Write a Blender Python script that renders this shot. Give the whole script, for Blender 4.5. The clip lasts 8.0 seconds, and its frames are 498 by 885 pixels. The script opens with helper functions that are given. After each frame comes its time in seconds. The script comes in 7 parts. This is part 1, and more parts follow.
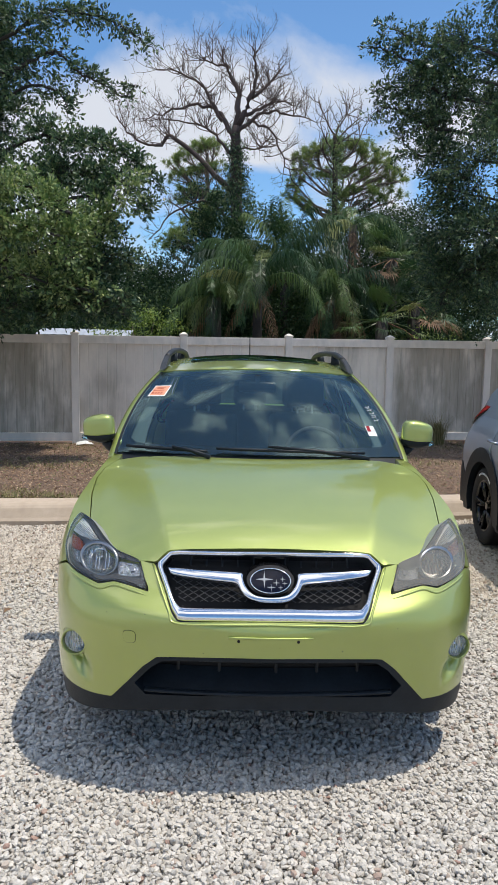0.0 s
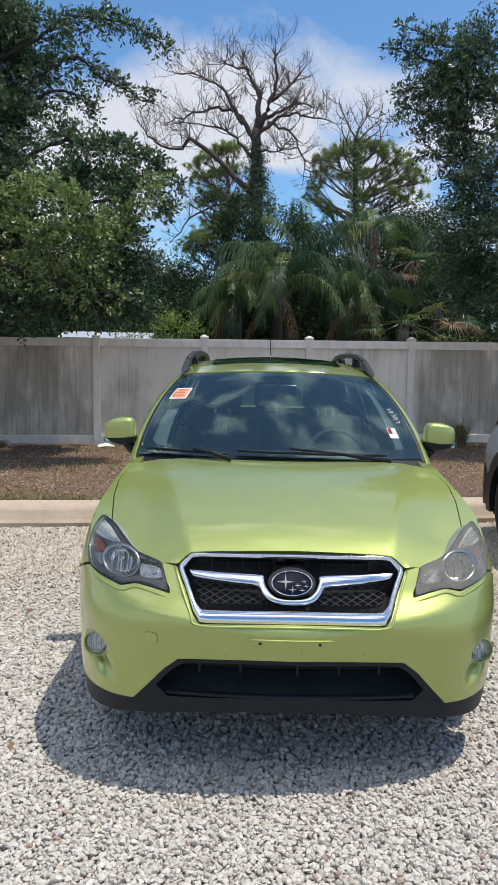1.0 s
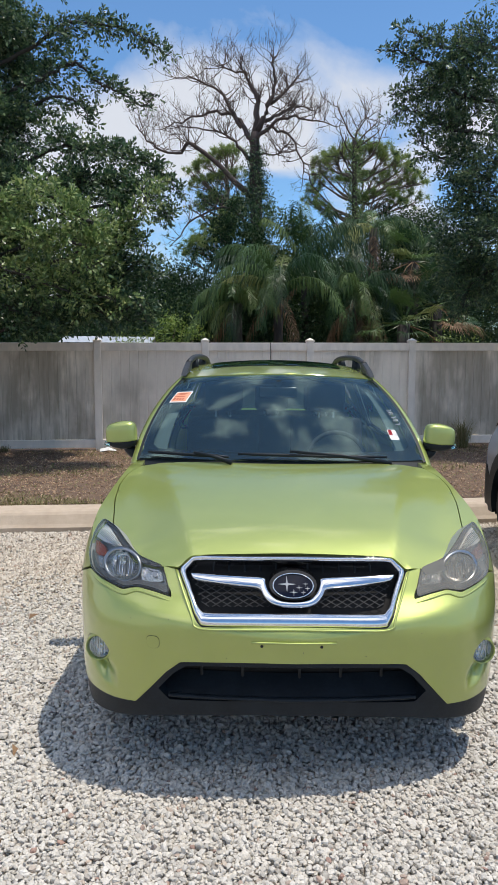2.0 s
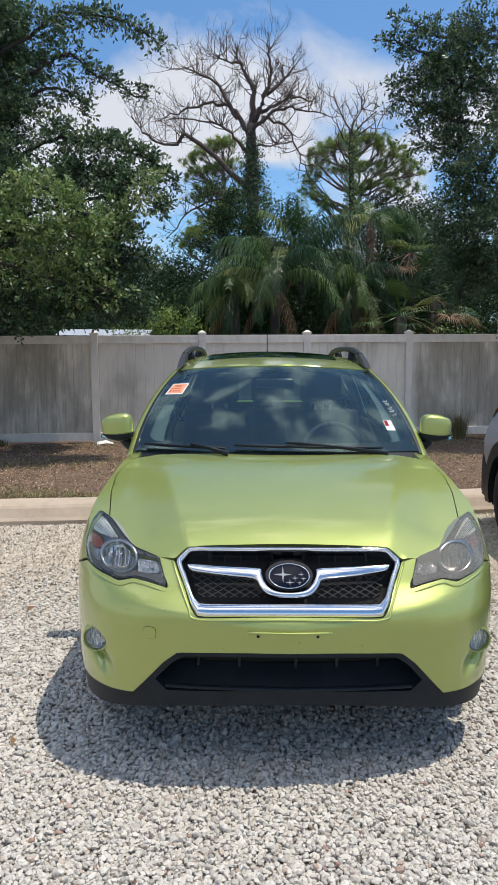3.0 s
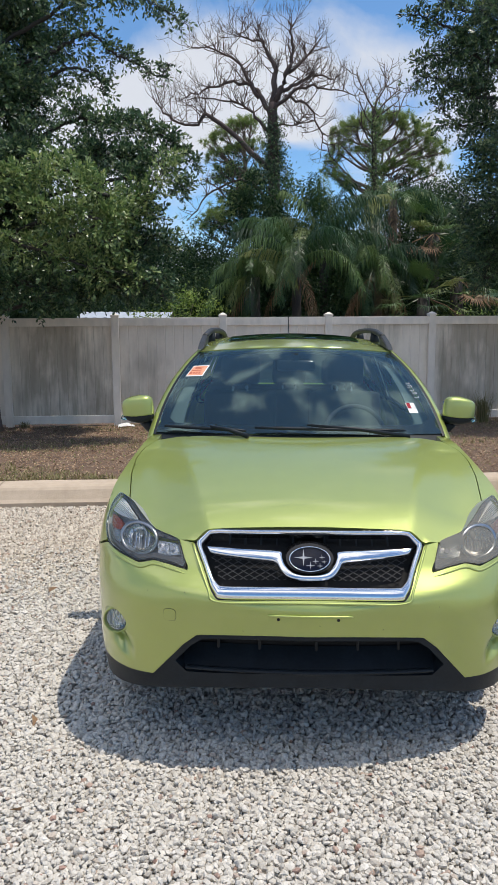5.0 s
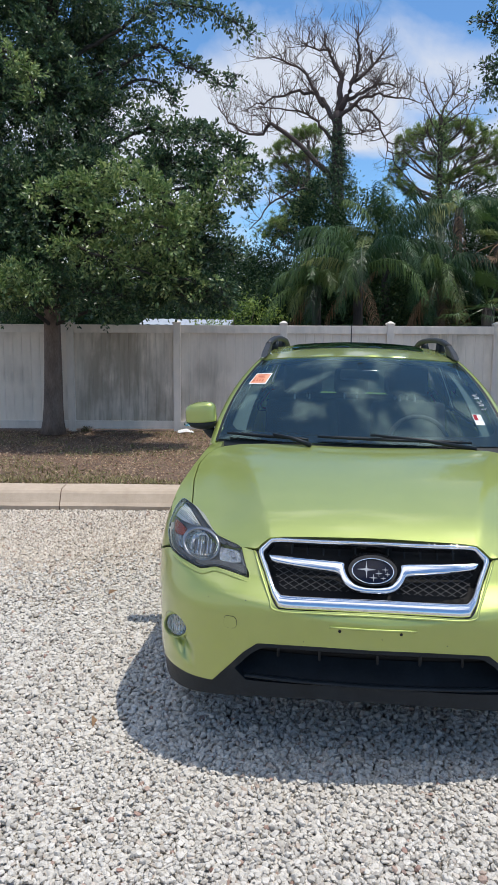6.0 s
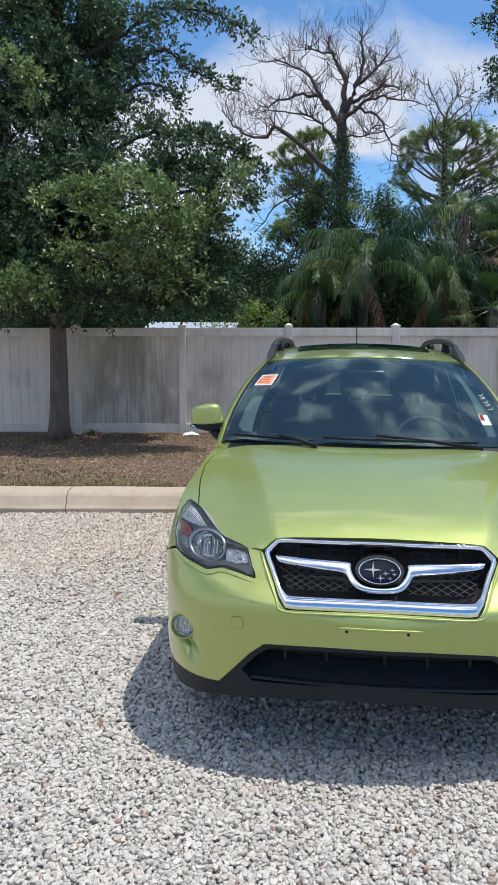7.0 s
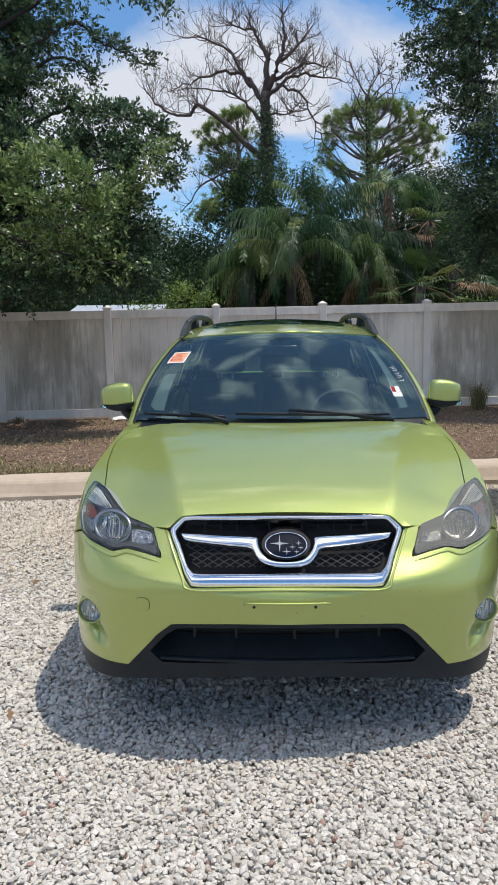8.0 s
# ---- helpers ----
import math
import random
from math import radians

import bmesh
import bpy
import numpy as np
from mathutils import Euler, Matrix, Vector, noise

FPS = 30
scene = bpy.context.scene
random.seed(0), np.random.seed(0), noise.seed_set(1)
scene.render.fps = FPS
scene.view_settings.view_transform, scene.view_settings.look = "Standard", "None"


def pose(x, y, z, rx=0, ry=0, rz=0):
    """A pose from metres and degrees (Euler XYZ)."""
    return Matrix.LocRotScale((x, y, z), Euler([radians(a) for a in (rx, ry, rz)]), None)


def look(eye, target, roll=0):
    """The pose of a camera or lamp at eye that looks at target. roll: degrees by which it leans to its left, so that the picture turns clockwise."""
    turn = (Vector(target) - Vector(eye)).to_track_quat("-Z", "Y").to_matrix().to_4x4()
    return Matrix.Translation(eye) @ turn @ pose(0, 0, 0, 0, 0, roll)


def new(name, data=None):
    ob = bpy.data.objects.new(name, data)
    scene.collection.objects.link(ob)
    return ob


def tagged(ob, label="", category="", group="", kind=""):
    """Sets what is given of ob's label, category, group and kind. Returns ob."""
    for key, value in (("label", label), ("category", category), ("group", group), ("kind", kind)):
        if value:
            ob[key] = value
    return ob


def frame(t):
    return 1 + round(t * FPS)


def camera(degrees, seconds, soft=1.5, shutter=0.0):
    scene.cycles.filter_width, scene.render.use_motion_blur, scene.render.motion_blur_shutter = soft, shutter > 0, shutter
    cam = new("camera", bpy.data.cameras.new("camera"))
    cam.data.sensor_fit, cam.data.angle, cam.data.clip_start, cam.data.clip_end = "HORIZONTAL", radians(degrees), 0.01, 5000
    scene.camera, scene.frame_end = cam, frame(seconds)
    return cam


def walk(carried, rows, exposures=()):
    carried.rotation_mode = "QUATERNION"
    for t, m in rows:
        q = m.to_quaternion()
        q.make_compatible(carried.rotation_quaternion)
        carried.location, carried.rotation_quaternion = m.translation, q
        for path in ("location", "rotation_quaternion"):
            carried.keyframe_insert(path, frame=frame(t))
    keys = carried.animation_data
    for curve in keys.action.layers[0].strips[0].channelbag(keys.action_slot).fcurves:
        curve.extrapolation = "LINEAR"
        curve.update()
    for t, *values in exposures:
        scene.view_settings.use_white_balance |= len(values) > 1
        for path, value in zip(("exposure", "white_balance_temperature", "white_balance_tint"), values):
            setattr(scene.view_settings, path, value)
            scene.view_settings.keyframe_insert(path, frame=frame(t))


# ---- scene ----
cam = camera(36.6, 8.0, 1.15)
PATH = [
    (0, (-0.173, -2.651, 1.668), (-0.117, -0.667, 1.418), 1.3),
    (0.5, (-0.176, -2.647, 1.668), (-0.158, -0.663, 1.418), 1.3),
    (1, (-0.177, -2.652, 1.668), (-0.175, -0.667, 1.423), 1.1),
    (1.5, (-0.174, -2.656, 1.67), (-0.181, -0.67, 1.433), 0.7),
    (3, (-0.157, -2.66, 1.663), (-0.156, -0.676, 1.406), 0.2),
    (3.5, (-0.156, -2.66, 1.653), (-0.169, -0.681, 1.367), 0.1),
    (4, (-0.15, -2.654, 1.654), (-0.169, -0.677, 1.349), -0.1),
    (5.3, (-0.165, -2.626, 1.656), (-0.254, -0.65, 1.358), 0.3),
    (5.5, (-0.172, -2.621, 1.654), (-0.296, -0.646, 1.362), 0.4),
    (6, (-0.189, -2.627, 1.655), (-0.392, -0.657, 1.373), 0.8),
    (6.5, (-0.191, -2.64, 1.655), (-0.414, -0.67, 1.387), 0.6),
    (7, (-0.19, -2.627, 1.645), (-0.408, -0.658, 1.371), 0.5),
    (7.5, (-0.163, -2.61, 1.632), (-0.348, -0.64, 1.341), -0.6),
    (7.8, (-0.093, -2.570, 1.622), (-0.207, -0.598, 1.308), -1.2),
    (8, (-0.053, -2.561, 1.607), (-0.111, -0.587, 1.288), -0.8),
]
# the clip's white balance: warm, cooling as the oak comes into view, and back
BALANCE = [(0, 0, 6900, 10), (0.5, 0, 6900, 10), (1.5, 0, 6900, 10), (3.5, 0, 7000, 10), (4, 0, 7050, 10), (5.5, 0, 6800, 10), (6, 0, 6620, 10), (6.5, 0, 6550, 10), (7, 0, 6550, 10), (7.5, 0, 6650, 10), (8, 0, 6850, 10)]
walk(cam, [(t, look(eye, target, roll)) for t, eye, target, roll in PATH], BALANCE)
# ---- world, sun ----
SUN = Vector((0.27, 0.005, 0.96)).normalized()
world = bpy.data.worlds.new("world")
scene.world = world
world.use_nodes = True
wt = world.node_tree
wt.nodes.clear()
sky = wt.nodes.new("ShaderNodeTexSky")
sky.sky_type, sky.sun_disc = "NISHITA", False
sky.sun_elevation = math.asin(SUN.z)
sky.sun_rotation = math.atan2(SUN.x, SUN.y)
sky.air_density, sky.dust_density, sky.ozone_density = 1.0, 0.25, 2.6
tc = wt.nodes.new("ShaderNodeTexCoord")
sep = wt.nodes.new("ShaderNodeSeparateXYZ")
wt.links.new(tc.outputs["Generated"], sep.inputs[0])
zz = wt.nodes.new("ShaderNodeMath")
zz.operation = "MAXIMUM"
zz.inputs[1].default_value = 0.0
wt.links.new(sep.outputs[2], zz.inputs[0])
zz2 = wt.nodes.new("ShaderNodeMath")
zz2.operation = "ADD"
zz2.inputs[1].default_value = 0.22
wt.links.new(zz.outputs[0], zz2.inputs[0])
comb = wt.nodes.new("ShaderNodeCombineXYZ")
for k in (0, 1):
    dv = wt.nodes.new("ShaderNodeMath")
    dv.operation = "DIVIDE"
    wt.links.new(sep.outputs[k], dv.inputs[0])
    wt.links.new(zz2.outputs[0], dv.inputs[1])
    wt.links.new(dv.outputs[0], comb.inputs[k])
comb.inputs[2].default_value = 12.9
cl = wt.nodes.new("ShaderNodeTexNoise")
cl.inputs["Scale"].default_value, cl.inputs["Detail"].default_value, cl.inputs["Roughness"].default_value = 1.25, 9, 0.55
cl.inputs["Distortion"].default_value = 0.35
wt.links.new(comb.outputs[0], cl.inputs["Vector"])
ramp = wt.nodes.new("ShaderNodeValToRGB")
ramp.color_ramp.elements[0].position, ramp.color_ramp.elements[1].position = 0.55, 0.70
low = wt.nodes.new("ShaderNodeValToRGB")
bank = low.color_ramp.elements
while len(bank) < 5:
    bank.new(0.5)
for e_, (p_, v_) in zip(bank, ((0.14, 0.13), (0.200, 0.065), (0.245, 0.15), (0.305, 0.16), (0.365, 0.0))):
    e_.position, e_.color = p_, (v_, v_, v_, 1)
wt.links.new(sep.outputs[2], low.inputs["Fac"])
more = wt.nodes.new("ShaderNodeMath")
more.operation = "ADD"
wt.links.new(cl.outputs["Fac"], more.inputs[0])
wt.links.new(low.outputs[0], more.inputs[1])
high = wt.nodes.new("ShaderNodeMapRange")
for k_, v_ in (("From Min", 0.72), ("From Max", 0.90), ("To Min", 0.0), ("To Max", 0.035)):
    high.inputs[k_].default_value = v_
wt.links.new(sep.outputs[2], high.inputs["Value"])
more2 = wt.nodes.new("ShaderNodeMath")
more2.operation = "ADD"
west = wt.nodes.new("ShaderNodeMapRange")
for k_, v_ in (("From Min", 0.0), ("From Max", -0.12), ("To Min", 0.0), ("To Max", 0.13)):
    west.inputs[k_].default_value = v_
wt.links.new(sep.outputs[0], west.inputs["Value"])
more3 = wt.nodes.new("ShaderNodeMath")
more3.operation = "ADD"
wt.links.new(more.outputs[0], more3.inputs[0])
horizon = wt.nodes.new("ShaderNodeMapRange")
for k_, v_ in (("From Min", 0.30), ("From Max", 0.22)):
    horizon.inputs[k_].default_value = v_
wt.links.new(sep.outputs[2], horizon.inputs["Value"])
both_ = wt.nodes.new("ShaderNodeMath")
both_.operation = "MULTIPLY"
wt.links.new(west.outputs[0], both_.inputs[0])
wt.links.new(horizon.outputs[0], both_.inputs[1])
wt.links.new(both_.outputs[0], more3.inputs[1])
wt.links.new(more3.outputs[0], more2.inputs[0])
wt.links.new(high.outputs[0], more2.inputs[1])
wt.links.new(more2.outputs[0], ramp.inputs["Fac"])
mixc = wt.nodes.new("ShaderNodeMix")
mixc.data_type = "RGBA"
lit = wt.nodes.new("ShaderNodeMix")
lit.data_type = "RGBA"
lit.inputs["A"].default_value, lit.inputs["B"].default_value = (3.85, 4.2, 4.9, 1), (13.5, 13.5, 13.6, 1)
overhead = wt.nodes.new("ShaderNodeMapRange")
for k_, v_ in (("From Min", 0.55), ("From Max", 0.85)):
    overhead.inputs[k_].default_value = v_
wt.links.new(sep.outputs[2], overhead.inputs["Value"])
wt.links.new(overhead.outputs[0], lit.inputs["Factor"])
wt.links.new(lit.outputs["Result"], mixc.inputs["B"])
puff = wt.nodes.new("ShaderNodeTexNoise")
puff.inputs["Scale"].default_value, puff.inputs["Detail"].default_value, puff.inputs["Roughness"].default_value = 6.5, 8, 0.55
puff.inputs["Distortion"].default_value = 0.3
wt.links.new(comb.outputs[0], puff.inputs["Vector"])
edge_ = wt.nodes.new("ShaderNodeMapRange")
for k_, v_ in (("From Min", 0.49), ("From Max", 0.71)):
    edge_.inputs[k_].default_value = v_
wt.links.new(puff.outputs["Fac"], edge_.inputs["Value"])
zone = wt.nodes.new("ShaderNodeMath")
zone.operation = "MULTIPLY"
wt.links.new(edge_.outputs[0], zone.inputs[0])
wt.links.new(overhead.outputs[0], zone.inputs[1])
cover = wt.nodes.new("ShaderNodeMath")
cover.operation = "MAXIMUM"
wt.links.new(ramp.outputs["Color"], cover.inputs[0])
wt.links.new(zone.outputs[0], cover.inputs[1])
wt.links.new(cover.outputs[0], mixc.inputs["Factor"])
clear = wt.nodes.new("ShaderNodeMix")
clear.data_type, clear.blend_type = "RGBA", "MULTIPLY"
clear.inputs["Factor"].default_value, clear.inputs["B"].default_value = 1.0, (0.54, 0.76, 0.93, 1)
wt.links.new(sky.outputs[0], clear.inputs["A"])
wt.links.new(clear.outputs["Result"], mixc.inputs["A"])
bg = wt.nodes.new("ShaderNodeBackground")
bg.inputs["Strength"].default_value = 0.18
wt.links.new(mixc.outputs["Result"], bg.inputs["Color"])
wo = wt.nodes.new("ShaderNodeOutputWorld")
wt.links.new(bg.outputs[0], wo.inputs[0])
sun = bpy.data.lights.new("sun", "SUN")
sun.energy, sun.angle, sun.color = 3.65, radians(0.55), (1.0, 0.963, 0.905)
new("sun", sun).matrix_world = look(SUN * 40, (0, 0, 0))


# ---- materials ----
def material(name, base, rough=0.6, metal=0.0, vary=0.0, scale=8.0, bump=0.0, bscale=60.0, second=None, coat=0.0, island=0.0,
             obj=0.0, stretch=(1, 1, 1), spec=0.5, trans=0.0, sss=0.0, coords="Object"):
    """A principled surface: base colour varied by two noises (towards `second`), by piece, with a fine bump."""
    m = bpy.data.materials.new(name)
    m.use_nodes = True
    nt = m.node_tree
    b = nt.nodes["Principled BSDF"]
    b.inputs["Roughness"].default_value, b.inputs["Metallic"].default_value = rough, metal
    b.inputs["Specular IOR Level"].default_value, b.inputs["Coat Weight"].default_value = spec, coat
    b.inputs["Coat Roughness"].default_value = 0.04
    b.inputs["Transmission Weight"].default_value = trans
    b.inputs["Base Color"].default_value = (*base, 1)
    co = nt.nodes.new("ShaderNodeTexCoord")
    mp = nt.nodes.new("ShaderNodeMapping")
    mp.inputs["Scale"].default_value = stretch
    nt.links.new(co.outputs[coords], mp.inputs["Vector"])
    col = None
    if vary or second:
        second = second or tuple(c * (1 - vary) for c in base)
        a, c = nt.nodes.new("ShaderNodeTexNoise"), nt.nodes.new("ShaderNodeTexNoise")
        a.inputs["Scale"].default_value, c.inputs["Scale"].default_value = scale, scale * 7.3
        a.inputs["Detail"].default_value = c.inputs["Detail"].default_value = 5
        nt.links.new(mp.outputs[0], a.inputs["Vector"])
        nt.links.new(mp.outputs[0], c.inputs["Vector"])
        add = nt.nodes.new("ShaderNodeMath")
        add.operation = "MULTIPLY_ADD"
        add.inputs[1].default_value = 0.6
        nt.links.new(a.outputs["Fac"], add.inputs[0])
        half = nt.nodes.new("ShaderNodeMath")
        half.operation = "MULTIPLY"
        half.inputs[1].default_value = 0.4
        nt.links.new(c.outputs["Fac"], half.inputs[0])
        nt.links.new(half.outputs[0], add.inputs[2])
        rp = nt.nodes.new("ShaderNodeMapRange")
        rp.inputs["From Min"].default_value, rp.inputs["From Max"].default_value = 0.36, 0.64
        nt.links.new(add.outputs[0], rp.inputs["Value"])
        mx = nt.nodes.new("ShaderNodeMix")
        mx.data_type = "RGBA"
        mx.inputs["A"].default_value, mx.inputs["B"].default_value = (*base, 1), (*second, 1)
        nt.links.new(rp.outputs[0], mx.inputs["Factor"])
        col = mx.outputs["Result"]
    if island or obj:
        src = nt.nodes.new("ShaderNodeNewGeometry").outputs["Random Per Island"] if island else nt.nodes.new("ShaderNodeObjectInfo").outputs["Random"]
        amount = island or obj
        mr = nt.nodes.new("ShaderNodeMapRange")
        mr.inputs["To Min"].default_value, mr.inputs["To Max"].default_value = 1 - amount, 1 + amount
        nt.links.new(src, mr.inputs["Value"])
        hv = nt.nodes.new("ShaderNodeHueSaturation")
        hv.inputs["Color"].default_value = (*base, 1)
        if col:
            nt.links.new(col, hv.inputs["Color"])
        nt.links.new(mr.outputs[0], hv.inputs["Value"])
        col = hv.outputs["Color"]
    if col:
        nt.links.new(col, b.inputs["Base Color"])
    if bump:
        n = nt.nodes.new("ShaderNodeTexNoise")
        n.inputs["Scale"].default_value, n.inputs["Detail"].default_value = bscale, 6
        nt.links.new(mp.outputs[0], n.inputs["Vector"])
        bp = nt.nodes.new("ShaderNodeBump")
        bp.inputs["Strength"].default_value, bp.inputs["Distance"].default_value = bump, 0.01
        nt.links.new(n.outputs["Fac"], bp.inputs["Height"])
        nt.links.new(bp.outputs[0], b.inputs["Normal"])
    return m


def palette(name, colours, rough=0.8, island=True, bump=0.0, bscale=90.0, spec=0.4, trans_leaf=0.0):
    """A surface whose pieces each take one colour of a ramp at random."""
    m = bpy.data.materials.new(name)
    m.use_nodes = True
    nt = m.node_tree
    b = nt.nodes["Principled BSDF"]
    b.inputs["Roughness"].default_value, b.inputs["Specular IOR Level"].default_value = rough, spec
    src = nt.nodes.new("ShaderNodeNewGeometry").outputs["Random Per Island"] if island else nt.nodes.new("ShaderNodeObjectInfo").outputs["Random"]
    r = nt.nodes.new("ShaderNodeValToRGB")
    el = r.color_ramp.elements
    while len(el) < len(colours):
        el.new(0.5)
    for e, (p, c) in zip(el, colours):
        e.position, e.color = p, (*c, 1)
    nt.links.new(src, r.inputs["Fac"])
    col = r.outputs["Color"]
    if bump:
        co = nt.nodes.new("ShaderNodeTexCoord")
        n = nt.nodes.new("ShaderNodeTexNoise")
        n.inputs["Scale"].default_value, n.inputs["Detail"].default_value = bscale, 5
        nt.links.new(co.outputs["Object"], n.inputs["Vector"])
        bp = nt.nodes.new("ShaderNodeBump")
        bp.inputs["Strength"].default_value, bp.inputs["Distance"].default_value = bump, 0.004
        nt.links.new(n.outputs["Fac"], bp.inputs["Height"])
        nt.links.new(bp.outputs[0], b.inputs["Normal"])
        mr = nt.nodes.new("ShaderNodeMapRange")
        mr.inputs["To Min"].default_value, mr.inputs["To Max"].default_value = 0.75, 1.2
        nt.links.new(n.outputs["Fac"], mr.inputs["Value"])
        hv = nt.nodes.new("ShaderNodeHueSaturation")
        nt.links.new(col, hv.inputs["Color"])
        nt.links.new(mr.outputs[0], hv.inputs["Value"])
        col = hv.outputs["Color"]
    nt.links.new(col, b.inputs["Base Color"])
    if trans_leaf:
        out = nt.nodes["Material Output"]
        tl = nt.nodes.new("ShaderNodeBsdfTranslucent")
        nt.links.new(col, tl.inputs["Color"])
        mx = nt.nodes.new("ShaderNodeMixShader")
        mx.inputs[0].default_value = trans_leaf
        nt.links.new(b.outputs[0], mx.inputs[1])
        nt.links.new(tl.outputs[0], mx.inputs[2])
        nt.links.new(mx.outputs[0], out.inputs["Surface"])
    return m


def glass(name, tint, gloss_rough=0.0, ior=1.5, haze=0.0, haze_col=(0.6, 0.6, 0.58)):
    """A pane: tinted see-through body with a teal-tinted Fresnel gloss, hazed where the plastic is worn; the
    windscreen's haze only lightens it.
    """
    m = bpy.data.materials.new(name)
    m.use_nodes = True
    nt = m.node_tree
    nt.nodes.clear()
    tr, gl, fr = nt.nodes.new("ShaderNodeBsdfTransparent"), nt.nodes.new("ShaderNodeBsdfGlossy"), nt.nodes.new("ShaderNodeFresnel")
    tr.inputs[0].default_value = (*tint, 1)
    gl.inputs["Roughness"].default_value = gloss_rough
    # teal of the reflected sky is put into the gloss colour
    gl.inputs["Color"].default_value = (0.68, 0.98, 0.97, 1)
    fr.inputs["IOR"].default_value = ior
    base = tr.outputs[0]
    if haze:
        df = nt.nodes.new("ShaderNodeBsdfDiffuse")
        df.inputs[0].default_value = (*haze_col, 1)
        n = nt.nodes.new("ShaderNodeTexNoise")
        n.inputs["Scale"].default_value = 9
        co = nt.nodes.new("ShaderNodeTexCoord")
        nt.links.new(co.outputs["Object"], n.inputs["Vector"])
        mr = nt.nodes.new("ShaderNodeMapRange")
        mr.inputs["To Min"].default_value, mr.inputs["To Max"].default_value = haze * 0.6, haze * 1.4
        nt.links.new(n.outputs["Fac"], mr.inputs["Value"])
        hm = nt.nodes.new("ShaderNodeMixShader")
        nt.links.new(mr.outputs[0], hm.inputs[0])
        nt.links.new(base, hm.inputs[1])
        nt.links.new(df.outputs[0], hm.inputs[2])
        base = hm.outputs[0]
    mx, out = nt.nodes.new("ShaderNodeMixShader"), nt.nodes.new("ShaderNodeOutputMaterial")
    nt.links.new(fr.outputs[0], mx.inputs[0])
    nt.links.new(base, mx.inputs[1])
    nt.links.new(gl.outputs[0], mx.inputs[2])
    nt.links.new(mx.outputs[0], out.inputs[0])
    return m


def fence_vinyl():
    """White vinyl with streaks of grey-green algae and dust running down it."""
    m = material("vinyl", (0.90, 0.82, 0.71), 0.45, vary=0.08, scale=2.0, bump=0.03, bscale=30, obj=0.02)
    nt = m.node_tree
    b = nt.nodes["Principled BSDF"]
    link = b.inputs["Base Color"].links[0].from_socket
    co = nt.nodes.new("ShaderNodeNewGeometry")
    last = link
    pm = nt.nodes.new("ShaderNodeMapping")
    pm.inputs["Scale"].default_value = (0.62, 0.1, 0.5)
    pm.inputs["Location"].default_value = (2.35, 0, 0.2)
    nt.links.new(co.outputs["Position"], pm.inputs["Vector"])
    pn = nt.nodes.new("ShaderNodeTexNoise")
    pn.inputs["Scale"].default_value, pn.inputs["Detail"].default_value = 1.0, 3
    nt.links.new(pm.outputs[0], pn.inputs["Vector"])
    mask = nt.nodes.new("ShaderNodeMapRange")
    mask.inputs["From Min"].default_value, mask.inputs["From Max"].default_value, mask.inputs["To Min"].default_value = 0.50, 0.66, 0.10
    nt.links.new(pn.outputs["Fac"], mask.inputs["Value"])
    # the soiled panels: one behind the oak, and all beyond the far post
    px = nt.nodes.new("ShaderNodeSeparateXYZ")
    nt.links.new(co.outputs["Position"], px.inputs[0])
    total = mask.outputs[0]
    for f0, f1, f2, f3, amount in ((-4.6, -4.2, -3.3, -2.85, 0.95), (2.5, 2.9, 30.0, 31.0, 0.9)):
        rise_, fall = nt.nodes.new("ShaderNodeMapRange"), nt.nodes.new("ShaderNodeMapRange")
        for n_, a_, b_ in ((rise_, f0, f1), (fall, f3, f2)):
            n_.inputs["From Min"].default_value, n_.inputs["From Max"].default_value = a_, b_
            nt.links.new(px.outputs[0], n_.inputs["Value"])
        rise_.inputs["To Max"].default_value = amount
        both_ = nt.nodes.new("ShaderNodeMath")
        both_.operation = "MULTIPLY"
        nt.links.new(rise_.outputs[0], both_.inputs[0])
        nt.links.new(fall.outputs[0], both_.inputs[1])
        top_ = nt.nodes.new("ShaderNodeMath")
        top_.operation = "MAXIMUM"
        nt.links.new(both_.outputs[0], top_.inputs[0])
        nt.links.new(total, top_.inputs[1])
        total = top_.outputs[0]
    for k, (sx, sz, lo, hi, colour, amount) in enumerate(((13.0, 1.5, 0.43, 0.66, (0.17, 0.165, 0.10), 0.55), (2.4, 1.2, 0.28, 0.54, (0.33, 0.285, 0.22), 0.88),
                                                           (22.0, 2.4, 0.50, 0.72, (0.20, 0.20, 0.14), 0.35))):
        mp = nt.nodes.new("ShaderNodeMapping")
        mp.inputs["Scale"].default_value = (sx, 0.3, sz)
        mp.inputs["Rotation"].default_value = (0, (0.30, 0.12, 0.16)[k], 0)
        mp.inputs["Location"].default_value = (3.7 * k, 1.3, 0.7 * k)
        nt.links.new(co.outputs["Position"], mp.inputs["Vector"])
        n = nt.nodes.new("ShaderNodeTexNoise")
        n.inputs["Scale"].default_value, n.inputs["Detail"].default_value = 1.0, 6
        nt.links.new(mp.outputs[0], n.inputs["Vector"])
        r = nt.nodes.new("ShaderNodeMapRange")
        r.inputs["From Min"].default_value, r.inputs["From Max"].default_value = lo, hi
        r.inputs["To Max"].default_value = amount
        nt.links.new(n.outputs["Fac"], r.inputs["Value"])
        mx = nt.nodes.new("ShaderNodeMix")
        mx.data_type = "RGBA"
        mx.inputs["B"].default_value = (*colour, 1)
        mul = nt.nodes.new("ShaderNodeMath")
        mul.operation = "MULTIPLY"
        nt.links.new(r.outputs[0], mul.inputs[0])
        nt.links.new(total, mul.inputs[1])
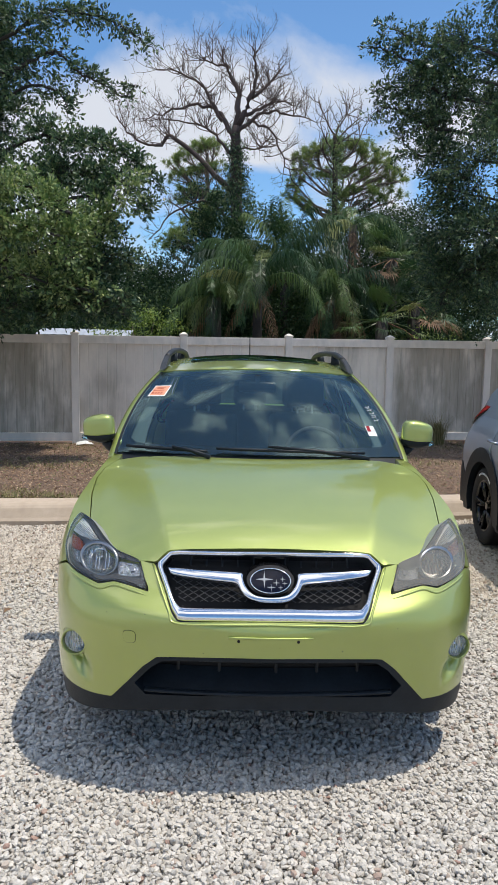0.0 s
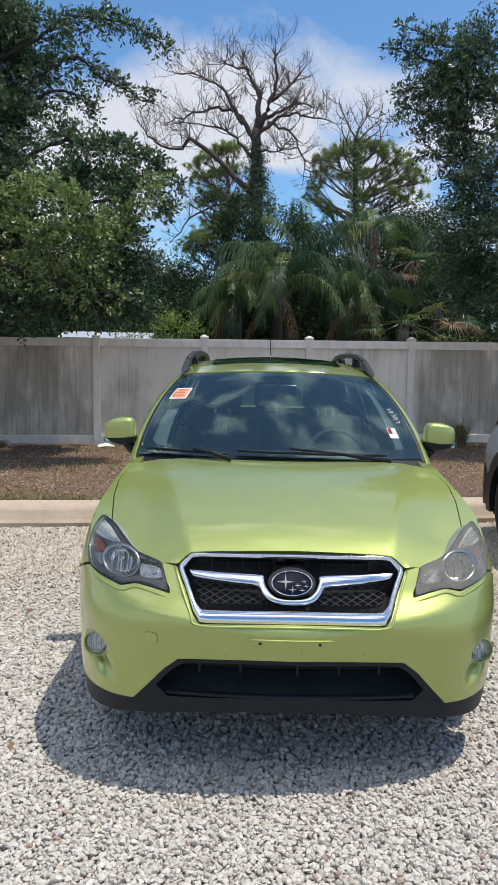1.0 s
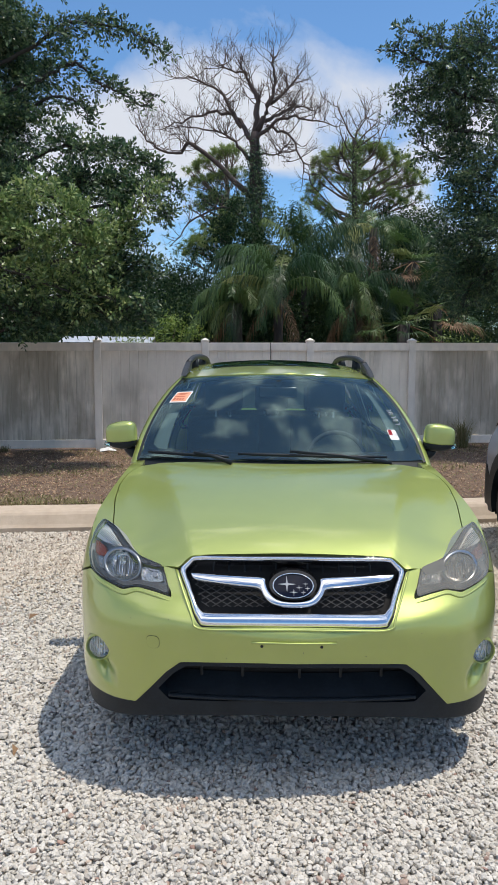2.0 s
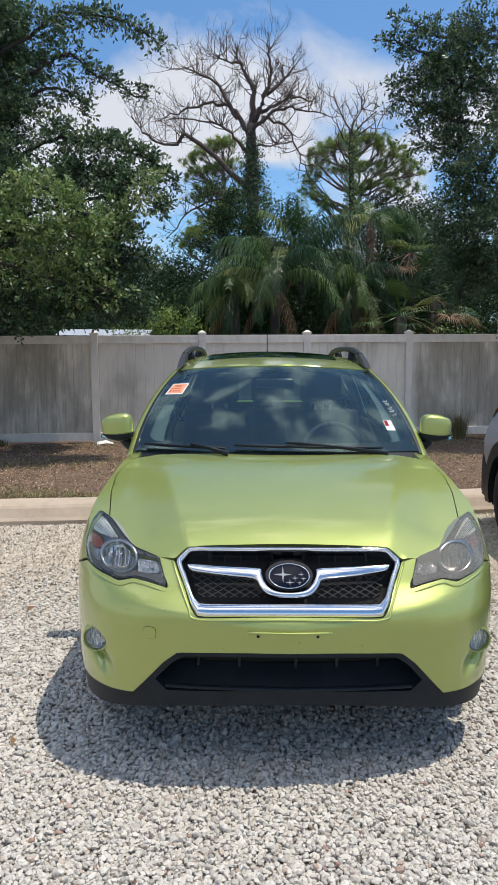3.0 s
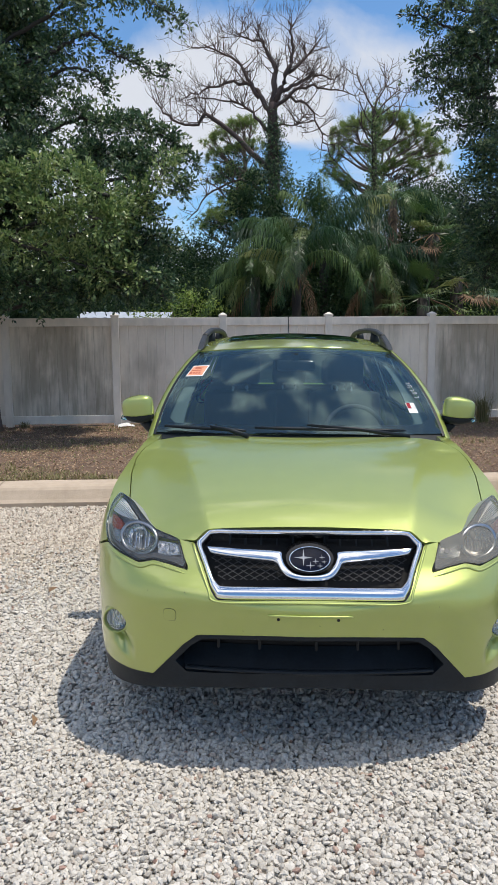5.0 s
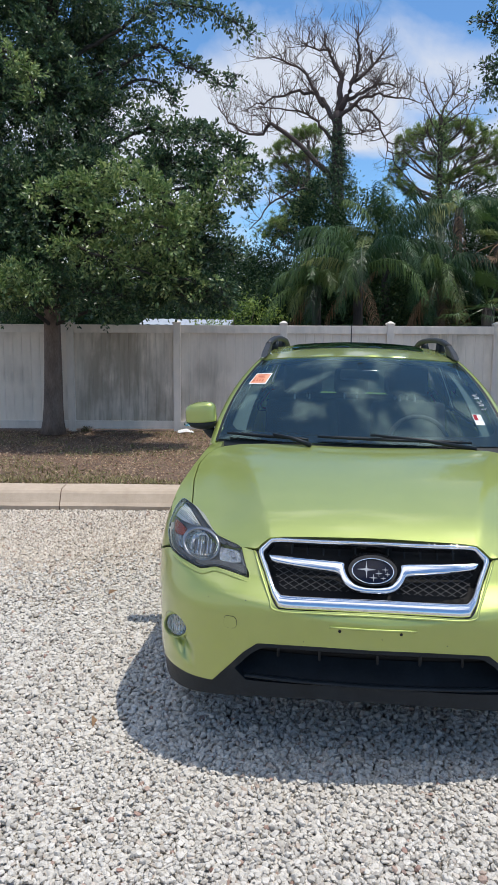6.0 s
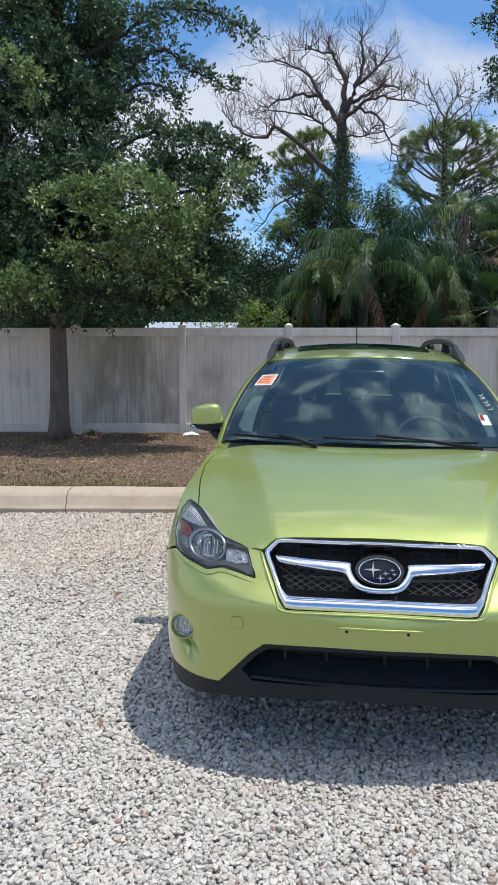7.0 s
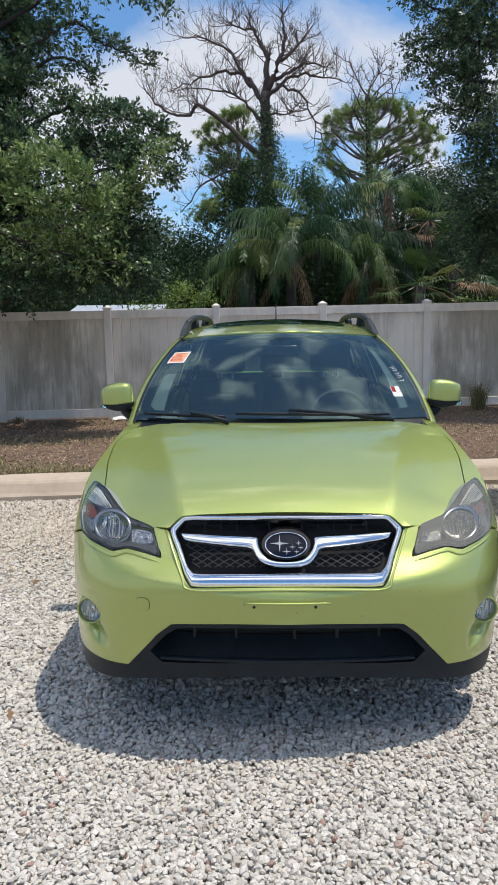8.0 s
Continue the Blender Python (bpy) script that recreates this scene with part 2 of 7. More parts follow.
        nt.links.new(mul.outputs[0], mx.inputs["Factor"])
        nt.links.new(last, mx.inputs["A"])
        last = mx.outputs["Result"]
    nt.links.new(last, b.inputs["Base Color"])
    return m


def gravel_sheet():
    """The lot beyond the loose stones: packed stones of a hand's breadth or less, with dark joints and relief."""
    m = material("gravel_bed", (0.48, 0.45, 0.395), 0.95)
    nt = m.node_tree
    b = nt.nodes["Principled BSDF"]
    co = nt.nodes.new("ShaderNodeTexCoord")
    cell, gap = nt.nodes.new("ShaderNodeTexVoronoi"), nt.nodes.new("ShaderNodeTexVoronoi")
    gap.feature = "DISTANCE_TO_EDGE"
    for n in (cell, gap):
        n.inputs["Scale"].default_value = 48.0
        nt.links.new(co.outputs["Object"], n.inputs["Vector"])
    tone, joint = nt.nodes.new("ShaderNodeValToRGB"), nt.nodes.new("ShaderNodeMapRange")
    tone.color_ramp.elements[0].color, tone.color_ramp.elements[1].color = (0.50, 0.465, 0.405, 1), (0.69, 0.65, 0.58, 1)
    nt.links.new(cell.outputs["Color"], tone.inputs["Fac"])
    joint.inputs["From Max"].default_value = 0.16
    nt.links.new(gap.outputs["Distance"], joint.inputs["Value"])
    mx = nt.nodes.new("ShaderNodeMix")
    mx.data_type = "RGBA"
    mx.inputs["A"].default_value = (0.33, 0.308, 0.268, 1)
    nt.links.new(joint.outputs[0], mx.inputs["Factor"])
    nt.links.new(tone.outputs["Color"], mx.inputs["B"])
    nt.links.new(mx.outputs["Result"], b.inputs["Base Color"])
    bp = nt.nodes.new("ShaderNodeBump")
    bp.inputs["Strength"].default_value, bp.inputs["Distance"].default_value = 1.0, 0.01
    nt.links.new(joint.outputs[0], bp.inputs["Height"])
    nt.links.new(bp.outputs[0], b.inputs["Normal"])
    return m


def paint(name, base, fleck):
    """Metallic car paint under a clear coat, with dust lying thinly on it."""
    m = material(name, base, 0.435, 0.57, scale=1.4, second=fleck, coat=1.0, spec=0.5)
    m.node_tree.nodes["Principled BSDF"].inputs["Coat Roughness"].default_value = 0.08
    m.node_tree.nodes["Principled BSDF"].inputs["Coat IOR"].default_value = 1.68
    return m


M = {
    "green": paint("lime_paint", (0.368, 0.428, 0.112), (0.350, 0.410, 0.105)),
    "grey_paint": paint("blue_grey_paint", (0.30, 0.345, 0.43), (0.28, 0.325, 0.41)),
    "cladding": material("black_cladding", (0.013, 0.019, 0.025), 0.48, vary=0.4, scale=12, bump=0.08, bscale=220, spec=0.25),
    "black": material("gloss_black", (0.006, 0.006, 0.007), 0.18, vary=0.2, scale=20),
    # near-black, so the shade of openings and hollows sits in the colour
    "dark": material("cavity_shade_black", (0.003, 0.003, 0.0035), 0.8, vary=0.3),
    "rubber": material("rubber", (0.018, 0.018, 0.019), 0.75, vary=0.4, scale=30, bump=0.15, bscale=90),
    "chrome": material("chrome", (0.80, 0.81, 0.83), 0.07, 1.0, vary=0.06, scale=40),
    "satin": material("satin_metal", (0.42, 0.43, 0.45), 0.28, 1.0, vary=0.1),
    "lampbowl": material("lamp_bowl", (0.46, 0.46, 0.47), 0.38, 0.45, vary=0.25, scale=30),
    "reflector": material("lamp_reflector", (0.86, 0.86, 0.85), 0.16, 1.0, vary=0.1, scale=60, bump=0.25, bscale=55),
    "lampgrey": material("lamp_bezel_grey", (0.085, 0.088, 0.094), 0.35, 0.2, vary=0.2, scale=30),
    "facet": material("faceted_reflector", (0.80, 0.80, 0.80), 0.10, 1.0, vary=0.25, scale=70, bump=0.9, bscale=90),
    "amber": material("amber_reflector", (0.25, 0.065, 0.045), 0.2, vary=0.4, scale=60),
    "red": material("red_lens", (0.35, 0.012, 0.015), 0.15, vary=0.3, scale=40),
    "badge": material("badge_blue", (0.003, 0.005, 0.016), 0.12, vary=0.2, spec=0.25),
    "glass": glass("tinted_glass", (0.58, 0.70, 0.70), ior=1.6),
    # this haze is a painted teal veil that lightens the windscreen
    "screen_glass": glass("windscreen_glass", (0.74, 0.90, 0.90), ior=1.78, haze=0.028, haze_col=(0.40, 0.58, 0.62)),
    "pillar_grey": material("pillar_lining", (0.085, 0.12, 0.122), 0.9, vary=0.1, scale=20),
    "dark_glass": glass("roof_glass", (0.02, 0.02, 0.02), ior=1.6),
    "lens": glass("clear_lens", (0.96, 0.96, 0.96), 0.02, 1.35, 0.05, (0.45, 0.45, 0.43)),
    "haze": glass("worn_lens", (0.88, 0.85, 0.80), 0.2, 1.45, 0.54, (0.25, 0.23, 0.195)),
    "seat": material("seat_cloth", (0.022, 0.023, 0.026), 0.9, vary=0.3, scale=40, bump=0.2, bscale=300),
    "dash": material("dashboard_plastic", (0.030, 0.031, 0.033), 0.7, vary=0.2, scale=30),
    "lining": material("grey_lining", (0.24, 0.25, 0.25), 0.9, vary=0.1, scale=20),
    "orange": material("orange_paper", (0.78, 0.34, 0.20), 0.7, vary=0.12, scale=25),
    "ink": material("dull_red_ink", (0.52, 0.12, 0.06), 0.7, vary=0.2, scale=60),
    "white": material("white_paper", (0.78, 0.78, 0.76), 0.7, vary=0.08, scale=30),
    "chalk": material("white_marker", (0.8, 0.82, 0.82), 0.8, vary=0.2, scale=60),
    "vinyl": fence_vinyl(),
    "vinyl_clean": material("clean_vinyl", (0.88, 0.81, 0.72), 0.45, scale=1.6, second=(0.66, 0.62, 0.55), bump=0.03, bscale=30, stretch=(1, 1, 0.35)),
    "lampplate": material("lamp_plate", (0.85, 0.85, 0.84), 0.45, 0.15, vary=0.10, scale=30),
    "railgrey": material("rail_grey", (0.022, 0.024, 0.026), 0.5, vary=0.2, scale=20),
    "concrete": material("kerb_concrete", (0.515, 0.42, 0.325), 0.85, scale=2.2, second=(0.42, 0.335, 0.25), bump=0.25, bscale=110),
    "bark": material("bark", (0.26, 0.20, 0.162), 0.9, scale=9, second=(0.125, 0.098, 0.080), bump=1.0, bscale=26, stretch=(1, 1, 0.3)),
    # bark again, with the shade inside crowns and under fronds put into its colour
    "shade_bark": material("shade_darkened_bark", (0.055, 0.050, 0.046), 0.9, scale=9, second=(0.03, 0.028, 0.026), bump=0.8, bscale=30, stretch=(1, 1, 0.3)),
    "deadwood": material("dead_wood", (0.118, 0.088, 0.080), 0.9, scale=5, second=(0.062, 0.046, 0.042), bump=0.6, bscale=30, stretch=(1, 1, 0.4)),
    "oak": palette("oak_leaf", ((0.0, (0.016, 0.046, 0.028)), (0.5, (0.050, 0.108, 0.050)), (0.82, (0.112, 0.188, 0.078)), (1.0, (0.235, 0.295, 0.13))), 0.38, trans_leaf=0.30, spec=0.55),
    # oak leaf again, lighter and yellower: sunlight put into the colour
    "lit_leaf": palette("sunlit_oak_leaf", ((0.0, (0.060, 0.130, 0.040)), (0.5, (0.155, 0.250, 0.075)), (1.0, (0.38, 0.45, 0.18))), 0.36, trans_leaf=0.34, spec=0.7),
    "woods": palette("woodland_leaf", ((0.0, (0.010, 0.032, 0.016)), (0.5, (0.024, 0.060, 0.025)), (0.9, (0.05, 0.095, 0.034)), (1.0, (0.09, 0.13, 0.045))), 0.6, trans_leaf=0.22, spec=0.2),
    "bright": palette("bright_leaf", ((0.0, (0.08, 0.15, 0.025)), (0.6, (0.17, 0.27, 0.045)), (1.0, (0.28, 0.36, 0.08))), 0.5, trans_leaf=0.25),
    "pine": palette("pine_needle", ((0.0, (0.10, 0.18, 0.055)), (0.6, (0.24, 0.34, 0.10)), (1.0, (0.42, 0.47, 0.18))), 0.5, trans_leaf=0.4),
    "palm": palette("palm_leaflet", ((0.0, (0.014, 0.044, 0.018)), (0.45, (0.036, 0.090, 0.028)), (0.72, (0.10, 0.175, 0.050)), (1.0, (0.24, 0.27, 0.09))), 0.42, island=False, trans_leaf=0.25, spec=0.45),
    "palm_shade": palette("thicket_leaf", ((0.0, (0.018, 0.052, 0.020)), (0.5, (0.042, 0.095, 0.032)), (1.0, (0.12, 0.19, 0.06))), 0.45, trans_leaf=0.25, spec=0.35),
    "drypalm": palette("dry_frond", ((0.0, (0.16, 0.09, 0.05)), (0.6, (0.26, 0.16, 0.09)), (1.0, (0.34, 0.24, 0.15))), 0.7, trans_leaf=0.15),
    "litterleaf": palette("dry_litter", ((0.0, (0.11, 0.062, 0.040)), (0.35, (0.24, 0.145, 0.090)), (0.75, (0.38, 0.26, 0.165)), (0.93, (0.50, 0.39, 0.26)), (0.94, (0.12, 0.15, 0.045)), (1.0, (0.17, 0.21, 0.06))), 0.85),
    "grass": palette("bed_grass", ((0.0, (0.12, 0.125, 0.045)), (0.5, (0.21, 0.19, 0.08)), (1.0, (0.36, 0.30, 0.17))), 0.7, trans_leaf=0.15),
    "soil": material("mulch_soil", (0.19, 0.125, 0.085), 0.95, scale=3.0, second=(0.095, 0.062, 0.043), bump=0.9, bscale=70),
    "gravel": gravel_sheet(),
    "stone": palette("gravel_stone", ((0.0, (0.363, 0.329, 0.285)), (0.10, (0.468, 0.435, 0.382)), (0.30, (0.535, 0.500, 0.442)), (0.65, (0.587, 0.550, 0.490)), (0.93, (0.640, 0.604, 0.544)), (0.985, (0.439, 0.363, 0.296)), (0.996, (0.363, 0.229, 0.181)), (1.0, (0.210, 0.181, 0.162))), 0.85, bump=0.35, bscale=120),
    "stone_one": palette("gravel_stone_single", ((0.0, (0.363, 0.329, 0.285)), (0.10, (0.468, 0.435, 0.382)), (0.30, (0.535, 0.500, 0.442)), (0.65, (0.587, 0.550, 0.490)), (0.93, (0.640, 0.604, 0.544)), (0.985, (0.439, 0.363, 0.296)), (0.996, (0.363, 0.229, 0.181)), (1.0, (0.210, 0.181, 0.162))), 0.85, island=False, bump=0.35, bscale=120),
    "stone_tan": palette("dusty_tan_stone", ((0.0, (0.325, 0.272, 0.215)), (0.12, (0.439, 0.377, 0.306)), (0.35, (0.525, 0.458, 0.377)), (0.7, (0.583, 0.516, 0.430)), (0.95, (0.640, 0.578, 0.492)), (0.985, (0.382, 0.277, 0.210)), (1.0, (0.229, 0.181, 0.143))), 0.9, bump=0.35, bscale=120),
    "roofmetal": material("white_metal_roof", (0.44, 0.49, 0.56), 0.5, vary=0.1, scale=3),
}


# ---- mesh helpers ----
def part(name, mesh, mat, parent=None, label="", smooth=False):
    """Links a mesh or bmesh as one object, under a thing or a part."""
    if isinstance(mesh, bmesh.types.BMesh):
        bm, mesh = mesh, bpy.data.meshes.new(name)
        bmesh.ops.recalc_face_normals(bm, faces=bm.faces)
        bm.to_mesh(mesh)
        bm.free()
    if smooth:
        mesh.polygons.foreach_set("use_smooth", [True] * len(mesh.polygons))
    if not mesh.materials:
        mesh.materials.append(M[mat])
    ob = new(name, mesh)
    ob.parent = parent
    if label:
        ob["label"] = label
    return ob


def thing(name, m, label, category, group="", kind=""):
    ob = new(name)
    ob.matrix_world = m
    ob.empty_display_size = 0.1
    return tagged(ob, label, category, group, kind)


def raw(name, verts, faces):
    me = bpy.data.meshes.new(name)
    me.from_pydata(verts, [], faces)
    return me


def arrays(name, verts, quads):
    """A mesh from numpy arrays, all faces with the same number of corners."""
    me = bpy.data.meshes.new(name)
    n, k = quads.shape
    me.vertices.add(len(verts))
    me.vertices.foreach_set("co", np.ascontiguousarray(verts, dtype=np.float32).ravel())
    me.loops.add(n * k)
    me.loops.foreach_set("vertex_index", np.ascontiguousarray(quads, dtype=np.int32).ravel())
    me.polygons.add(n)
    me.polygons.foreach_set("loop_start", np.arange(0, n * k, k, dtype=np.int32))
    me.update(calc_edges=True)
    return me


def box(x0, x1, y0, y1, z0, z1, bevel=0.0, seg=2):
    bm = bmesh.new()
    bmesh.ops.create_cube(bm, size=1)
    for v in bm.verts:
        v.co = ((x0 + x1) / 2 + v.co.x * (x1 - x0), (y0 + y1) / 2 + v.co.y * (y1 - y0), (z0 + z1) / 2 + v.co.z * (z1 - z0))
    if bevel:
        bmesh.ops.bevel(bm, geom=bm.edges[:], offset=bevel, segments=seg, affect="EDGES", profile=0.6)
    return bm


def tube(points, radii, sides=8, flat=1.0, caps=True, name="tube"):
    """A tapered tube along points; flat squashes it across."""
    pts = [Vector(p) for p in points]
    verts, faces = [], []
    up = Vector((0, 0, 1))
    for i, p in enumerate(pts):
        d = (pts[min(i + 1, len(pts) - 1)] - pts[max(i - 1, 0)]).normalized()
        a = d.cross(up if abs(d.z) < 0.93 else Vector((1, 0, 0))).normalized()
        b = a.cross(d)
        for k in range(sides):
            t = 2 * math.pi * k / sides
            verts.append(p + (a * math.cos(t) * flat + b * math.sin(t)) * radii[i])
    for i in range(len(pts) - 1):
        for k in range(sides):
            k2 = (k + 1) % sides
            faces.append((i * sides + k, i * sides + k2, (i + 1) * sides + k2, (i + 1) * sides + k))
    if caps:
        faces.append(tuple(range(sides))[::-1])
        faces.append(tuple(range((len(pts) - 1) * sides, len(pts) * sides)))
    return verts, faces


def smooth_line(pts, n=6):
    """Catmull-Rom through the points."""
    P = [Vector(p) for p in pts]
    P = [P[0] * 2 - P[1]] + P + [P[-1] * 2 - P[-2]]
    out = []
    for i in range(1, len(P) - 2):
        for k in range(n):
            t = k / n
            out.append(0.5 * ((2 * P[i]) + (P[i + 1] - P[i - 1]) * t + (2 * P[i - 1] - 5 * P[i] + 4 * P[i + 1] - P[i + 2]) * t * t
                              + (3 * P[i] - P[i - 1] - 3 * P[i + 1] + P[i + 2]) * t ** 3))
    return out + [P[-2]]


def lathe(profile, n=40, axis="x"):
    """Turns (along, radius) pairs about an axis."""
    verts, faces = [], []
    m = len(profile)
    for k in range(n):
        t = 2 * math.pi * k / n
        for a, r in profile:
            verts.append((a, r * math.cos(t), r * math.sin(t)) if axis == "x" else (r * math.cos(t), a, r * math.sin(t)) if axis == "y" else (r * math.cos(t), r * math.sin(t), a))
    for k in range(n):
        for j in range(m - 1):
            faces.append((k * m + j, k * m + j + 1, ((k + 1) % n) * m + j + 1, ((k + 1) % n) * m + j))
    return verts, faces


def rounded(loop, times=2, cut=0.18):
    """Rounds the corners of a closed outline."""
    for _ in range(times):
        out = []
        for i, p in enumerate(loop):
            q = loop[(i + 1) % len(loop)]
            out.append((p[0] + (q[0] - p[0]) * cut, p[1] + (q[1] - p[1]) * cut))
            out.append((p[0] + (q[0] - p[0]) * (1 - cut), p[1] + (q[1] - p[1]) * (1 - cut)))
        loop = out
    return loop


def sampled(loop, step):
    out = []
    for i, p in enumerate(loop):
        q = loop[(i + 1) % len(loop)]
        n = max(1, int(math.hypot(q[0] - p[0], q[1] - p[1]) / step))
        out += [(p[0] + (q[0] - p[0]) * k / n, p[1] + (q[1] - p[1]) * k / n) for k in range(n)]
    return out


def inside(pts, loops):
    """Even-odd test of points against outlines."""
    pts = np.asarray(pts, float).reshape(-1, 2)
    hit = np.zeros(len(pts), bool)
    for loop in loops:
        a = np.asarray(loop, float)
        b = np.roll(a, -1, axis=0)
        for (x0, y0), (x1, y1) in zip(a, b):
            if y0 != y1:
                c = ((y0 > pts[:, 1]) != (y1 > pts[:, 1]))
                hit ^= c & (pts[:, 0] < (x1 - x0) * (pts[:, 1] - y0) / (y1 - y0) + x0)
    return hit


def patch(name, loops, fn, step=0.03, flip=False, flange=0.012, lift=0.0, dome=0.0, edge=0.01):
    """A sheet on the surface fn(u, v) inside outlines (the first outside, the rest holes), with a flange turned in along its rims."""
    from mathutils.geometry import delaunay_2d_cdt
    loops = [sampled(l, step) for l in loops]
    verts, edges = [], []
    for l in loops:
        o = len(verts)
        verts += l
        edges += [(o + i, o + (i + 1) % len(l)) for i in range(len(l))]
    rim = np.array(verts)
    lo, hi = rim.min(0), rim.max(0)
    gu, gv = np.meshgrid(np.arange(lo[0] + step / 2, hi[0], step), np.arange(lo[1] + step / 2, hi[1], step))
    grid = np.stack([gu.ravel(), gv.ravel()], 1)
    grid = grid[inside(grid, loops)]
    if len(grid):
        near = np.concatenate([((g[:, None, :] - rim[None]) ** 2).sum(2).min(1) for g in np.array_split(grid, max(1, len(grid) // 400))])
        grid = grid[near > (0.55 * step) ** 2]
    allv = [Vector(p) for p in verts] + [Vector(p) for p in grid]
    ov, oe, of, *_ = delaunay_2d_cdt(allv, edges, [], 0, 1e-6)
    uv = np.array([tuple(v) for v in ov])
    tri = np.array([f for f in of if len(f) == 3])
    tri = tri[inside(uv[tri].mean(1), loops)]
    e = step * 0.2

    def at(u, v):
        p = Vector(fn(u, v))
        n = (Vector(fn(u + e, v)) - Vector(fn(u - e, v))).cross(Vector(fn(u, v + e)) - Vector(fn(u, v - e)))
        n.normalize()
        return p, (-n if flip else n)
    pn = [at(*p) for p in uv]
    if dome:
        far = np.concatenate([np.sqrt(((g[:, None, :] - rim[None]) ** 2).sum(2).min(1)) for g in np.array_split(uv, max(1, len(uv) // 400))])
        bulge = dome * np.sqrt(np.clip(1 - (1 - np.clip(far / edge, 0, 1)) ** 2, 0, 1))
    else:
        bulge = np.zeros(len(uv))
    co = [p + n * (lift + float(b)) for (p, n), b in zip(pn, bulge)]
    faces = [tuple(f[::-1]) if flip else tuple(f) for f in tri.tolist()]
    if flange:
        count = {}
        for f in faces:
            for k in range(3):
                a, b = f[k], f[(k + 1) % 3]
                count[(a, b)] = count.get((a, b), 0) + 1
        rimedges = [(a, b) for a, b in count if (b, a) not in count]
        top, low = {}, {}
        for a, b in rimedges:
            for v in (a, b):
                if v not in top:
                    top[v] = len(co)
                    co.append(co[v].copy())
                    low[v] = len(co)
                    co.append(co[v] - pn[v][1] * flange)
        faces += [(top[b], top[a], low[a], low[b]) for a, b in rimedges]
    me = raw(name, co, faces)
    me.polygons.foreach_set("use_smooth", [True] * len(me.polygons))
    return me


def mirrored(mesh, name):
    """The same mesh on the other side of x = 0."""
    me = mesh.copy()
    me.name = name
    me.transform(Matrix.Diagonal((-1, 1, 1, 1)))
    me.flip_normals()
    return me


def ribbon(name, outer, inner, fn, base, height, closed=True, flip=False, n=8, deep=0.02, cuts=6):
    """A rounded moulding between two outlines that run side by side."""
    def split(line):
        out = []
        m = len(line)
        for i in range(m if closed else m - 1):
            p, q = line[i], line[(i + 1) % m]
            out += [(p[0] + (q[0] - p[0]) * k / cuts, p[1] + (q[1] - p[1]) * k / cuts) for k in range(cuts)]
        return out if closed else out + [line[-1]]
    a, b = split(outer), split(inner)
    e = 0.004
    verts, faces = [], []
    cols = n + 3
    for p, q in zip(a, b):
        for j in range(-1, n + 2):
            t = min(max(j / n, 0), 1)
            u, v = p[0] + (q[0] - p[0]) * t, p[1] + (q[1] - p[1]) * t
            c = Vector(fn(u, v))
            nn = (Vector(fn(u + e, v)) - Vector(fn(u - e, v))).cross(Vector(fn(u, v + e)) - Vector(fn(u, v - e))).normalized()
            lift = base - deep if j < 0 or j > n else base + height * math.sin(math.pi * t) ** 0.7
            verts.append(c + nn * lift)
    m = len(a)
    for i in range(m if closed else m - 1):
        for j in range(cols - 1):
            faces.append((i * cols + j, i * cols + j + 1, ((i + 1) % m) * cols + j + 1, ((i + 1) % m) * cols + j))
    bm = bmesh.new()
    bm.from_mesh(raw(name, verts, faces))
    return bm


# ---- the car's surfaces: x across, y from the front bumper back, z up ----
HALF, NOSE, TAIL, LONG = 0.905, 0.60, 0.28, 4.42
AXLE, BASE, TYRE = 0.90, 2.635, 0.34


def soft(a, k=0.02):
    return 0.5 * (a + math.sqrt(a * a + k * k))


def tumble(z):
    return 1 - 1.1 * max(0, z - 0.75) ** 2 - 0.5 * max(0, 0.4 - z) ** 2


def crease(x):
    return 0.60 + 0.10 * min(1, abs(x) / 0.8) ** 2


def ridge(x):
    """The bumper's ridge, higher than the old nose line towards the corners."""
    return 0.622 + 0.120 * min(1, abs(x) / 0.8) ** 1.5


def lean(x, z):
    d = z - ridge(x)
    return 0.85 * soft(d, 0.008) + 0.09 * soft(-d, 0.008) - 0.0038 + 0.85 * (ridge(x) - crease(x))


def boxy(z):
    """How square the nose is in plan; the bumper's corners are fuller than the lamps'."""
    s = max(0, min(1, (z - 0.60) / 0.16))
    return 4.2 - 1.7 * s * s * (3 - 2 * s)


def fascia(u, z):
    """The nose: u runs round it, 0 at the middle."""
    t = min(abs(u) / 0.76, math.pi / 2 + 0.2)
    x = HALF * max(0.0, math.sin(min(t, math.pi / 2))) ** (2 / boxy(z))
    y = NOSE * (1 - math.cos(t)) + lean(x, z)
    return (math.copysign(x * tumble(z), u), y, z)


def across(x, z):
    q = min(abs(x) / (HALF * tumble(z)), 1)
    return math.copysign(math.asin(q ** (boxy(z) / 2)) * 0.76, x)


def nose(x, z):
    return fascia(across(x, z), z)


def round_to(y, z):
    """How far round the nose it is to a place on the flank."""
    return 0.76 * math.acos(max(-0.19, 1 - (y - lean(HALF, z)) / NOSE))


def flank(y, z):
    f = min(1, max(0.0, (y - lean(HALF, z)) / NOSE))
    r = min(1, max(0.0, (LONG - 0.28 * soft(z - 0.75, 0.1) - y) / TAIL))
    g = max(0.0, 1 - (1 - f) ** 2) ** (1 / boxy(z)) * max(0.0, 1 - (1 - r) ** 2) ** 0.4
    return (-HALF * tumble(z) * g, y, z)


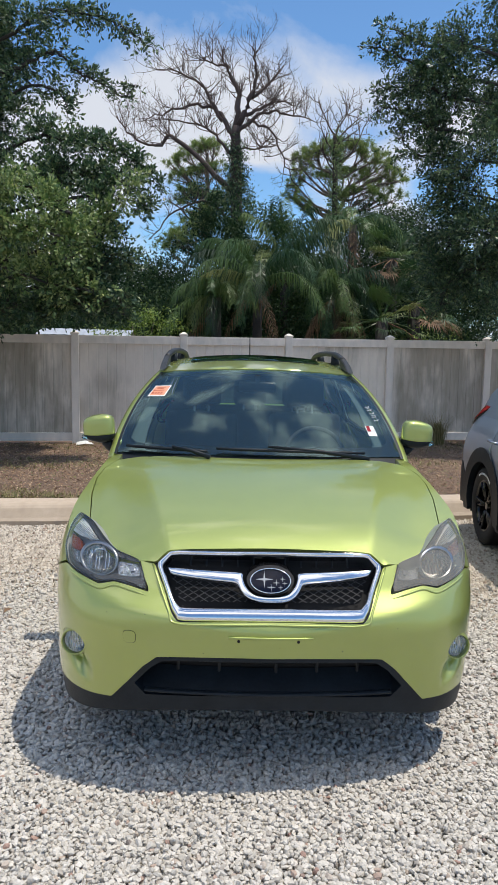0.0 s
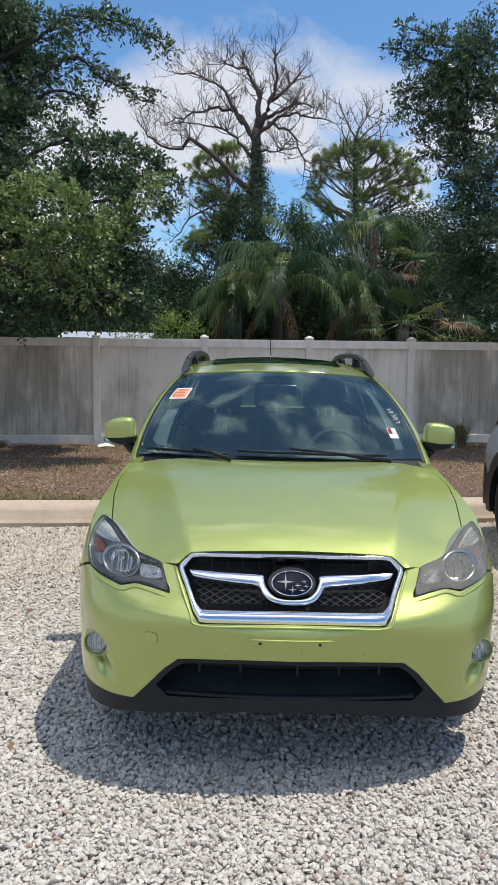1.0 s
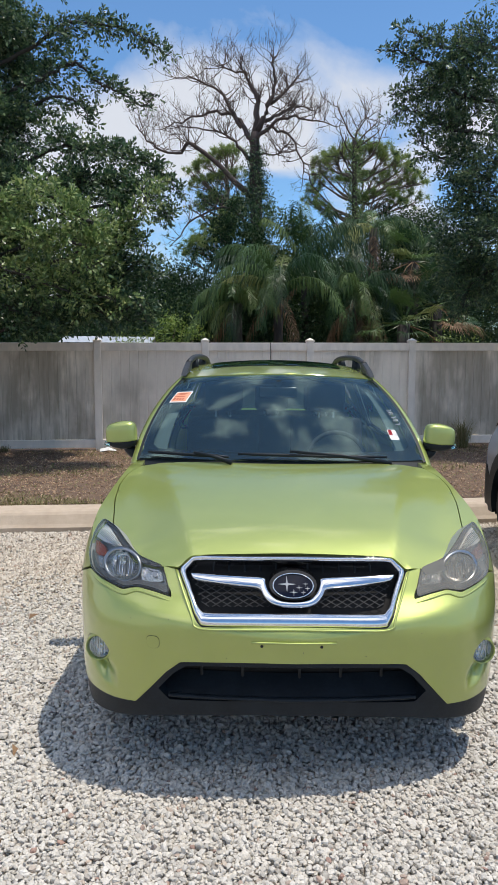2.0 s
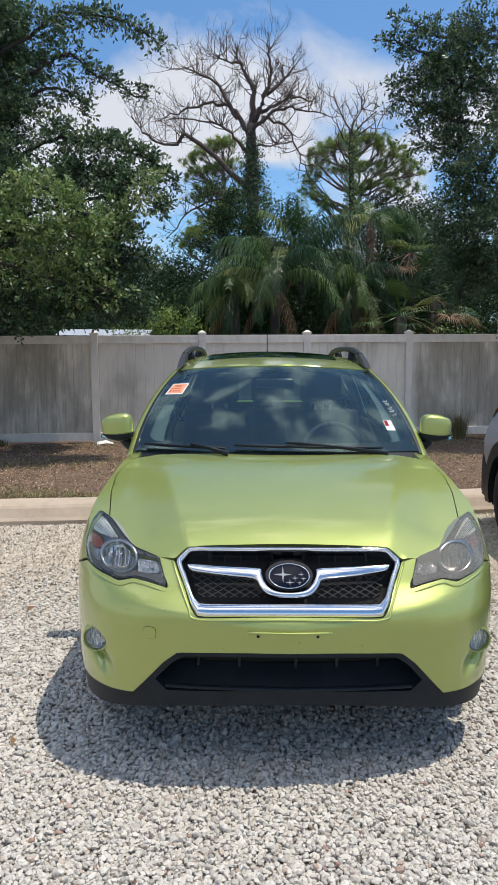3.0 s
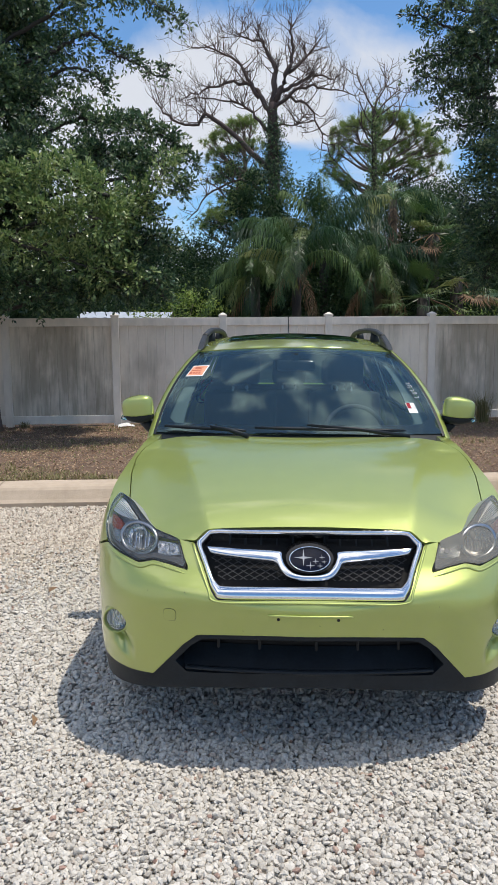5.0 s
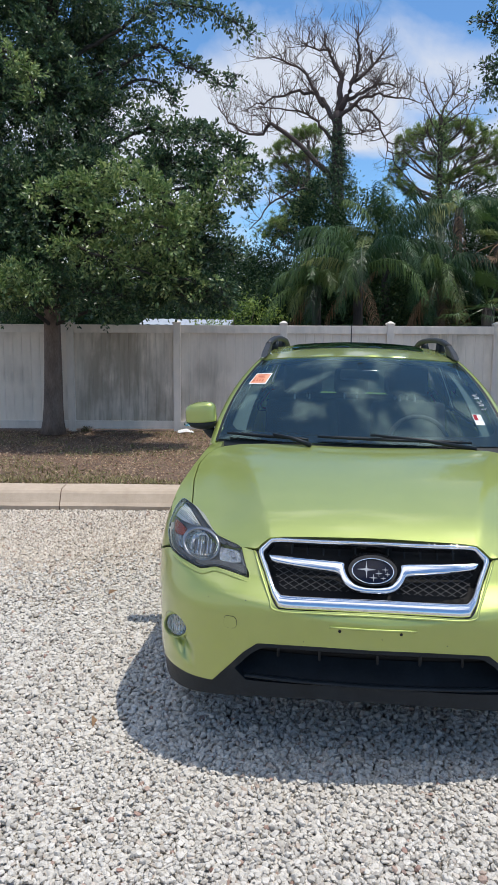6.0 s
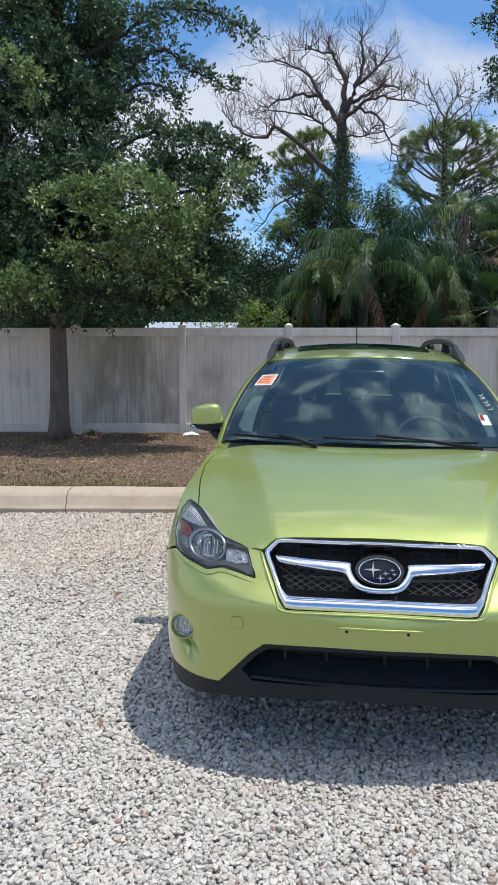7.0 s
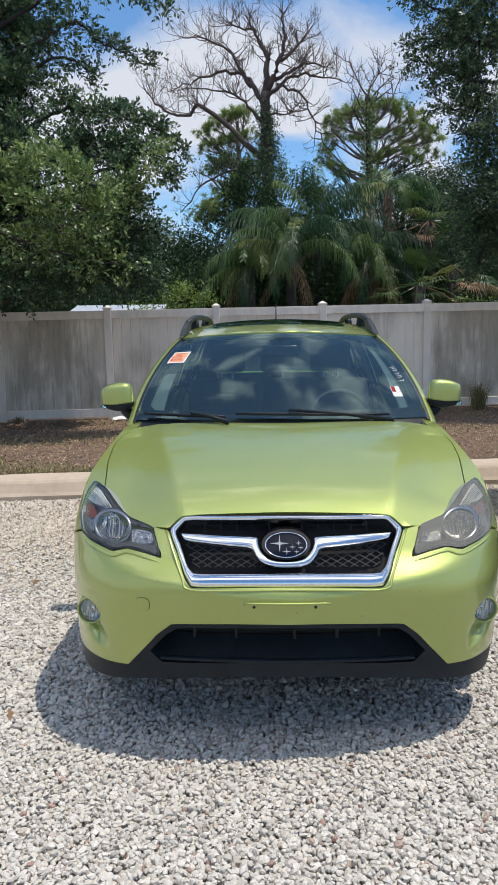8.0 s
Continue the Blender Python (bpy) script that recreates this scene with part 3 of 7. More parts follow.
def nose_z(x, y):
    q = min(abs(x) / HALF, 0.999)
    return crease(x) + (y + 0.012 - NOSE * (1 - math.sqrt(1 - q ** 2.5))) / 0.85


def bonnet(x, y):
    c = 1.095 - 0.205 * max(0, (1.35 - y) / 1.12) ** 1.75 - 0.020 * max(0, (0.44 - y) / 0.2) ** 2
    xc = 0.40 + 0.22 * max(0, min(1.2, (y - 0.25))) / 0.95
    fade = 1 - 0.72 * max(0, min(1, (y - 0.45) / 0.80))
    d = abs(x) - xc
    h = c - fade * (0.018 * (x / 0.8) ** 2 + 0.36 * (soft(d, 0.004) - 0.0004) - 0.19 * soft(d - 0.17, 0.05)) - 0.05 * max(0, abs(x) - 0.74)
    return (x, y, min(h, nose_z(x, y)))


def shoulder(y):
    """The height at which the flank meets the top of the wing."""
    z = 0.95
    for _ in range(25):
        z = 0.5 * z + 0.5 * bonnet(flank(y, z)[0], y)[2]
    return z


def screen(u, v):
    x = u * (0.776 + (0.590 - 0.776) * v + 0.031 * 4 * v * (1 - v))
    y = (1.235 + 0.17 * u * u) * (1 - v) + (1.985 + 0.105 * u * u) * v
    z = (1.108 - 0.014 * u * u) * (1 - v) + (1.532 - 0.028 * u * u) * v + 0.035 * 4 * v * (1 - v) * 0.6
    return (x, y, z)


def roof(x, y):
    return (x, y, 1.607 - 0.07 * ((y - 3.0)) ** 2 - 0.045 * (x / 0.6) ** 2)


def hatch(u, v):
    x = u * (0.70 + (0.54 - 0.70) * v)
    y = (4.30 - 0.10 * u * u) * (1 - v) + (3.93 - 0.06 * u * u) * v
    z = 1.10 * (1 - v) + (1.535 - 0.03 * u * u) * v
    return (x, y, z)


def tailend(u, z):
    t = min(abs(u) / 0.76, math.pi / 2)
    x = HALF * math.sin(t) ** 0.8
    return (math.copysign(x * tumble(z), u), LONG - 0.28 * soft(z - 0.75, 0.1) - TAIL * (1 - math.cos(t)), z)


def window_side(y, z):
    x0 = flank(y, 1.09)[0]
    x1 = -(0.615 - 0.05 * max(0, (y - 3.0)))
    w = (z - 1.09) / 0.42
    return (x0 + (x1 - x0) * w - 0.02 * 4 * w * (1 - w) * 0.4, y, z)


def arch(cy, r, a0, a1, n=14):
    return [(cy + r * math.cos(radians(a0 + (a1 - a0) * k / n)), 0.35 + r * math.sin(radians(a0 + (a1 - a0) * k / n))) for k in range(n + 1)]


def on_nose(pts):
    """Places (x, z) turned into places round the nose, with points between so that straight edges stay straight."""
    out = []
    for (x0, z0), (x1, z1) in zip(pts, pts[1:]):
        n = max(1, int(math.hypot(x1 - x0, z1 - z0) / 0.03))
        out += [(x0 + (x1 - x0) * k / n, z0 + (z1 - z0) * k / n) for k in range(n)]
    return [(across(x, z), z) for x, z in out + [pts[-1]]]


def both(half):
    """An outline over both halves from its right half, which runs from the middle out and back to the middle."""
    return half + [(-u, v) for u, v in half[::-1] if abs(u) > 1e-6]


def pair(name, loops, fn, mat, parent, label="", **kw):
    """A panel on the flank fn, and its twin on the other side."""
    a = patch(name, loops, fn, **kw)
    obs = [part(name, a, mat, parent, label)]
    obs.append(part(name, mirrored(a, name), mat, parent, label))
    return obs


def wheel(parent, side, y, rim_mat, label):
    """Tyre with tread blocks, five-spoke rim and hub; side is -1 or 1."""
    w = new("wheel")
    w.parent = parent
    w.location = (side * 0.775, y, TYRE)
    w["label"] = label
    s = side
    prof = [(-0.095, 0.225), (-0.11, 0.245), (-0.112, 0.30), (-0.098, 0.33), (-0.05, 0.338), (0.05, 0.338), (0.098, 0.33), (0.112, 0.30), (0.11, 0.245), (0.095, 0.225)]
    v, f = lathe(prof, 48)
    n0 = len(v)
    for k in range(48):
        t0 = 2 * math.pi * k / 48
        for a0, a1 in ((-0.097, -0.06), (-0.05, -0.005), (0.005, 0.05), (0.06, 0.097)):
            o = len(v)
            for a, dt in ((a0, 0.01), (a1, 0.01), (a1, 0.10), (a0, 0.10)):
                v.append((a, 0.342 * math.cos(t0 + dt), 0.342 * math.sin(t0 + dt)))
            f.append((o, o + 1, o + 2, o + 3))
    part("tyre", raw("tyre", v, f), "rubber", w, "black tyre with raised sidewall letters as bars", True)
    v, f = lathe([(s * 0.098, 0.226), (s * 0.105, 0.215), (s * 0.085, 0.205), (s * 0.02, 0.20), (-s * 0.09, 0.20), (-s * 0.098, 0.226)], 48)
    part("rim", raw("rim", v, f), rim_mat, w, smooth=True)
    v, f = lathe([(s * 0.075, 0.0), (s * 0.078, 0.03), (s * 0.07, 0.055), (s * 0.03, 0.065), (s * 0.0, 0.065)], 24)
    part("hub", raw("hub", v, f), rim_mat, w, smooth=True)
    for k in range(5):
        for d in (-0.16, 0.16):
            t = 2 * math.pi * k / 5
            a, b = Vector((s * 0.068, 0.05 * math.cos(t), 0.05 * math.sin(t))), Vector((s * 0.088, 0.213 * math.cos(t + d), 0.213 * math.sin(t + d)))
            v, f = tube([a, a.lerp(b, 0.5) + Vector((s * 0.006, 0, 0)), b], [0.020, 0.014, 0.017], 6)
            part("spoke", raw("spoke", v, f), rim_mat, w, smooth=True)
    v, f = lathe([(0.0, 0.0), (0.0, 0.15), (-s * 0.02, 0.15)], 28)
    part("brake_disc", raw("brake_disc", v, f), "satin", w)
    return w


def headlamp(car, sgn, lens, coat):
    """Lens over a dark bowl with a round reflector, an inner reflector, an amber side reflector and a bright brow."""
    edge = [(0.800, 0.952), (0.732, 0.940), (0.672, 0.896), (0.618, 0.858), (0.535, 0.839), (0.509, 0.830), (0.469, 0.739), (0.535, 0.750), (0.605, 0.758),
            (0.667, 0.743), (0.764, 0.760), (0.825, 0.776), (0.857, 0.824), (0.840, 0.902)]
    loop = rounded([(sgn * a, b) for a, b in edge], 2)
    flip = sgn > 0
    lamp = part("headlight", patch("headlight", [loop], nose, 0.02, False, 0.03, -0.038), "lampbowl", car, "grey headlight housing")
    small = [(sgn * (x * 0.972 + 0.019), 0.955 * z + 0.038) for x, z in edge]
    part("rim_band", patch("rim_band", [loop, rounded(small, 2)], nose, 0.02, False, 0.004, 0.002), "black", lamp, "black edge of the lamp")
    part("housing_wall", patch("housing_wall", [loop, rounded(small, 2)], nose, 0.02, False, 0.04, -0.003), "lampbowl", lamp, "grey wall of the housing")
    part("lens", patch("lens", [loop], nose, 0.02, False, 0.0, 0.004), lens, lamp, "clear plastic lens" if lens == "lens" else "hazed plastic lens").visible_shadow = False

    def ring(x, z, rx, profile, name, mat, label=""):
        c = Vector(fascia(across(x, z), z))
        v, f = lathe(profile, 32, "y")
        me = raw(name, [(sgn * (c.x + p[0] * rx * 1.24), c.y + 0.006 + p[1] + 0.047 * p[0] / 0.07 + 0.036 * p[2] / 0.07, c.z + p[2] * rx * 0.88) for p in v], f)
        if sgn < 0:
            me.flip_normals()
        part(name, me, mat, lamp, label, True)
    ring(0.682, 0.815, 1.0, [(0.006, 0.058), (0.002, 0.061), (0.001, 0.065), (0.006, 0.069), (0.03, 0.069)], "bezel", "satin", "bright ring round the main lamp")
    ring(0.682, 0.815, 1.0, [(0.006, 0.058), (0.036, 0.050), (0.055, 0.035), (0.058, 0.014), (0.040, 0.013), (0.036, 0.0)], "reflector", "reflector", "fluted main reflector")
    for k in range(9):
        x = -0.056 + 0.014 * k
        c = Vector(fascia(across(0.682, 0.815), 0.815))
        hz = 0.86 * math.sqrt(max(0, 0.058 ** 2 - x * x))
        v, f = tube([(sgn * (c.x + x), c.y + 0.012 + 0.5 * x, c.z - hz * 0.9), (sgn * (c.x + x), c.y + 0.042 + 0.5 * x, c.z), (sgn * (c.x + x), c.y + 0.046 + 0.5 * x, c.z + hz * 0.6)], [0.0026] * 3, 5)
        part("flute", raw("flute", v, f), "reflector" if k % 3 else "lampgrey", lamp)

    def flatpart(name, outline, mat, lift, label):
        part(name, patch(name, [rounded([(sgn * a, b) for a, b in outline], 2)], nose, 0.012, False, 0.02, lift), mat, lamp, label)
    flatpart("inner_reflector", [(0.606, 0.826), (0.556, 0.824), (0.522, 0.820), (0.506, 0.786), (0.560, 0.780), (0.600, 0.778)], "facet", -0.020, "faceted bright inner reflector")
    flatpart("inner_lamp", [(0.552, 0.811), (0.536, 0.812), (0.530, 0.798), (0.548, 0.795)], "satin", -0.010, "small bright marker lamp")
    flatpart("amber_reflector", [(0.838, 0.872), (0.782, 0.866), (0.770, 0.832), (0.828, 0.826)], "amber", -0.010, "red-brown side reflector")
    flatpart("side_lamp", [(0.828, 0.824), (0.772, 0.829), (0.768, 0.790), (0.806, 0.788)], "facet", -0.012, "clear faceted side lamp")
    flatpart("brow", [(0.806, 0.936), (0.760, 0.928), (0.712, 0.892), (0.660, 0.852), (0.650, 0.842), (0.690, 0.862), (0.74, 0.878), (0.80, 0.878), (0.846, 0.880), (0.838, 0.912)], "lampplate", -0.008, "silver plate above the lamp")
    for k in range(6):
        f0 = 0.12 + 0.14 * k
        line_ = [Vector(nose(sgn * (a + (b - a) * f0), (c_ + (d_ - c_) * f0))) + Vector((0, -0.001, 0.001)) for a, b, c_, d_ in ((0.795, 0.838, 0.930, 0.888), (0.745, 0.775, 0.915, 0.882), (0.668, 0.676, 0.858, 0.856))]
        v, f = tube(line_, [0.0013] * 3, 5)
        part("brow_rib", raw("brow_rib", v, f), "reflector", lamp)
    flatpart("upper_band", [(0.800, 0.948), (0.734, 0.936), (0.674, 0.893), (0.620, 0.855), (0.536, 0.836), (0.512, 0.828), (0.540, 0.828), (0.600, 0.836), (0.648, 0.852), (0.700, 0.893), (0.748, 0.926)], "lampgrey", -0.004, "dark grey band along the bonnet's edge")
    flatpart("lower_trim", [(0.846, 0.83), (0.820, 0.786), (0.76, 0.770), (0.667, 0.752), (0.605, 0.767), (0.535, 0.759), (0.476, 0.746), (0.488, 0.775), (0.54, 0.776), (0.606, 0.781), (0.667, 0.764), (0.75, 0.780), (0.805, 0.797), (0.830, 0.836)], "lampgrey", -0.006, "dark lower trim")
    # painted step of the bumper under the lamp
    foot = smooth_line([Vector(nose(sgn * x, z - 0.015)) + Vector((0, 0.0005, 0)) for x, z in ((0.470, 0.739), (0.535, 0.750), (0.605, 0.758), (0.667, 0.743), (0.764, 0.760), (0.822, 0.774))], 5)
    v, f = tube(foot, [0.0055 * min(1, 0.15 + 0.3 * min(i, len(foot) - 1 - i)) for i in range(len(foot))], 8)
    bm = bmesh.new()
    bm.from_mesh(raw("lamp_step", v, f))
    part("lamp_step", bm, coat, lamp, "painted step under the lamp", True)


def grille(car, coat):
    frame_out = [(0, 0.872), (0.388, 0.870), (0.444, 0.824), (0.374, 0.692), (0.345, 0.658), (0, 0.655)]
    frame_in = [(0, 0.858), (0.380, 0.856), (0.417, 0.820), (0.362, 0.716), (0.338, 0.697), (0, 0.696)]
    # black sheet behind the mesh stands for the cavity's shade
    g = part("grille", patch("grille", [rounded(both(frame_out), 2, 0.08)], nose, 0.03, False, 0.03, -0.075), "dark", car, "near-black sheet standing for the shade deep in the grille")
    part("grille_frame", ribbon("grille_frame", rounded(both(frame_out), 3, 0.08), rounded(both(frame_in), 3, 0.08), nose, 0.0, 0.013, deep=0.06, cuts=2), "chrome", g, "polished chrome grille surround", True)
    seat = [(0, 0.877), (0.390, 0.875), (0.451, 0.824), (0.380, 0.690), (0.350, 0.652), (0, 0.650)]
    part("grille_seat", patch("grille_seat", [rounded(both(seat), 2, 0.08), rounded(both(frame_in), 2, 0.08)[::-1]], nose, 0.02, False, 0.03, -0.004), "black", g, "black seat of the surround")
    # painted lip of the bumper round the surround
    edge_lip = smooth_line([Vector(nose(x, z)) + Vector((0, -0.001, 0)) for x, z in [(-x, z) for x, z in ((0.455, 0.822), (0.384, 0.688), (0.354, 0.649), (0.2, 0.6465))] + [(0, 0.6460)] + [(0.2, 0.6465), (0.354, 0.649), (0.384, 0.688), (0.455, 0.822)]], 5)
    v, f = tube(edge_lip, [0.0048] * len(edge_lip), 8)
    bm = bmesh.new()
    bm.from_mesh(raw("grille_lip", v, f))
    part("grille_lip", bm, coat, g, "painted lip under the surround", True)
    # lattice
    bars_v, bars_f = [], []
    hole = rounded(both(frame_in), 2, 0.08)
    for k in range(-30, 31):
        for s in (-1, 1):
            run = []
            for i in range(61):
                u = -0.42 + 0.84 * i / 60
                z = 0.765 + s * 0.46 * (u - k * 0.042)
                ok = bool(inside([(u, z)], [hole])[0]) and z < np.interp(abs(u), [0, 0.06, 0.12, 0.3, 0.4], [0.704, 0.710, 0.764, 0.788, 0.80])
                if ok:
                    run.append(nose(u, z))
                if run and (not ok or i == 60):
                    if len(run) > 1:
                        v, f = tube([(p[0], p[1] + 0.045, p[2] + 0.004) for p in run], [0.0017] * len(run), 4)
                        o = len(bars_v)
                        bars_v += v
                        bars_f += [tuple(o + q for q in ff) for ff in f]
                    run = []
    part("grille_mesh", raw("grille_mesh", bars_v, bars_f), "railgrey", g, "dark diamond wire mesh")["kind"] = "stuff"
    for k in range(-5, 6):
        if k:
            x = 0.062 * k
            v, f = tube([fascia(across(x, z), z) for z in (0.812, 0.845)], [0.004, 0.004], 4)
            part("upper_fin", raw("upper_fin", [(p[0], p[1] + 0.05, p[2]) for p in v], f), "cladding", g)
    # wing bar with its cup below the badge
    top = [(0.394, 0.8140), (0.378, 0.8135), (0.30, 0.8115), (0.19, 0.8085), (0.112, 0.8045), (0.106, 0.7900), (0.096, 0.7660), (0.072, 0.7430), (0.040, 0.7340), (0, 0.7320)]
    low = [(0.391, 0.8060), (0.376, 0.7955), (0.30, 0.7865), (0.19, 0.7785), (0.130, 0.7725), (0.113, 0.7510), (0.094, 0.7320), (0.066, 0.7215), (0.035, 0.7180), (0, 0.7170)]
    line = lambda half: [tuple(p)[:2] for p in smooth_line([(u, v, 0) for u, v in [(-x, z) for x, z in half] + half[:-1][::-1]], 3)]
    part("wing_bar", ribbon("wing_bar", line(top), line(low), nose, 0.002, 0.003, False, cuts=1, deep=0.04), "chrome", g, "chrome wing-shaped bar", True)
    c = Vector(fascia(0, 0.787))
    ell = lambda prof, name, mat, label: part(name, raw(name, [(p[0] * 0.094, c.y - 0.022 + p[1] + p[2] * 0.040, c.z + p[2] * 0.047) for p in lathe(prof, 40, "y")[0]], lathe(prof, 40, "y")[1]), mat, badge_root, label, True)
    badge_root = part("badge", raw("badge", [(p[0] * 0.091, c.y - 0.014 + p[1] + p[2] * 0.040, c.z + p[2] * 0.0475) for p in lathe([(0.06, 1.0), (0.0, 1.0), (0.0, 0.0)], 40, "y")[0]], lathe([(0.06, 1.0), (0.0, 1.0), (0.0, 0.0)], 40, "y")[1]),
                      "black", g, "oval badge backing")
    ell([(0.0, 0.84), (-0.005, 0.815), (0.0, 0.79)], "badge_ring", "chrome", "chrome oval ring")
    ell([(0.002, 0.80), (-0.002, 0.4), (-0.003, 0.0)], "badge_face", "badge", "dark blue badge face")
    for x, z, r in ((-0.024, 0.005, 0.034), (0.002, -0.020, 0.016), (0.022, -0.006, 0.013), (0.038, -0.021, 0.010), (0.046, 0.006, 0.011), (0.054, -0.008, 0.010)):
        v = []
        for k in range(8):
            q = (r if k % 4 == 0 else r * 0.8) if k % 2 == 0 else r * 0.14
            a = math.pi * k / 4
            v.append((x + q * math.cos(a), c.y - 0.027 + z * 0.8 + q * math.sin(a) * 0.8, c.z + z + q * math.sin(a)))
        v += [(p[0], p[1] + 0.003, p[2]) for p in v]
        part("badge_mark", raw("badge_mark", v, [tuple(range(8))] + [(i, (i + 1) % 8, 8 + (i + 1) % 8, 8 + i) for i in range(8)]), "satin", badge_root)


def door_mirror(car, sgn, coat):
    """Shell with a painted cap, black foot, a lamp strip and the mirror glass."""
    ox, oy, oz = -0.893, 1.555, 1.196
    def shell(lo, hi, grow):
        v, f = [], []
        n, m = 28, 14
        for j in range(m + 1):
            zt = lo + (hi - lo) * j / m
            for i in range(n):
                t = 2 * math.pi * i / n
                ct, st = math.cos(t), math.sin(t)
                k = max(0.02, 1 - abs(zt) ** 4.5) ** (1 / 3.6)
                x = math.copysign(abs(ct) ** 0.62, ct) * 0.088 * k
                y = math.copysign(abs(st) ** 0.7, st) * (0.062 if st < 0 else 0.05) * k
                z = zt * 0.072 * (1 - 0.34 * max(0.0, -x / 0.088)) if zt < 0 else zt * 0.072 * (1 - 0.10 * max(0.0, -x / 0.088))
                v.append((ox + x * grow - 0.006 * zt, oy + y * grow - 0.10 * x, oz + z * grow + 0.12 * x + (0.012 if zt > 0 else 0) * zt))
        for j in range(m):
            for i in range(n):
                i2 = (i + 1) % n
                f.append((j * n + i, j * n + i2, (j + 1) * n + i2, (j + 1) * n + i))
        f += [tuple(range(n))[::-1], tuple(range(m * n, m * n + n))]
        return v, f
    flipx = lambda v: [(-sgn * p[0], p[1], p[2]) for p in v]
    def add(name, vf, mat, par, label=""):
        bm = bmesh.new()
        me = raw(name, flipx(vf[0]), vf[1])
        bm.from_mesh(me)
        return part(name, bm, mat, par, label, True)
    root = add("door_mirror", shell(-1.0, -0.42, 0.99), "cladding", car, "black lower shell of the door mirror")
    add("mirror_cap", shell(-0.40, 1.0, 1.0), coat, root, "painted mirror cap")
    add("mirror_stalk", tube([(-0.80, 1.60, 1.075), (-0.835, 1.585, 1.10), (-0.86, 1.57, 1.135)], [0.034, 0.03, 0.03], 10, 1.4), "cladding", root, "black foot of the mirror")
    add("lamp_strip", tube([(ox - 0.087, oy - 0.005, oz - 0.035), (ox - 0.083, oy - 0.035, oz - 0.042), (ox - 0.06, oy - 0.056, oz - 0.046)], [0.008, 0.010, 0.006], 6), "lens", root, "clear turn lamp strip")
    v = [(ox + a * 0.075, oy + 0.056 - 0.1 * a * 0.075, oz + b * 0.055) for a, b in ((-1, -0.8), (1, -1), (1, 1), (-1, 0.9))]
    add("mirror_glass", (v + [(p[0], p[1] + 0.004, p[2]) for p in v], [(0, 1, 2, 3), (7, 6, 5, 4), (0, 1, 5, 4), (1, 2, 6, 5), (2, 3, 7, 6), (3, 0, 4, 7)]), "chrome", root, "mirror glass")


def seat(car, x, y, name, wide=0.25, back=0.62, head=True):
    s = part(name, box(x - wide, x + wide, y - 0.05, y + 0.46, 0.50, 0.68, 0.05, 3), "seat", car, "dark cloth seat", True)
    b = box(-wide, wide, -0.07, 0.07, 0.0, back, 0.055, 3)
    bmesh.ops.transform(b, matrix=pose(x, y + 0.46, 0.62, -16), verts=b.verts)
    part("seat_back", b, "seat", s, smooth=True)
    if head:
        h = box(-0.135, 0.135, -0.05, 0.05, 0.04, 0.25, 0.045, 3)
        bmesh.ops.transform(h, matrix=pose(x, y + 0.46 + 0.17, 0.60 + back, -10), verts=h.verts)
        part("headrest", h, "seat", s, smooth=True)
        for d in (-0.05, 0.05):
            v, f = tube([(x + d, y + 0.60, 0.55 + back), (x + d, y + 0.64, 0.66 + back)], [0.007, 0.007], 6)
            part("headrest_post", raw("headrest_post", v, f), "satin", s)


def fog_lamp(bumper, s, loop, coat):
    """A round lamp that looks straight ahead, sunk in a painted funnel in the bumper's corner."""
    c = Vector(nose(s * 0.774, 0.487)) + Vector((-s * 0.002, 0.012, 0))
    way = Vector((s * 0.25, -1, 0.02)).normalized()
    ax = Vector((0, 0, 1)).cross(way).normalized()
    circle = lambda r, d, n=28: [c + ax * r * math.cos(2 * math.pi * k / n) * s + Vector((0, 0, 1)) * r * math.sin(2 * math.pi * k / n) + way * d for k in range(n)]
    rim = [Vector(dished(u, z)) for u, z in loop]
    n = 28
    rows = [[p + Vector((-s * 0.001, 0.001, 0)) for p in rim], [p.lerp(q, 0.75) + Vector((0, 0.006, 0)) for p, q in zip(rim, circle(0.056, 0.0))], circle(0.051, 0.010), circle(0.047, 0.004), circle(0.046, -0.03)]
    v = [p for row in rows for p in row]
    f = [(j * n + k, j * n + (k + 1) % n, (j + 1) * n + (k + 1) % n, (j + 1) * n + k) for j in range(4) for k in range(n)]
    bm = bmesh.new()
    bm.from_mesh(raw("fog_lamp", v, f))
    fog = part("fog_lamp", bm, coat, bumper, "round fog lamp sunk in a painted funnel", True)
    def disc(name, rings, mat, label=""):
        vv = [p for r, d in rings for p in circle(r, d)] 
        ff = [(j * n + k, j * n + (k + 1) % n, (j + 1) * n + (k + 1) % n, (j + 1) * n + k) for j in range(len(rings) - 1) for k in range(n)]
        b = bmesh.new()
        b.from_mesh(raw(name, vv, ff))
        part(name, b, mat, fog, label, True)
    disc("fog_reflector", [(0.046, -0.012), (0.036, -0.034), (0.016, -0.044), (0.014, -0.022), (0.002, -0.020)], "reflector", "bright bowl of the fog lamp")
    disc("fog_lens", [(0.0475, 0.000), (0.034, 0.007), (0.016, 0.010), (0.001, 0.011)], "lens", "clear fog lamp lens")
    for k in range(-3, 4):
        z0 = 0.038 * math.sqrt(1 - (k / 4) ** 2)
        v, f = tube([c + ax * k * 0.011 + Vector((0, 0.022, z)) for z in (-z0, 0, z0)], [0.002] * 3, 4)
        part("fog_flute", raw("fog_flute", v, f), "lampplate", fog)


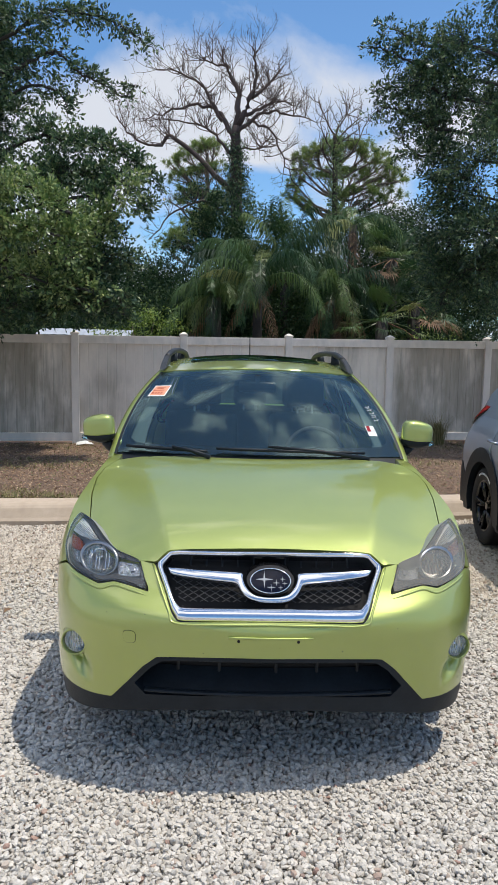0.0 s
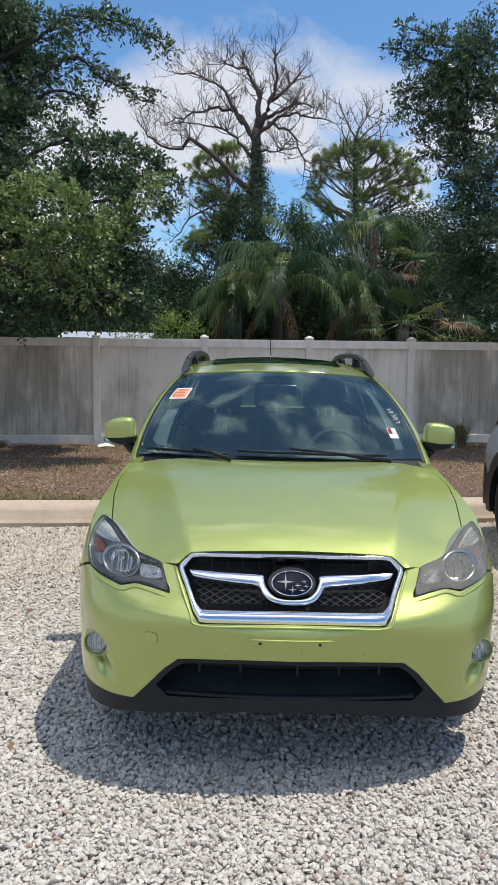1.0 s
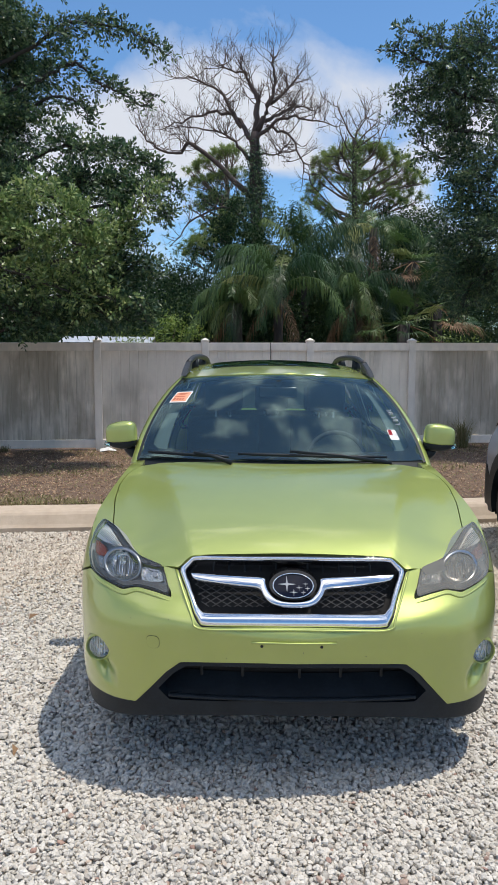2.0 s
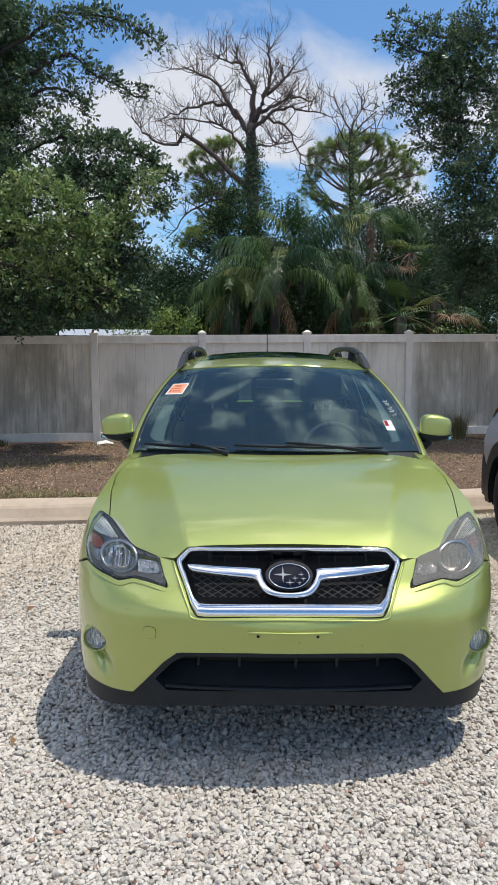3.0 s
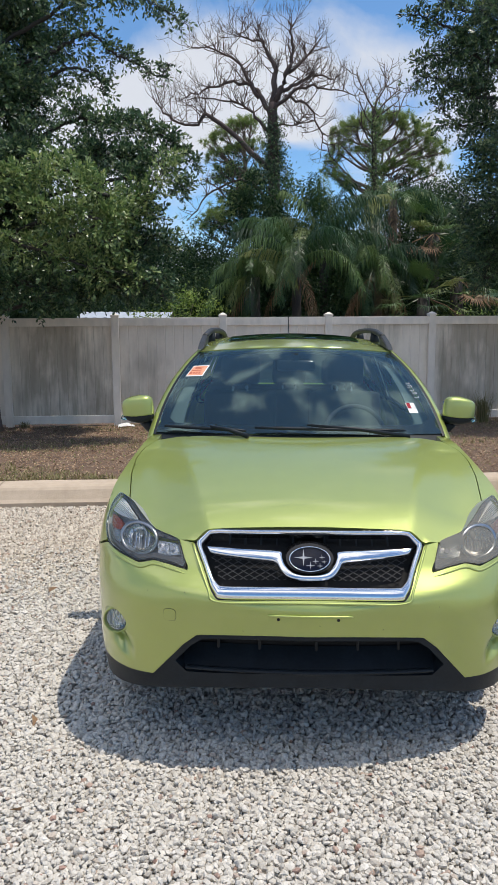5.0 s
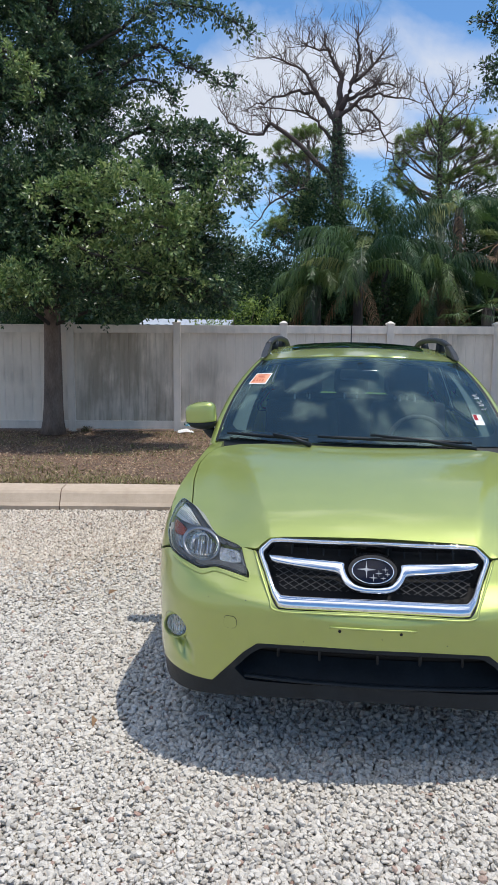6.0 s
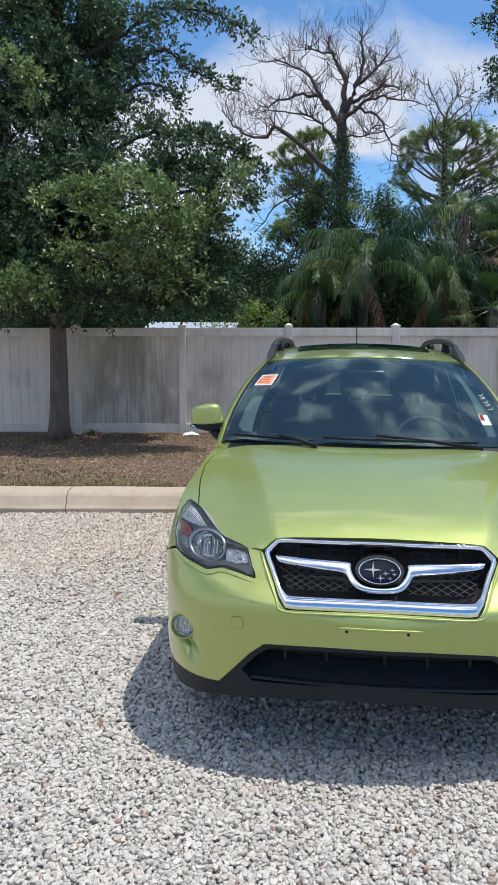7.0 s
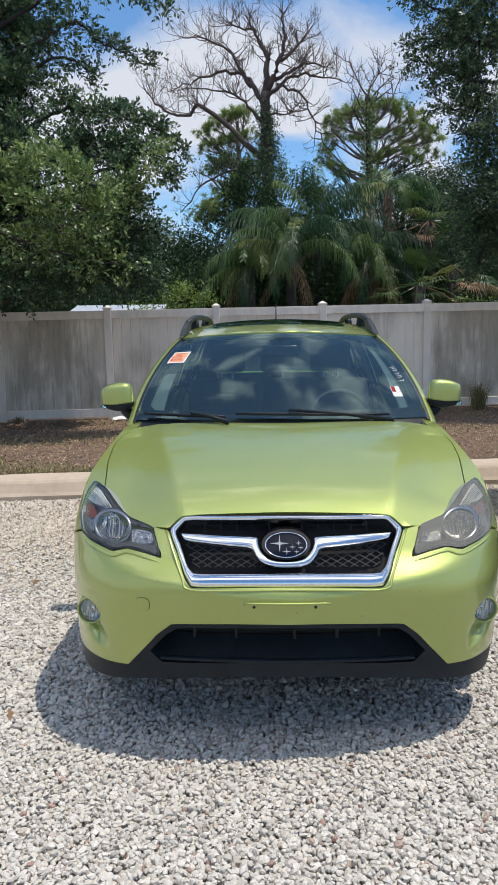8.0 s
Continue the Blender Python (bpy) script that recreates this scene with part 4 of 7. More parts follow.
def crossover(m, coat, label, rim_mat, rim_label, flare=0.445):
    """The whole car."""
    car = thing("car", m, label, "car")
    # --- nose ---
    low_edge = [(0.424, 0.511), (0.480, 0.465), (0.605, 0.321), (0.70, 0.311)]
    seam = [(round_to(0.62, 0.64), 0.64), (round_to(0.545, 0.53), 0.53), (round_to(0.508, 0.43), 0.43), (round_to(0.50, 0.36), 0.36), (round_to(0.505, 0.30), 0.298)]
    head = [(0.447, 0.822), (0.507, 0.830), (0.467, 0.735), (0.535, 0.747), (0.605, 0.755), (0.667, 0.740), (0.764, 0.757), (0.827, 0.773)]
    half = [(0, 0.654)] + on_nose([(0.02, 0.654), (0.346, 0.654), (0.376, 0.688), (0.447, 0.822)])[:-1] + on_nose(head) + [(round_to(0.52, 0.72), 0.725)] + seam + on_nose(low_edge[::-1]) + [(0, 0.521)]
    fogs = []
    for s in (-1, 1):
        ring = [(s * (0.774 + 0.060 * math.cos(2 * math.pi * k / 28)), 0.487 + 0.056 * math.sin(2 * math.pi * k / 28)) for k in range(28)]
        fogs.append(on_nose(ring))
    outline = rounded(both(half), 2, 0.1)
    bumper = part("front_bumper", patch("front_bumper", [outline] + fogs, dished, 0.012, False, 0.025), coat, car, "painted front bumper")
    # tow cover, plate recess lines, screw holes
    for u, z, w, h in ((-across(0.530, 0.582), 0.582, 0.026, 0.025),):
        ring = rounded([(u - w, z - h), (u + w, z - h), (u + w, z + h), (u - w, z + h)], 2, 0.2)
        ring2 = rounded([(u - w * .95, z - h * .94), (u + w * .95, z - h * .94), (u + w * .95, z + h * .94), (u - w * .95, z + h * .94)], 2, 0.2)
        cover = part("tow_cover", patch("tow_cover", [ring2], dished, 0.01, False, 0.004, 0.0025), coat, bumper, "painted tow-eye cover")
        part("cover_gap", patch("cover_gap", [ring, ring2[::-1]], dished, 0.01, False, 0.0, 0.0006), "cladding", cover)
    v, f = tube([Vector(dished(across(x, 0.602), 0.602)) + Vector((0, -0.003, 0)) for x in np.linspace(-0.158, 0.158, 13)], [0.0045] * 13, 8)
    part("plate_ledge", raw("plate_ledge", v, f), coat, bumper, "narrow ledge above the plate place", True)
    for x in (-0.119, 0.103):
        part("screw_hole", patch("screw_hole", [on_nose([(x + 0.006 * math.cos(k), 0.588 + 0.006 * math.sin(k)) for k in np.arange(0, 6.28, 0.45)])], dished, 0.01, False, 0.0, 0.0012), "dark", bumper, "empty screw hole")
    for x, z, q in ((-0.330, 0.700, 0.0019), (-0.47, 0.672, 0.0016), (0.035, 0.565, 0.0016), (0.27, 0.548, 0.0018), (-0.62, 0.66, 0.0014), (0.48, 0.63, 0.0013), (-0.25, 0.535, 0.0014)):
        part("stone_chip", patch("stone_chip", [on_nose([(x + q * math.cos(k) * (1 + 0.3 * math.sin(3 * k)), z + q * 1.3 * math.sin(k)) for k in np.arange(0, 6.28, 0.7)])], dished, 0.01, False, 0.0, 0.001), "railgrey", bumper, "tiny dark stone chip in the paint")
    for s, loop in zip((-1, 1), fogs):
        fog_lamp(bumper, s, loop, coat)
    # lower trim and intake
    lip = [(round_to(0.50, 0.22), 0.195)] + on_nose([(0.80, 0.215), (0.60, 0.260), (0.45, 0.286), (0.2, 0.302)]) + [(0, 0.306)]
    trim_half = [(0, 0.519)] + on_nose([(x, z - 0.002) for x, z in low_edge]) + [(round_to(0.505, 0.30), 0.296)] + lip
    hole_half = [(0, 0.503)] + on_nose([(0.402, 0.495), (0.450, 0.462), (0.514, 0.391), (0.470, 0.350), (0.2, 0.360)]) + [(0, 0.363)]
    trim = part("lower_trim", patch("lower_trim", [rounded(both(trim_half), 1, 0.08), rounded(both(hole_half), 2, 0.08)[::-1]], fascia, 0.025, False, 0.12, -0.003), "cladding", car, "black plastic lower bumper trim")
    # black sheet closes the intake in place of its shaded depth
    part("intake", patch("intake", [rounded(both(hole_half), 1, 0.08)], fascia, 0.04, False, 0.0, -0.118), "dark", trim, "near-black sheet standing for the shade in the lower air intake")
    for x in (-0.35, -0.19, 0.03, 0.19, 0.35):
        zt = 0.500 if abs(x) < 0.38 else 0.46
        v, f = tube([Vector(fascia(across(x, z), z)) + Vector((0, 0.100, 0)) for z in (0.415, zt)], [0.006, 0.006], 4, 0.6)
        part("intake_bar", raw("intake_bar", v, f), "railgrey", trim)
    v, f = tube([Vector(fascia(across(x, 0.462), 0.462)) + Vector((0, 0.098, 0)) for x in np.linspace(-0.45, 0.45, 15)], [0.005] * 15, 4)
    part("intake_bar", raw("intake_bar", v, f), "railgrey", trim)
    # sloping tray below the bars
    v, f = [], []
    for k in range(25):
        x = -0.485 + 0.97 * k / 24
        for dy, z in ((0.006, 0.356), (0.04, 0.372), (0.085, 0.405), (0.112, 0.432)):
            v.append(Vector(fascia(across(x, z), z)) + Vector((0, dy, 0)))
    f = [(4 * k + j, 4 * k + 4 + j, 4 * k + 5 + j, 4 * k + j + 1) for k in range(24) for j in range(3)]
    bm = bmesh.new()
    bm.from_mesh(raw("intake_tray", v, f))
    part("intake_tray", bm, "cladding", trim, "smooth black sloping tray of the intake", True)
    v, f = tube([Vector(fascia(across(x, 0.36), 0.364)) + Vector((0, 0.012, 0.004)) for x in np.linspace(-0.47, 0.47, 21)], [0.007] * 21, 8, 2.2)
    part("intake_lip", raw("intake_lip", v, f), "cladding", trim, "smooth black lip under the intake", True)
    grille(car, coat)
    headlamp(car, -1, "lens", coat)
    headlamp(car, 1, "haze", coat)
    # --- bonnet and wings ---
    side_gap = [(0.762, 0.56), (0.776, 0.66), (0.800, 0.83), (0.806, 1.00), (0.785, 1.13), (0.738, 1.225)]
    front_gap = [(0.390, 0.244), (0.446, 0.210), (0.509, 0.236), (0.545, 0.254), (0.622, 0.296), (0.678, 0.370), (0.738, 0.480)]
    hood_half = [(0, 0.252)] + front_gap + side_gap + [(0.5, 1.275), (0, 1.262)]
    part("bonnet", patch("bonnet", [rounded(both(hood_half), 2, 0.1)], bonnet, 0.016, False, 0.02, 0.002), coat, car, "painted bonnet with two raised creases")
    ys = [0.535 + (1.46 - 0.535) * k / 16 for k in range(17)]
    wing_top = [(flank(y, shoulder(y))[0], y) for y in ys]
    inner = [(-x - 0.006, y) for x, y in side_gap]
    loop = wing_top + [(-0.742, 1.42)] + [(-0.735, 1.25)] + inner[::-1][1:] + [(-0.80, 0.525)]
    for k, mesh in enumerate((lambda a: (a, mirrored(a, "wing_top")))(patch("wing_top", [loop], bonnet, 0.025, False, 0.02, 0.0))):
        part("wing_top", mesh, coat, car)
    under = [(0, 0.30), (0.42, 0.27), (0.60, 0.33), (0.72, 0.46), (0.79, 0.62), (0.80, 1.0), (0.74, 1.3), (0, 1.3)]
    # black sheet below the panel gaps, painted as their shade
    part("bonnet_shelf", patch("bonnet_shelf", [both(under)], bonnet, 0.05, False, 0.0, -0.030), "dark", car, "near-black sheet standing for the shade under the bonnet's edge")
    wing = [(0.405, 0.778), (0.50, 0.828), (0.527, 0.900), (0.522, 0.945)] + [(y, shoulder(y)) for y in ys] + [(1.46, 1.07), (1.36, 1.06), (1.34, 0.60), (1.33, 0.28)] + arch(AXLE, 0.40, -10, 133) + [(0.53, 0.725)]
    pair("wing", [wing], flank, coat, car, "painted front wing", step=0.03, flip=True)
    # --- doors, sills, rear quarters ---
    d1 = rounded([(1.345, 0.30), (2.40, 0.30), (2.42, 0.70), (2.42, 1.10), (1.37, 1.075), (1.35, 0.6)], 1, 0.06)
    d2 = rounded([(2.428, 0.30), (3.10, 0.30), (3.14, 0.45), (3.24, 0.64), (3.37, 0.74), (3.40, 1.10), (2.428, 1.10)], 1, 0.06)
    for name, loop, hy in (("front_door", d1, 2.22), ("rear_door", d2, 3.18)):
        for k, dr in enumerate(pair(name, [loop], flank, coat, car, "painted door", step=0.05, flip=True)):
            s = (-1, 1)[k]
            v, f = tube([(s * 0.905, hy, 0.93), (s * 0.935, hy + 0.03, 0.935), (s * 0.935, hy + 0.15, 0.94), (s * 0.90, hy + 0.18, 0.94)], [0.012] * 4, 8)
            part("door_handle", raw("door_handle", v, f), coat, dr, smooth=True)
    quarter = [(3.41, 1.10), (3.385, 0.735)] + arch(AXLE + BASE, 0.40, 103, 0) + [(AXLE + BASE + 0.40, 0.30), (4.20, 0.36), (4.34, 0.55), (4.37, 0.80), (4.26, 1.02), (4.22, 1.10)]
    pair("rear_quarter", [quarter], flank, coat, car, "painted rear quarter", step=0.04, flip=True)
    sill = [(1.30, 0.21), (3.14, 0.21), (3.13, 0.31), (1.31, 0.31)]
    pair("sill_trim", [sill], flank, "cladding", car, "black sill trim", step=0.06, flip=True, lift=0.008)
    for cy in (AXLE, AXLE + BASE):
        last = 128 if cy == AXLE else 194
        ring = arch(cy, flare, -14, last, 20) + arch(cy, 0.375, last + 2, -18, 20)
        pair("arch_trim", [ring], flank, "cladding", car, "black wheel arch trim", step=0.03, flip=True, lift=0.014, flange=0.05)
        for s in (-1, 1):
            v, f = [], []
            for k in range(17):
                a = radians(-20 + 220 * k / 16)
                for x in (0.52, 0.87):
                    v.append((s * x, cy + 0.41 * math.cos(a), 0.35 + 0.41 * math.sin(a)))
            f = [(2 * k, 2 * k + 1, 2 * k + 3, 2 * k + 2) for k in range(16)]
            part("arch_liner", raw("arch_liner", v, f), "dark", car)
        for s in (-1, 1):
            w = wheel(car, s, cy, rim_mat, rim_label)
            if flare > 0.45:
                # raised white lettering on the sidewall, as plain bars
                for k in range(9):
                    t0 = radians(62 + 7.5 * k)
                    v = [(s * 0.1135, r * math.cos(t0 + d), r * math.sin(t0 + d)) for r, d in ((0.272, 0), (0.272, 0.09), (0.290, 0.09), (0.290, 0))]
                    v += [(p[0] - s * 0.004, p[1], p[2]) for p in v]
                    part("sidewall_mark", raw("sidewall_mark", v, [(0, 1, 2, 3), (0, 1, 5, 4), (1, 2, 6, 5), (2, 3, 7, 6), (3, 0, 4, 7)]), "chalk", w)
    # --- cabin ---
    ws = part("windscreen", patch("windscreen", [[(-1, 0), (1, 0), (1, 1), (-1, 1)]], screen, 0.06, False, 0.005, 0.0), "screen_glass", car, "tinted windscreen")
    ws.visible_shadow = False
    band = [(-0.995, 0.005), (0.995, 0.005), (0.995, 0.995), (-0.995, 0.995)]
    clear = rounded([(-0.93, 0.10), (0, 0.075), (0.93, 0.10), (0.935, 0.95), (0, 0.965), (-0.935, 0.95)], 2, 0.06)
    part("screen_band", patch("screen_band", [band, clear[::-1]], screen, 0.05, False, 0.0, -0.006), "black", ws, "black printed border of the windscreen")
    for s in (-1, 1):
        part("pillar_trim", patch("pillar_trim", [rounded([(s * 0.835, 0.04), (s * 0.97, 0.04), (s * 0.97, 0.95), (s * 0.885, 0.95)], 1, 0.05)], screen, 0.05, False, 0.0, -0.050), "pillar_grey", car, "pale grey inner pillar trim")
        def pillar(a, v, s=s):
            p, q = Vector(screen(s, v)), Vector(screen(s, v)) + Vector((s * (0.048 - 0.008 * v), 0.09, -0.024))
            w = p.lerp(q, a)
            return w + Vector((s * 0.012, -0.012, 0.010)) * 4 * a * (1 - a)
        part("windscreen_pillar", patch("windscreen_pillar", [[(0.10, -0.05), (1, -0.05), (1, 1.03), (0.10, 1.03)]], pillar, 0.08, s < 0, 0.02, 0.002), coat, car, "painted windscreen pillar")
        part("pillar_seal", patch("pillar_seal", [[(-0.06, -0.02), (0.10, -0.02), (0.10, 1.0), (-0.06, 1.0)]], pillar, 0.08, s < 0, 0.0, 0.001), "cladding", car)
    wside = [[(1.54, 1.105), (2.38, 1.105), (2.40, 1.47), (2.12, 1.465)], [(2.46, 1.105), (3.30, 1.115), (3.16, 1.475), (2.46, 1.475)]]
    for loop in wside:
        for o in pair("side_window", [rounded(loop, 2, 0.06)], window_side, "glass", car, "tinted side window", step=0.06, flip=True, flange=0.004):
            o.visible_shadow = False
    frame_out = [(1.45, 1.085), (3.40, 1.09), (3.26, 1.515), (2.15, 1.50)]
    pair("window_frame", [frame_out] + [rounded(l, 2, 0.06)[::-1] for l in wside], window_side, "black", car, "black window surround", step=0.05, flip=True, lift=-0.003)
    pair("rear_pillar", [[(3.405, 1.092), (4.22, 1.10), (4.16, 1.21), (3.86, 1.50), (3.265, 1.525)]], window_side, coat, car, "painted rear pillar", step=0.05, flip=True)
    rh = [(0, 1.99)] + [(x, 1.992 + 0.105 * (x / 0.59) ** 2) for x in (0.15, 0.3, 0.45, 0.59)] + [(0.615, 2.13), (0.615, 3.0), (0.585, 3.6), (0.565, 3.90), (0.3, 3.945), (0, 3.955)]
    shell = part("roof_panel", patch("roof_panel", [both(rh)], roof, 0.06, False, 0.03, 0.004), coat, car, "painted roof")
    part("headliner", patch("headliner", [both(rh)], roof, 0.1, True, 0.0, 0.035), "lining", shell, "grey roof lining")
    sr = rounded([(-0.43, 2.39), (0, 2.365), (0.43, 2.39), (0.43, 2.86), (-0.43, 2.86)], 2, 0.06)
    part("sunroof", patch("sunroof", [sr], roof, 0.05, False, 0.006, 0.010), "dark_glass", shell, "dark glass sunroof")
    hg = part("tailgate", patch("tailgate", [both([(0, -0.02), (1.06, -0.02), (1.06, 1.0), (0, 1.0)]), rounded(both([(0, 0.10), (0.86, 0.10), (0.84, 0.90), (0, 0.92)]), 2, 0.05)[::-1]], hatch, 0.06, True, 0.03), coat, car, "painted tailgate")
    part("tailgate_lining", patch("tailgate_lining", [both([(0, -0.02), (1.06, -0.02), (1.06, 1.0), (0, 1.0)]), rounded(both([(0, 0.17), (0.82, 0.17), (0.80, 0.84), (0, 0.86)]), 2, 0.05)[::-1]], hatch, 0.06, False, 0.0, 0.036), "dash", hg, "dark inner lining")
    part("rear_window", patch("rear_window", [rounded(both([(0, 0.09), (0.87, 0.09), (0.85, 0.91), (0, 0.93)]), 2, 0.05)], hatch, 0.08, True, 0.004, -0.004), "glass", hg, "rear window").visible_shadow = False
    v, f = tube([(-0.50, 3.93, 1.55), (0, 4.02, 1.555), (0.50, 3.93, 1.55)], [0.02, 0.03, 0.02], 8, 2.6)
    part("rear_spoiler", raw("rear_spoiler", v, f), coat, hg, smooth=True)
    zb = 0.46
    part("tailgate_skin", patch("tailgate_skin", [both([(0, 0.62), (round_end(0.62), 0.62), (round_end(1.10), 1.10), (0, 1.10)])], tailend, 0.06, True, 0.02), coat, hg, "painted tail panel")
    part("rear_bumper", patch("rear_bumper", [both([(0, 0.26), (1.10, 0.26), (1.14, 0.61), (0, 0.61)])], tailend, 0.06, True, 0.03, 0.004), "cladding", car, "black rear bumper")
    pair("quarter_trim", [rounded([(3.96, 0.27), (4.30, 0.27), (4.36, 0.60), (4.12, 0.66), (3.99, 0.50)], 2, 0.06)], flank, "cladding", car, "black lower rear cladding", step=0.04, flip=True, lift=0.004, flange=0.02)
    tlo = [(3.825, 1.205), (4.04, 1.080), (4.165, 0.985), (4.245, 0.985), (4.235, 1.145), (4.11, 1.228)]
    pair("lamp_surround", [rounded(tlo, 2, 0.1)], flank, "black", car, "black surround of the tail lamp", step=0.02, flip=True, lift=0.014, flange=0.04)
    tl = [(3.86, 1.190), (4.05, 1.095), (4.17, 1.01), (4.235, 1.01), (4.22, 1.13), (4.10, 1.205)]
    pair("tail_lamp", [rounded(tl, 2, 0.1)], flank, "red", car, "red tail lamp", step=0.02, flip=True, lift=0.022, flange=0.06)
    # rails and aerial
    for s in (-1, 1):
        line = smooth_line([(s * 0.582, 2.36, 1.600), (s * 0.566, 2.62, 1.630), (s * 0.552, 3.1, 1.634), (s * 0.535, 3.5, 1.615), (s * 0.528, 3.72, 1.57)], 5)
        r = [0.016 + 0.003 * min(1, i / 4) for i in range(len(line))]
        v, f = tube(line, r, 10, 1.15)
        rail = part("roof_rail", raw("roof_rail", v, f), "railgrey", car, "dark grey roof rail", True)
        fx = s * 0.590
        side = [(2.075, 1.520), (2.20, 1.566), (2.38, 1.612), (2.45, 1.612), (2.40, 1.585), (2.36, 1.545)]
        v = [(fx - s * 0.03 * (y - 2.1) + d, y, z) for d in (-0.019, 0.019) for y, z in side]
        bm = bmesh.new()
        bm.from_mesh(raw("rail_wedge", v, [tuple(range(6)), tuple(range(6, 12))[::-1]] + [(i, (i + 1) % 6, 6 + (i + 1) % 6, 6 + i) for i in range(6)]))
        bmesh.ops.recalc_face_normals(bm, faces=bm.faces)
        bmesh.ops.bevel(bm, geom=bm.edges[:], offset=0.005, segments=2, affect="EDGES")
        part("rail_wedge", bm, "railgrey", rail, "flat tapering front end of the rail")
        for y in (2.62, 3.45):
            v, f = tube([(s * 0.566, y, 1.55), (s * 0.562, y + 0.02, 1.625)], [0.035, 0.022], 8, 0.5)
            part("rail_foot", raw("rail_foot", v, f), "cladding", rail, smooth=True)
    v, f = tube([(0, 3.80, 1.56), (0, 3.84, 1.60), (0, 3.92, 1.76)], [0.018, 0.005, 0.0035], 6)
    part("aerial", raw("aerial", v, f), "black", shell, "thin roof aerial", True)
    # cowl and wipers
    part("cowl", patch("cowl", [[(-0.995, -0.075), (0.995, -0.075), (0.995, 0.01), (-0.995, 0.01)]], screen, 0.05, False, 0.02, -0.010), "cladding", car, "black cowl panel")
    for a, b, piv in (((-0.93, 0.032), (-0.36, 0.002), (-0.60, 0.010)), ((-0.30, 0.030), (0.72, 0.006), (0.05, 0.030))):
        pts = [Vector(screen(a[0] + (b[0] - a[0]) * k / 8, a[1] + (b[1] - a[1]) * k / 8)) + Vector((0, -0.012, 0.018)) for k in range(9)]
        v, f = tube(pts, [0.006] + [0.0085] * 7 + [0.006], 6)
        wiper = part("wiper", raw("wiper", v, f), "cladding", car, "black windscreen wiper", True)
        p0, p1 = Vector(screen(b[0] + 0.02, -0.05)) + Vector((0, -0.01, 0.02)), Vector(screen(*piv)) + Vector((0, -0.02, 0.035))
        v, f = tube([p0, p0.lerp(p1, 0.5) + Vector((0, 0, 0.008)), p1], [0.013, 0.010, 0.007], 6)
        part("wiper_arm", raw("wiper_arm", v, f), "cladding", wiper, smooth=True)
    # cabin inside
    dash_loop = [(-0.72, 1.36), (0, 1.24), (0.72, 1.36), (0.72, 1.78), (-0.72, 1.78)]
    part("dashboard", patch("dashboard", [rounded(dash_loop, 2, 0.1)], lambda x, y: (x, y, 1.035 + 0.03 * math.cos(4 * (y - 1.5)) - 0.03 * (x / 0.7) ** 2 + (0.035 * math.exp(-((x - 0.36) / 0.16) ** 2 - ((y - 1.68) / 0.12) ** 2))), 0.06, False, 0.35), "dash", car, "dark dashboard")
    v, f = lathe([(0.012 * math.cos(t), 0.178 + 0.014 * math.sin(t)) for t in np.linspace(0, 2 * math.pi, 9)], 32, "y")
    st = raw("steering_wheel", v, f)
    st.transform(pose(0.36, 1.90, 1.02, -24))
    sw = part("steering_wheel", st, "dash", car, "black steering wheel", True)
    hubm = box(-0.07, 0.07, -0.03, 0.02, -0.06, 0.05, 0.02)
    bmesh.ops.transform(hubm, matrix=pose(0.36, 1.90, 1.02, -24), verts=hubm.verts)
    part("wheel_hub", hubm, "dash", sw)
    for d in (-1, 1):
        sp = box(d * 0.06 if d > 0 else -0.175, 0.175 if d > 0 else -0.06, -0.015, 0.01, -0.02, 0.015, 0.006)
        bmesh.ops.transform(sp, matrix=pose(0.36, 1.90, 1.02, -24), verts=sp.verts)
        part("wheel_spoke", sp, "satin", sw)
    for x in (-0.36, 0.36):
        seat(car, x, 1.98, "front_seat")
    for x in (-0.40, 0.0, 0.40):
        seat(car, x, 2.86, "rear_seat", 0.20, 0.56)
    part("cabin_floor", box(-0.78, 0.78, 1.25, 4.15, 0.26, 0.45), "dark", car, "dark cabin floor")
    part("engine_bay", box(-0.60, 0.60, 0.62, 1.25, 0.33, 0.78), "dark", car, "dark underside and engine bay")
    part("firewall", box(-0.78, 0.78, 1.22, 1.30, 0.40, 1.02), "dark", car)
    rm = box(-0.115, 0.115, -0.015, 0.02, -0.032, 0.032, 0.014)
    bmesh.ops.transform(rm, matrix=pose(0.0, 1.93, 1.43, -8), verts=rm.verts)
    part("rear_view_mirror", rm, "black", car, "rear-view mirror", True)
    v, f = tube([(0, 1.92, 1.45), (0, 1.93, 1.50)], [0.012, 0.02], 8)
    part("mirror_mount", raw("mirror_mount", v, f), "black", car)
    door_mirror(car, -1, coat)
    door_mirror(car, 1, coat)
    return car


def dished(u, z):
    """The nose with the hollows of the fog lamps pressed into it."""
    p = fascia(u, z)
    a = abs(u) - across(0.785, 0.487)
    d = (a / 0.10) ** 2 + ((z - 0.470) / 0.085) ** 2
    k = 0.022 * max(0.0, 1 - d) ** 2
    tri = max(0.0, 1 - abs(a + 0.09) / 0.10) * max(0.0, 1 - abs(z - 0.445 - 0.25 * a) / 0.055)
    return (p[0], p[1] + k + 0.072 * tri, p[2])


def round_end(z):
    return 0.76 * math.pi / 2 * 0.80


# ---- ground ----
def kerb_y(x):
    return 4.515 + 0.131 * x


def fence_y(x):
    return 10.525 + 0.105 * x


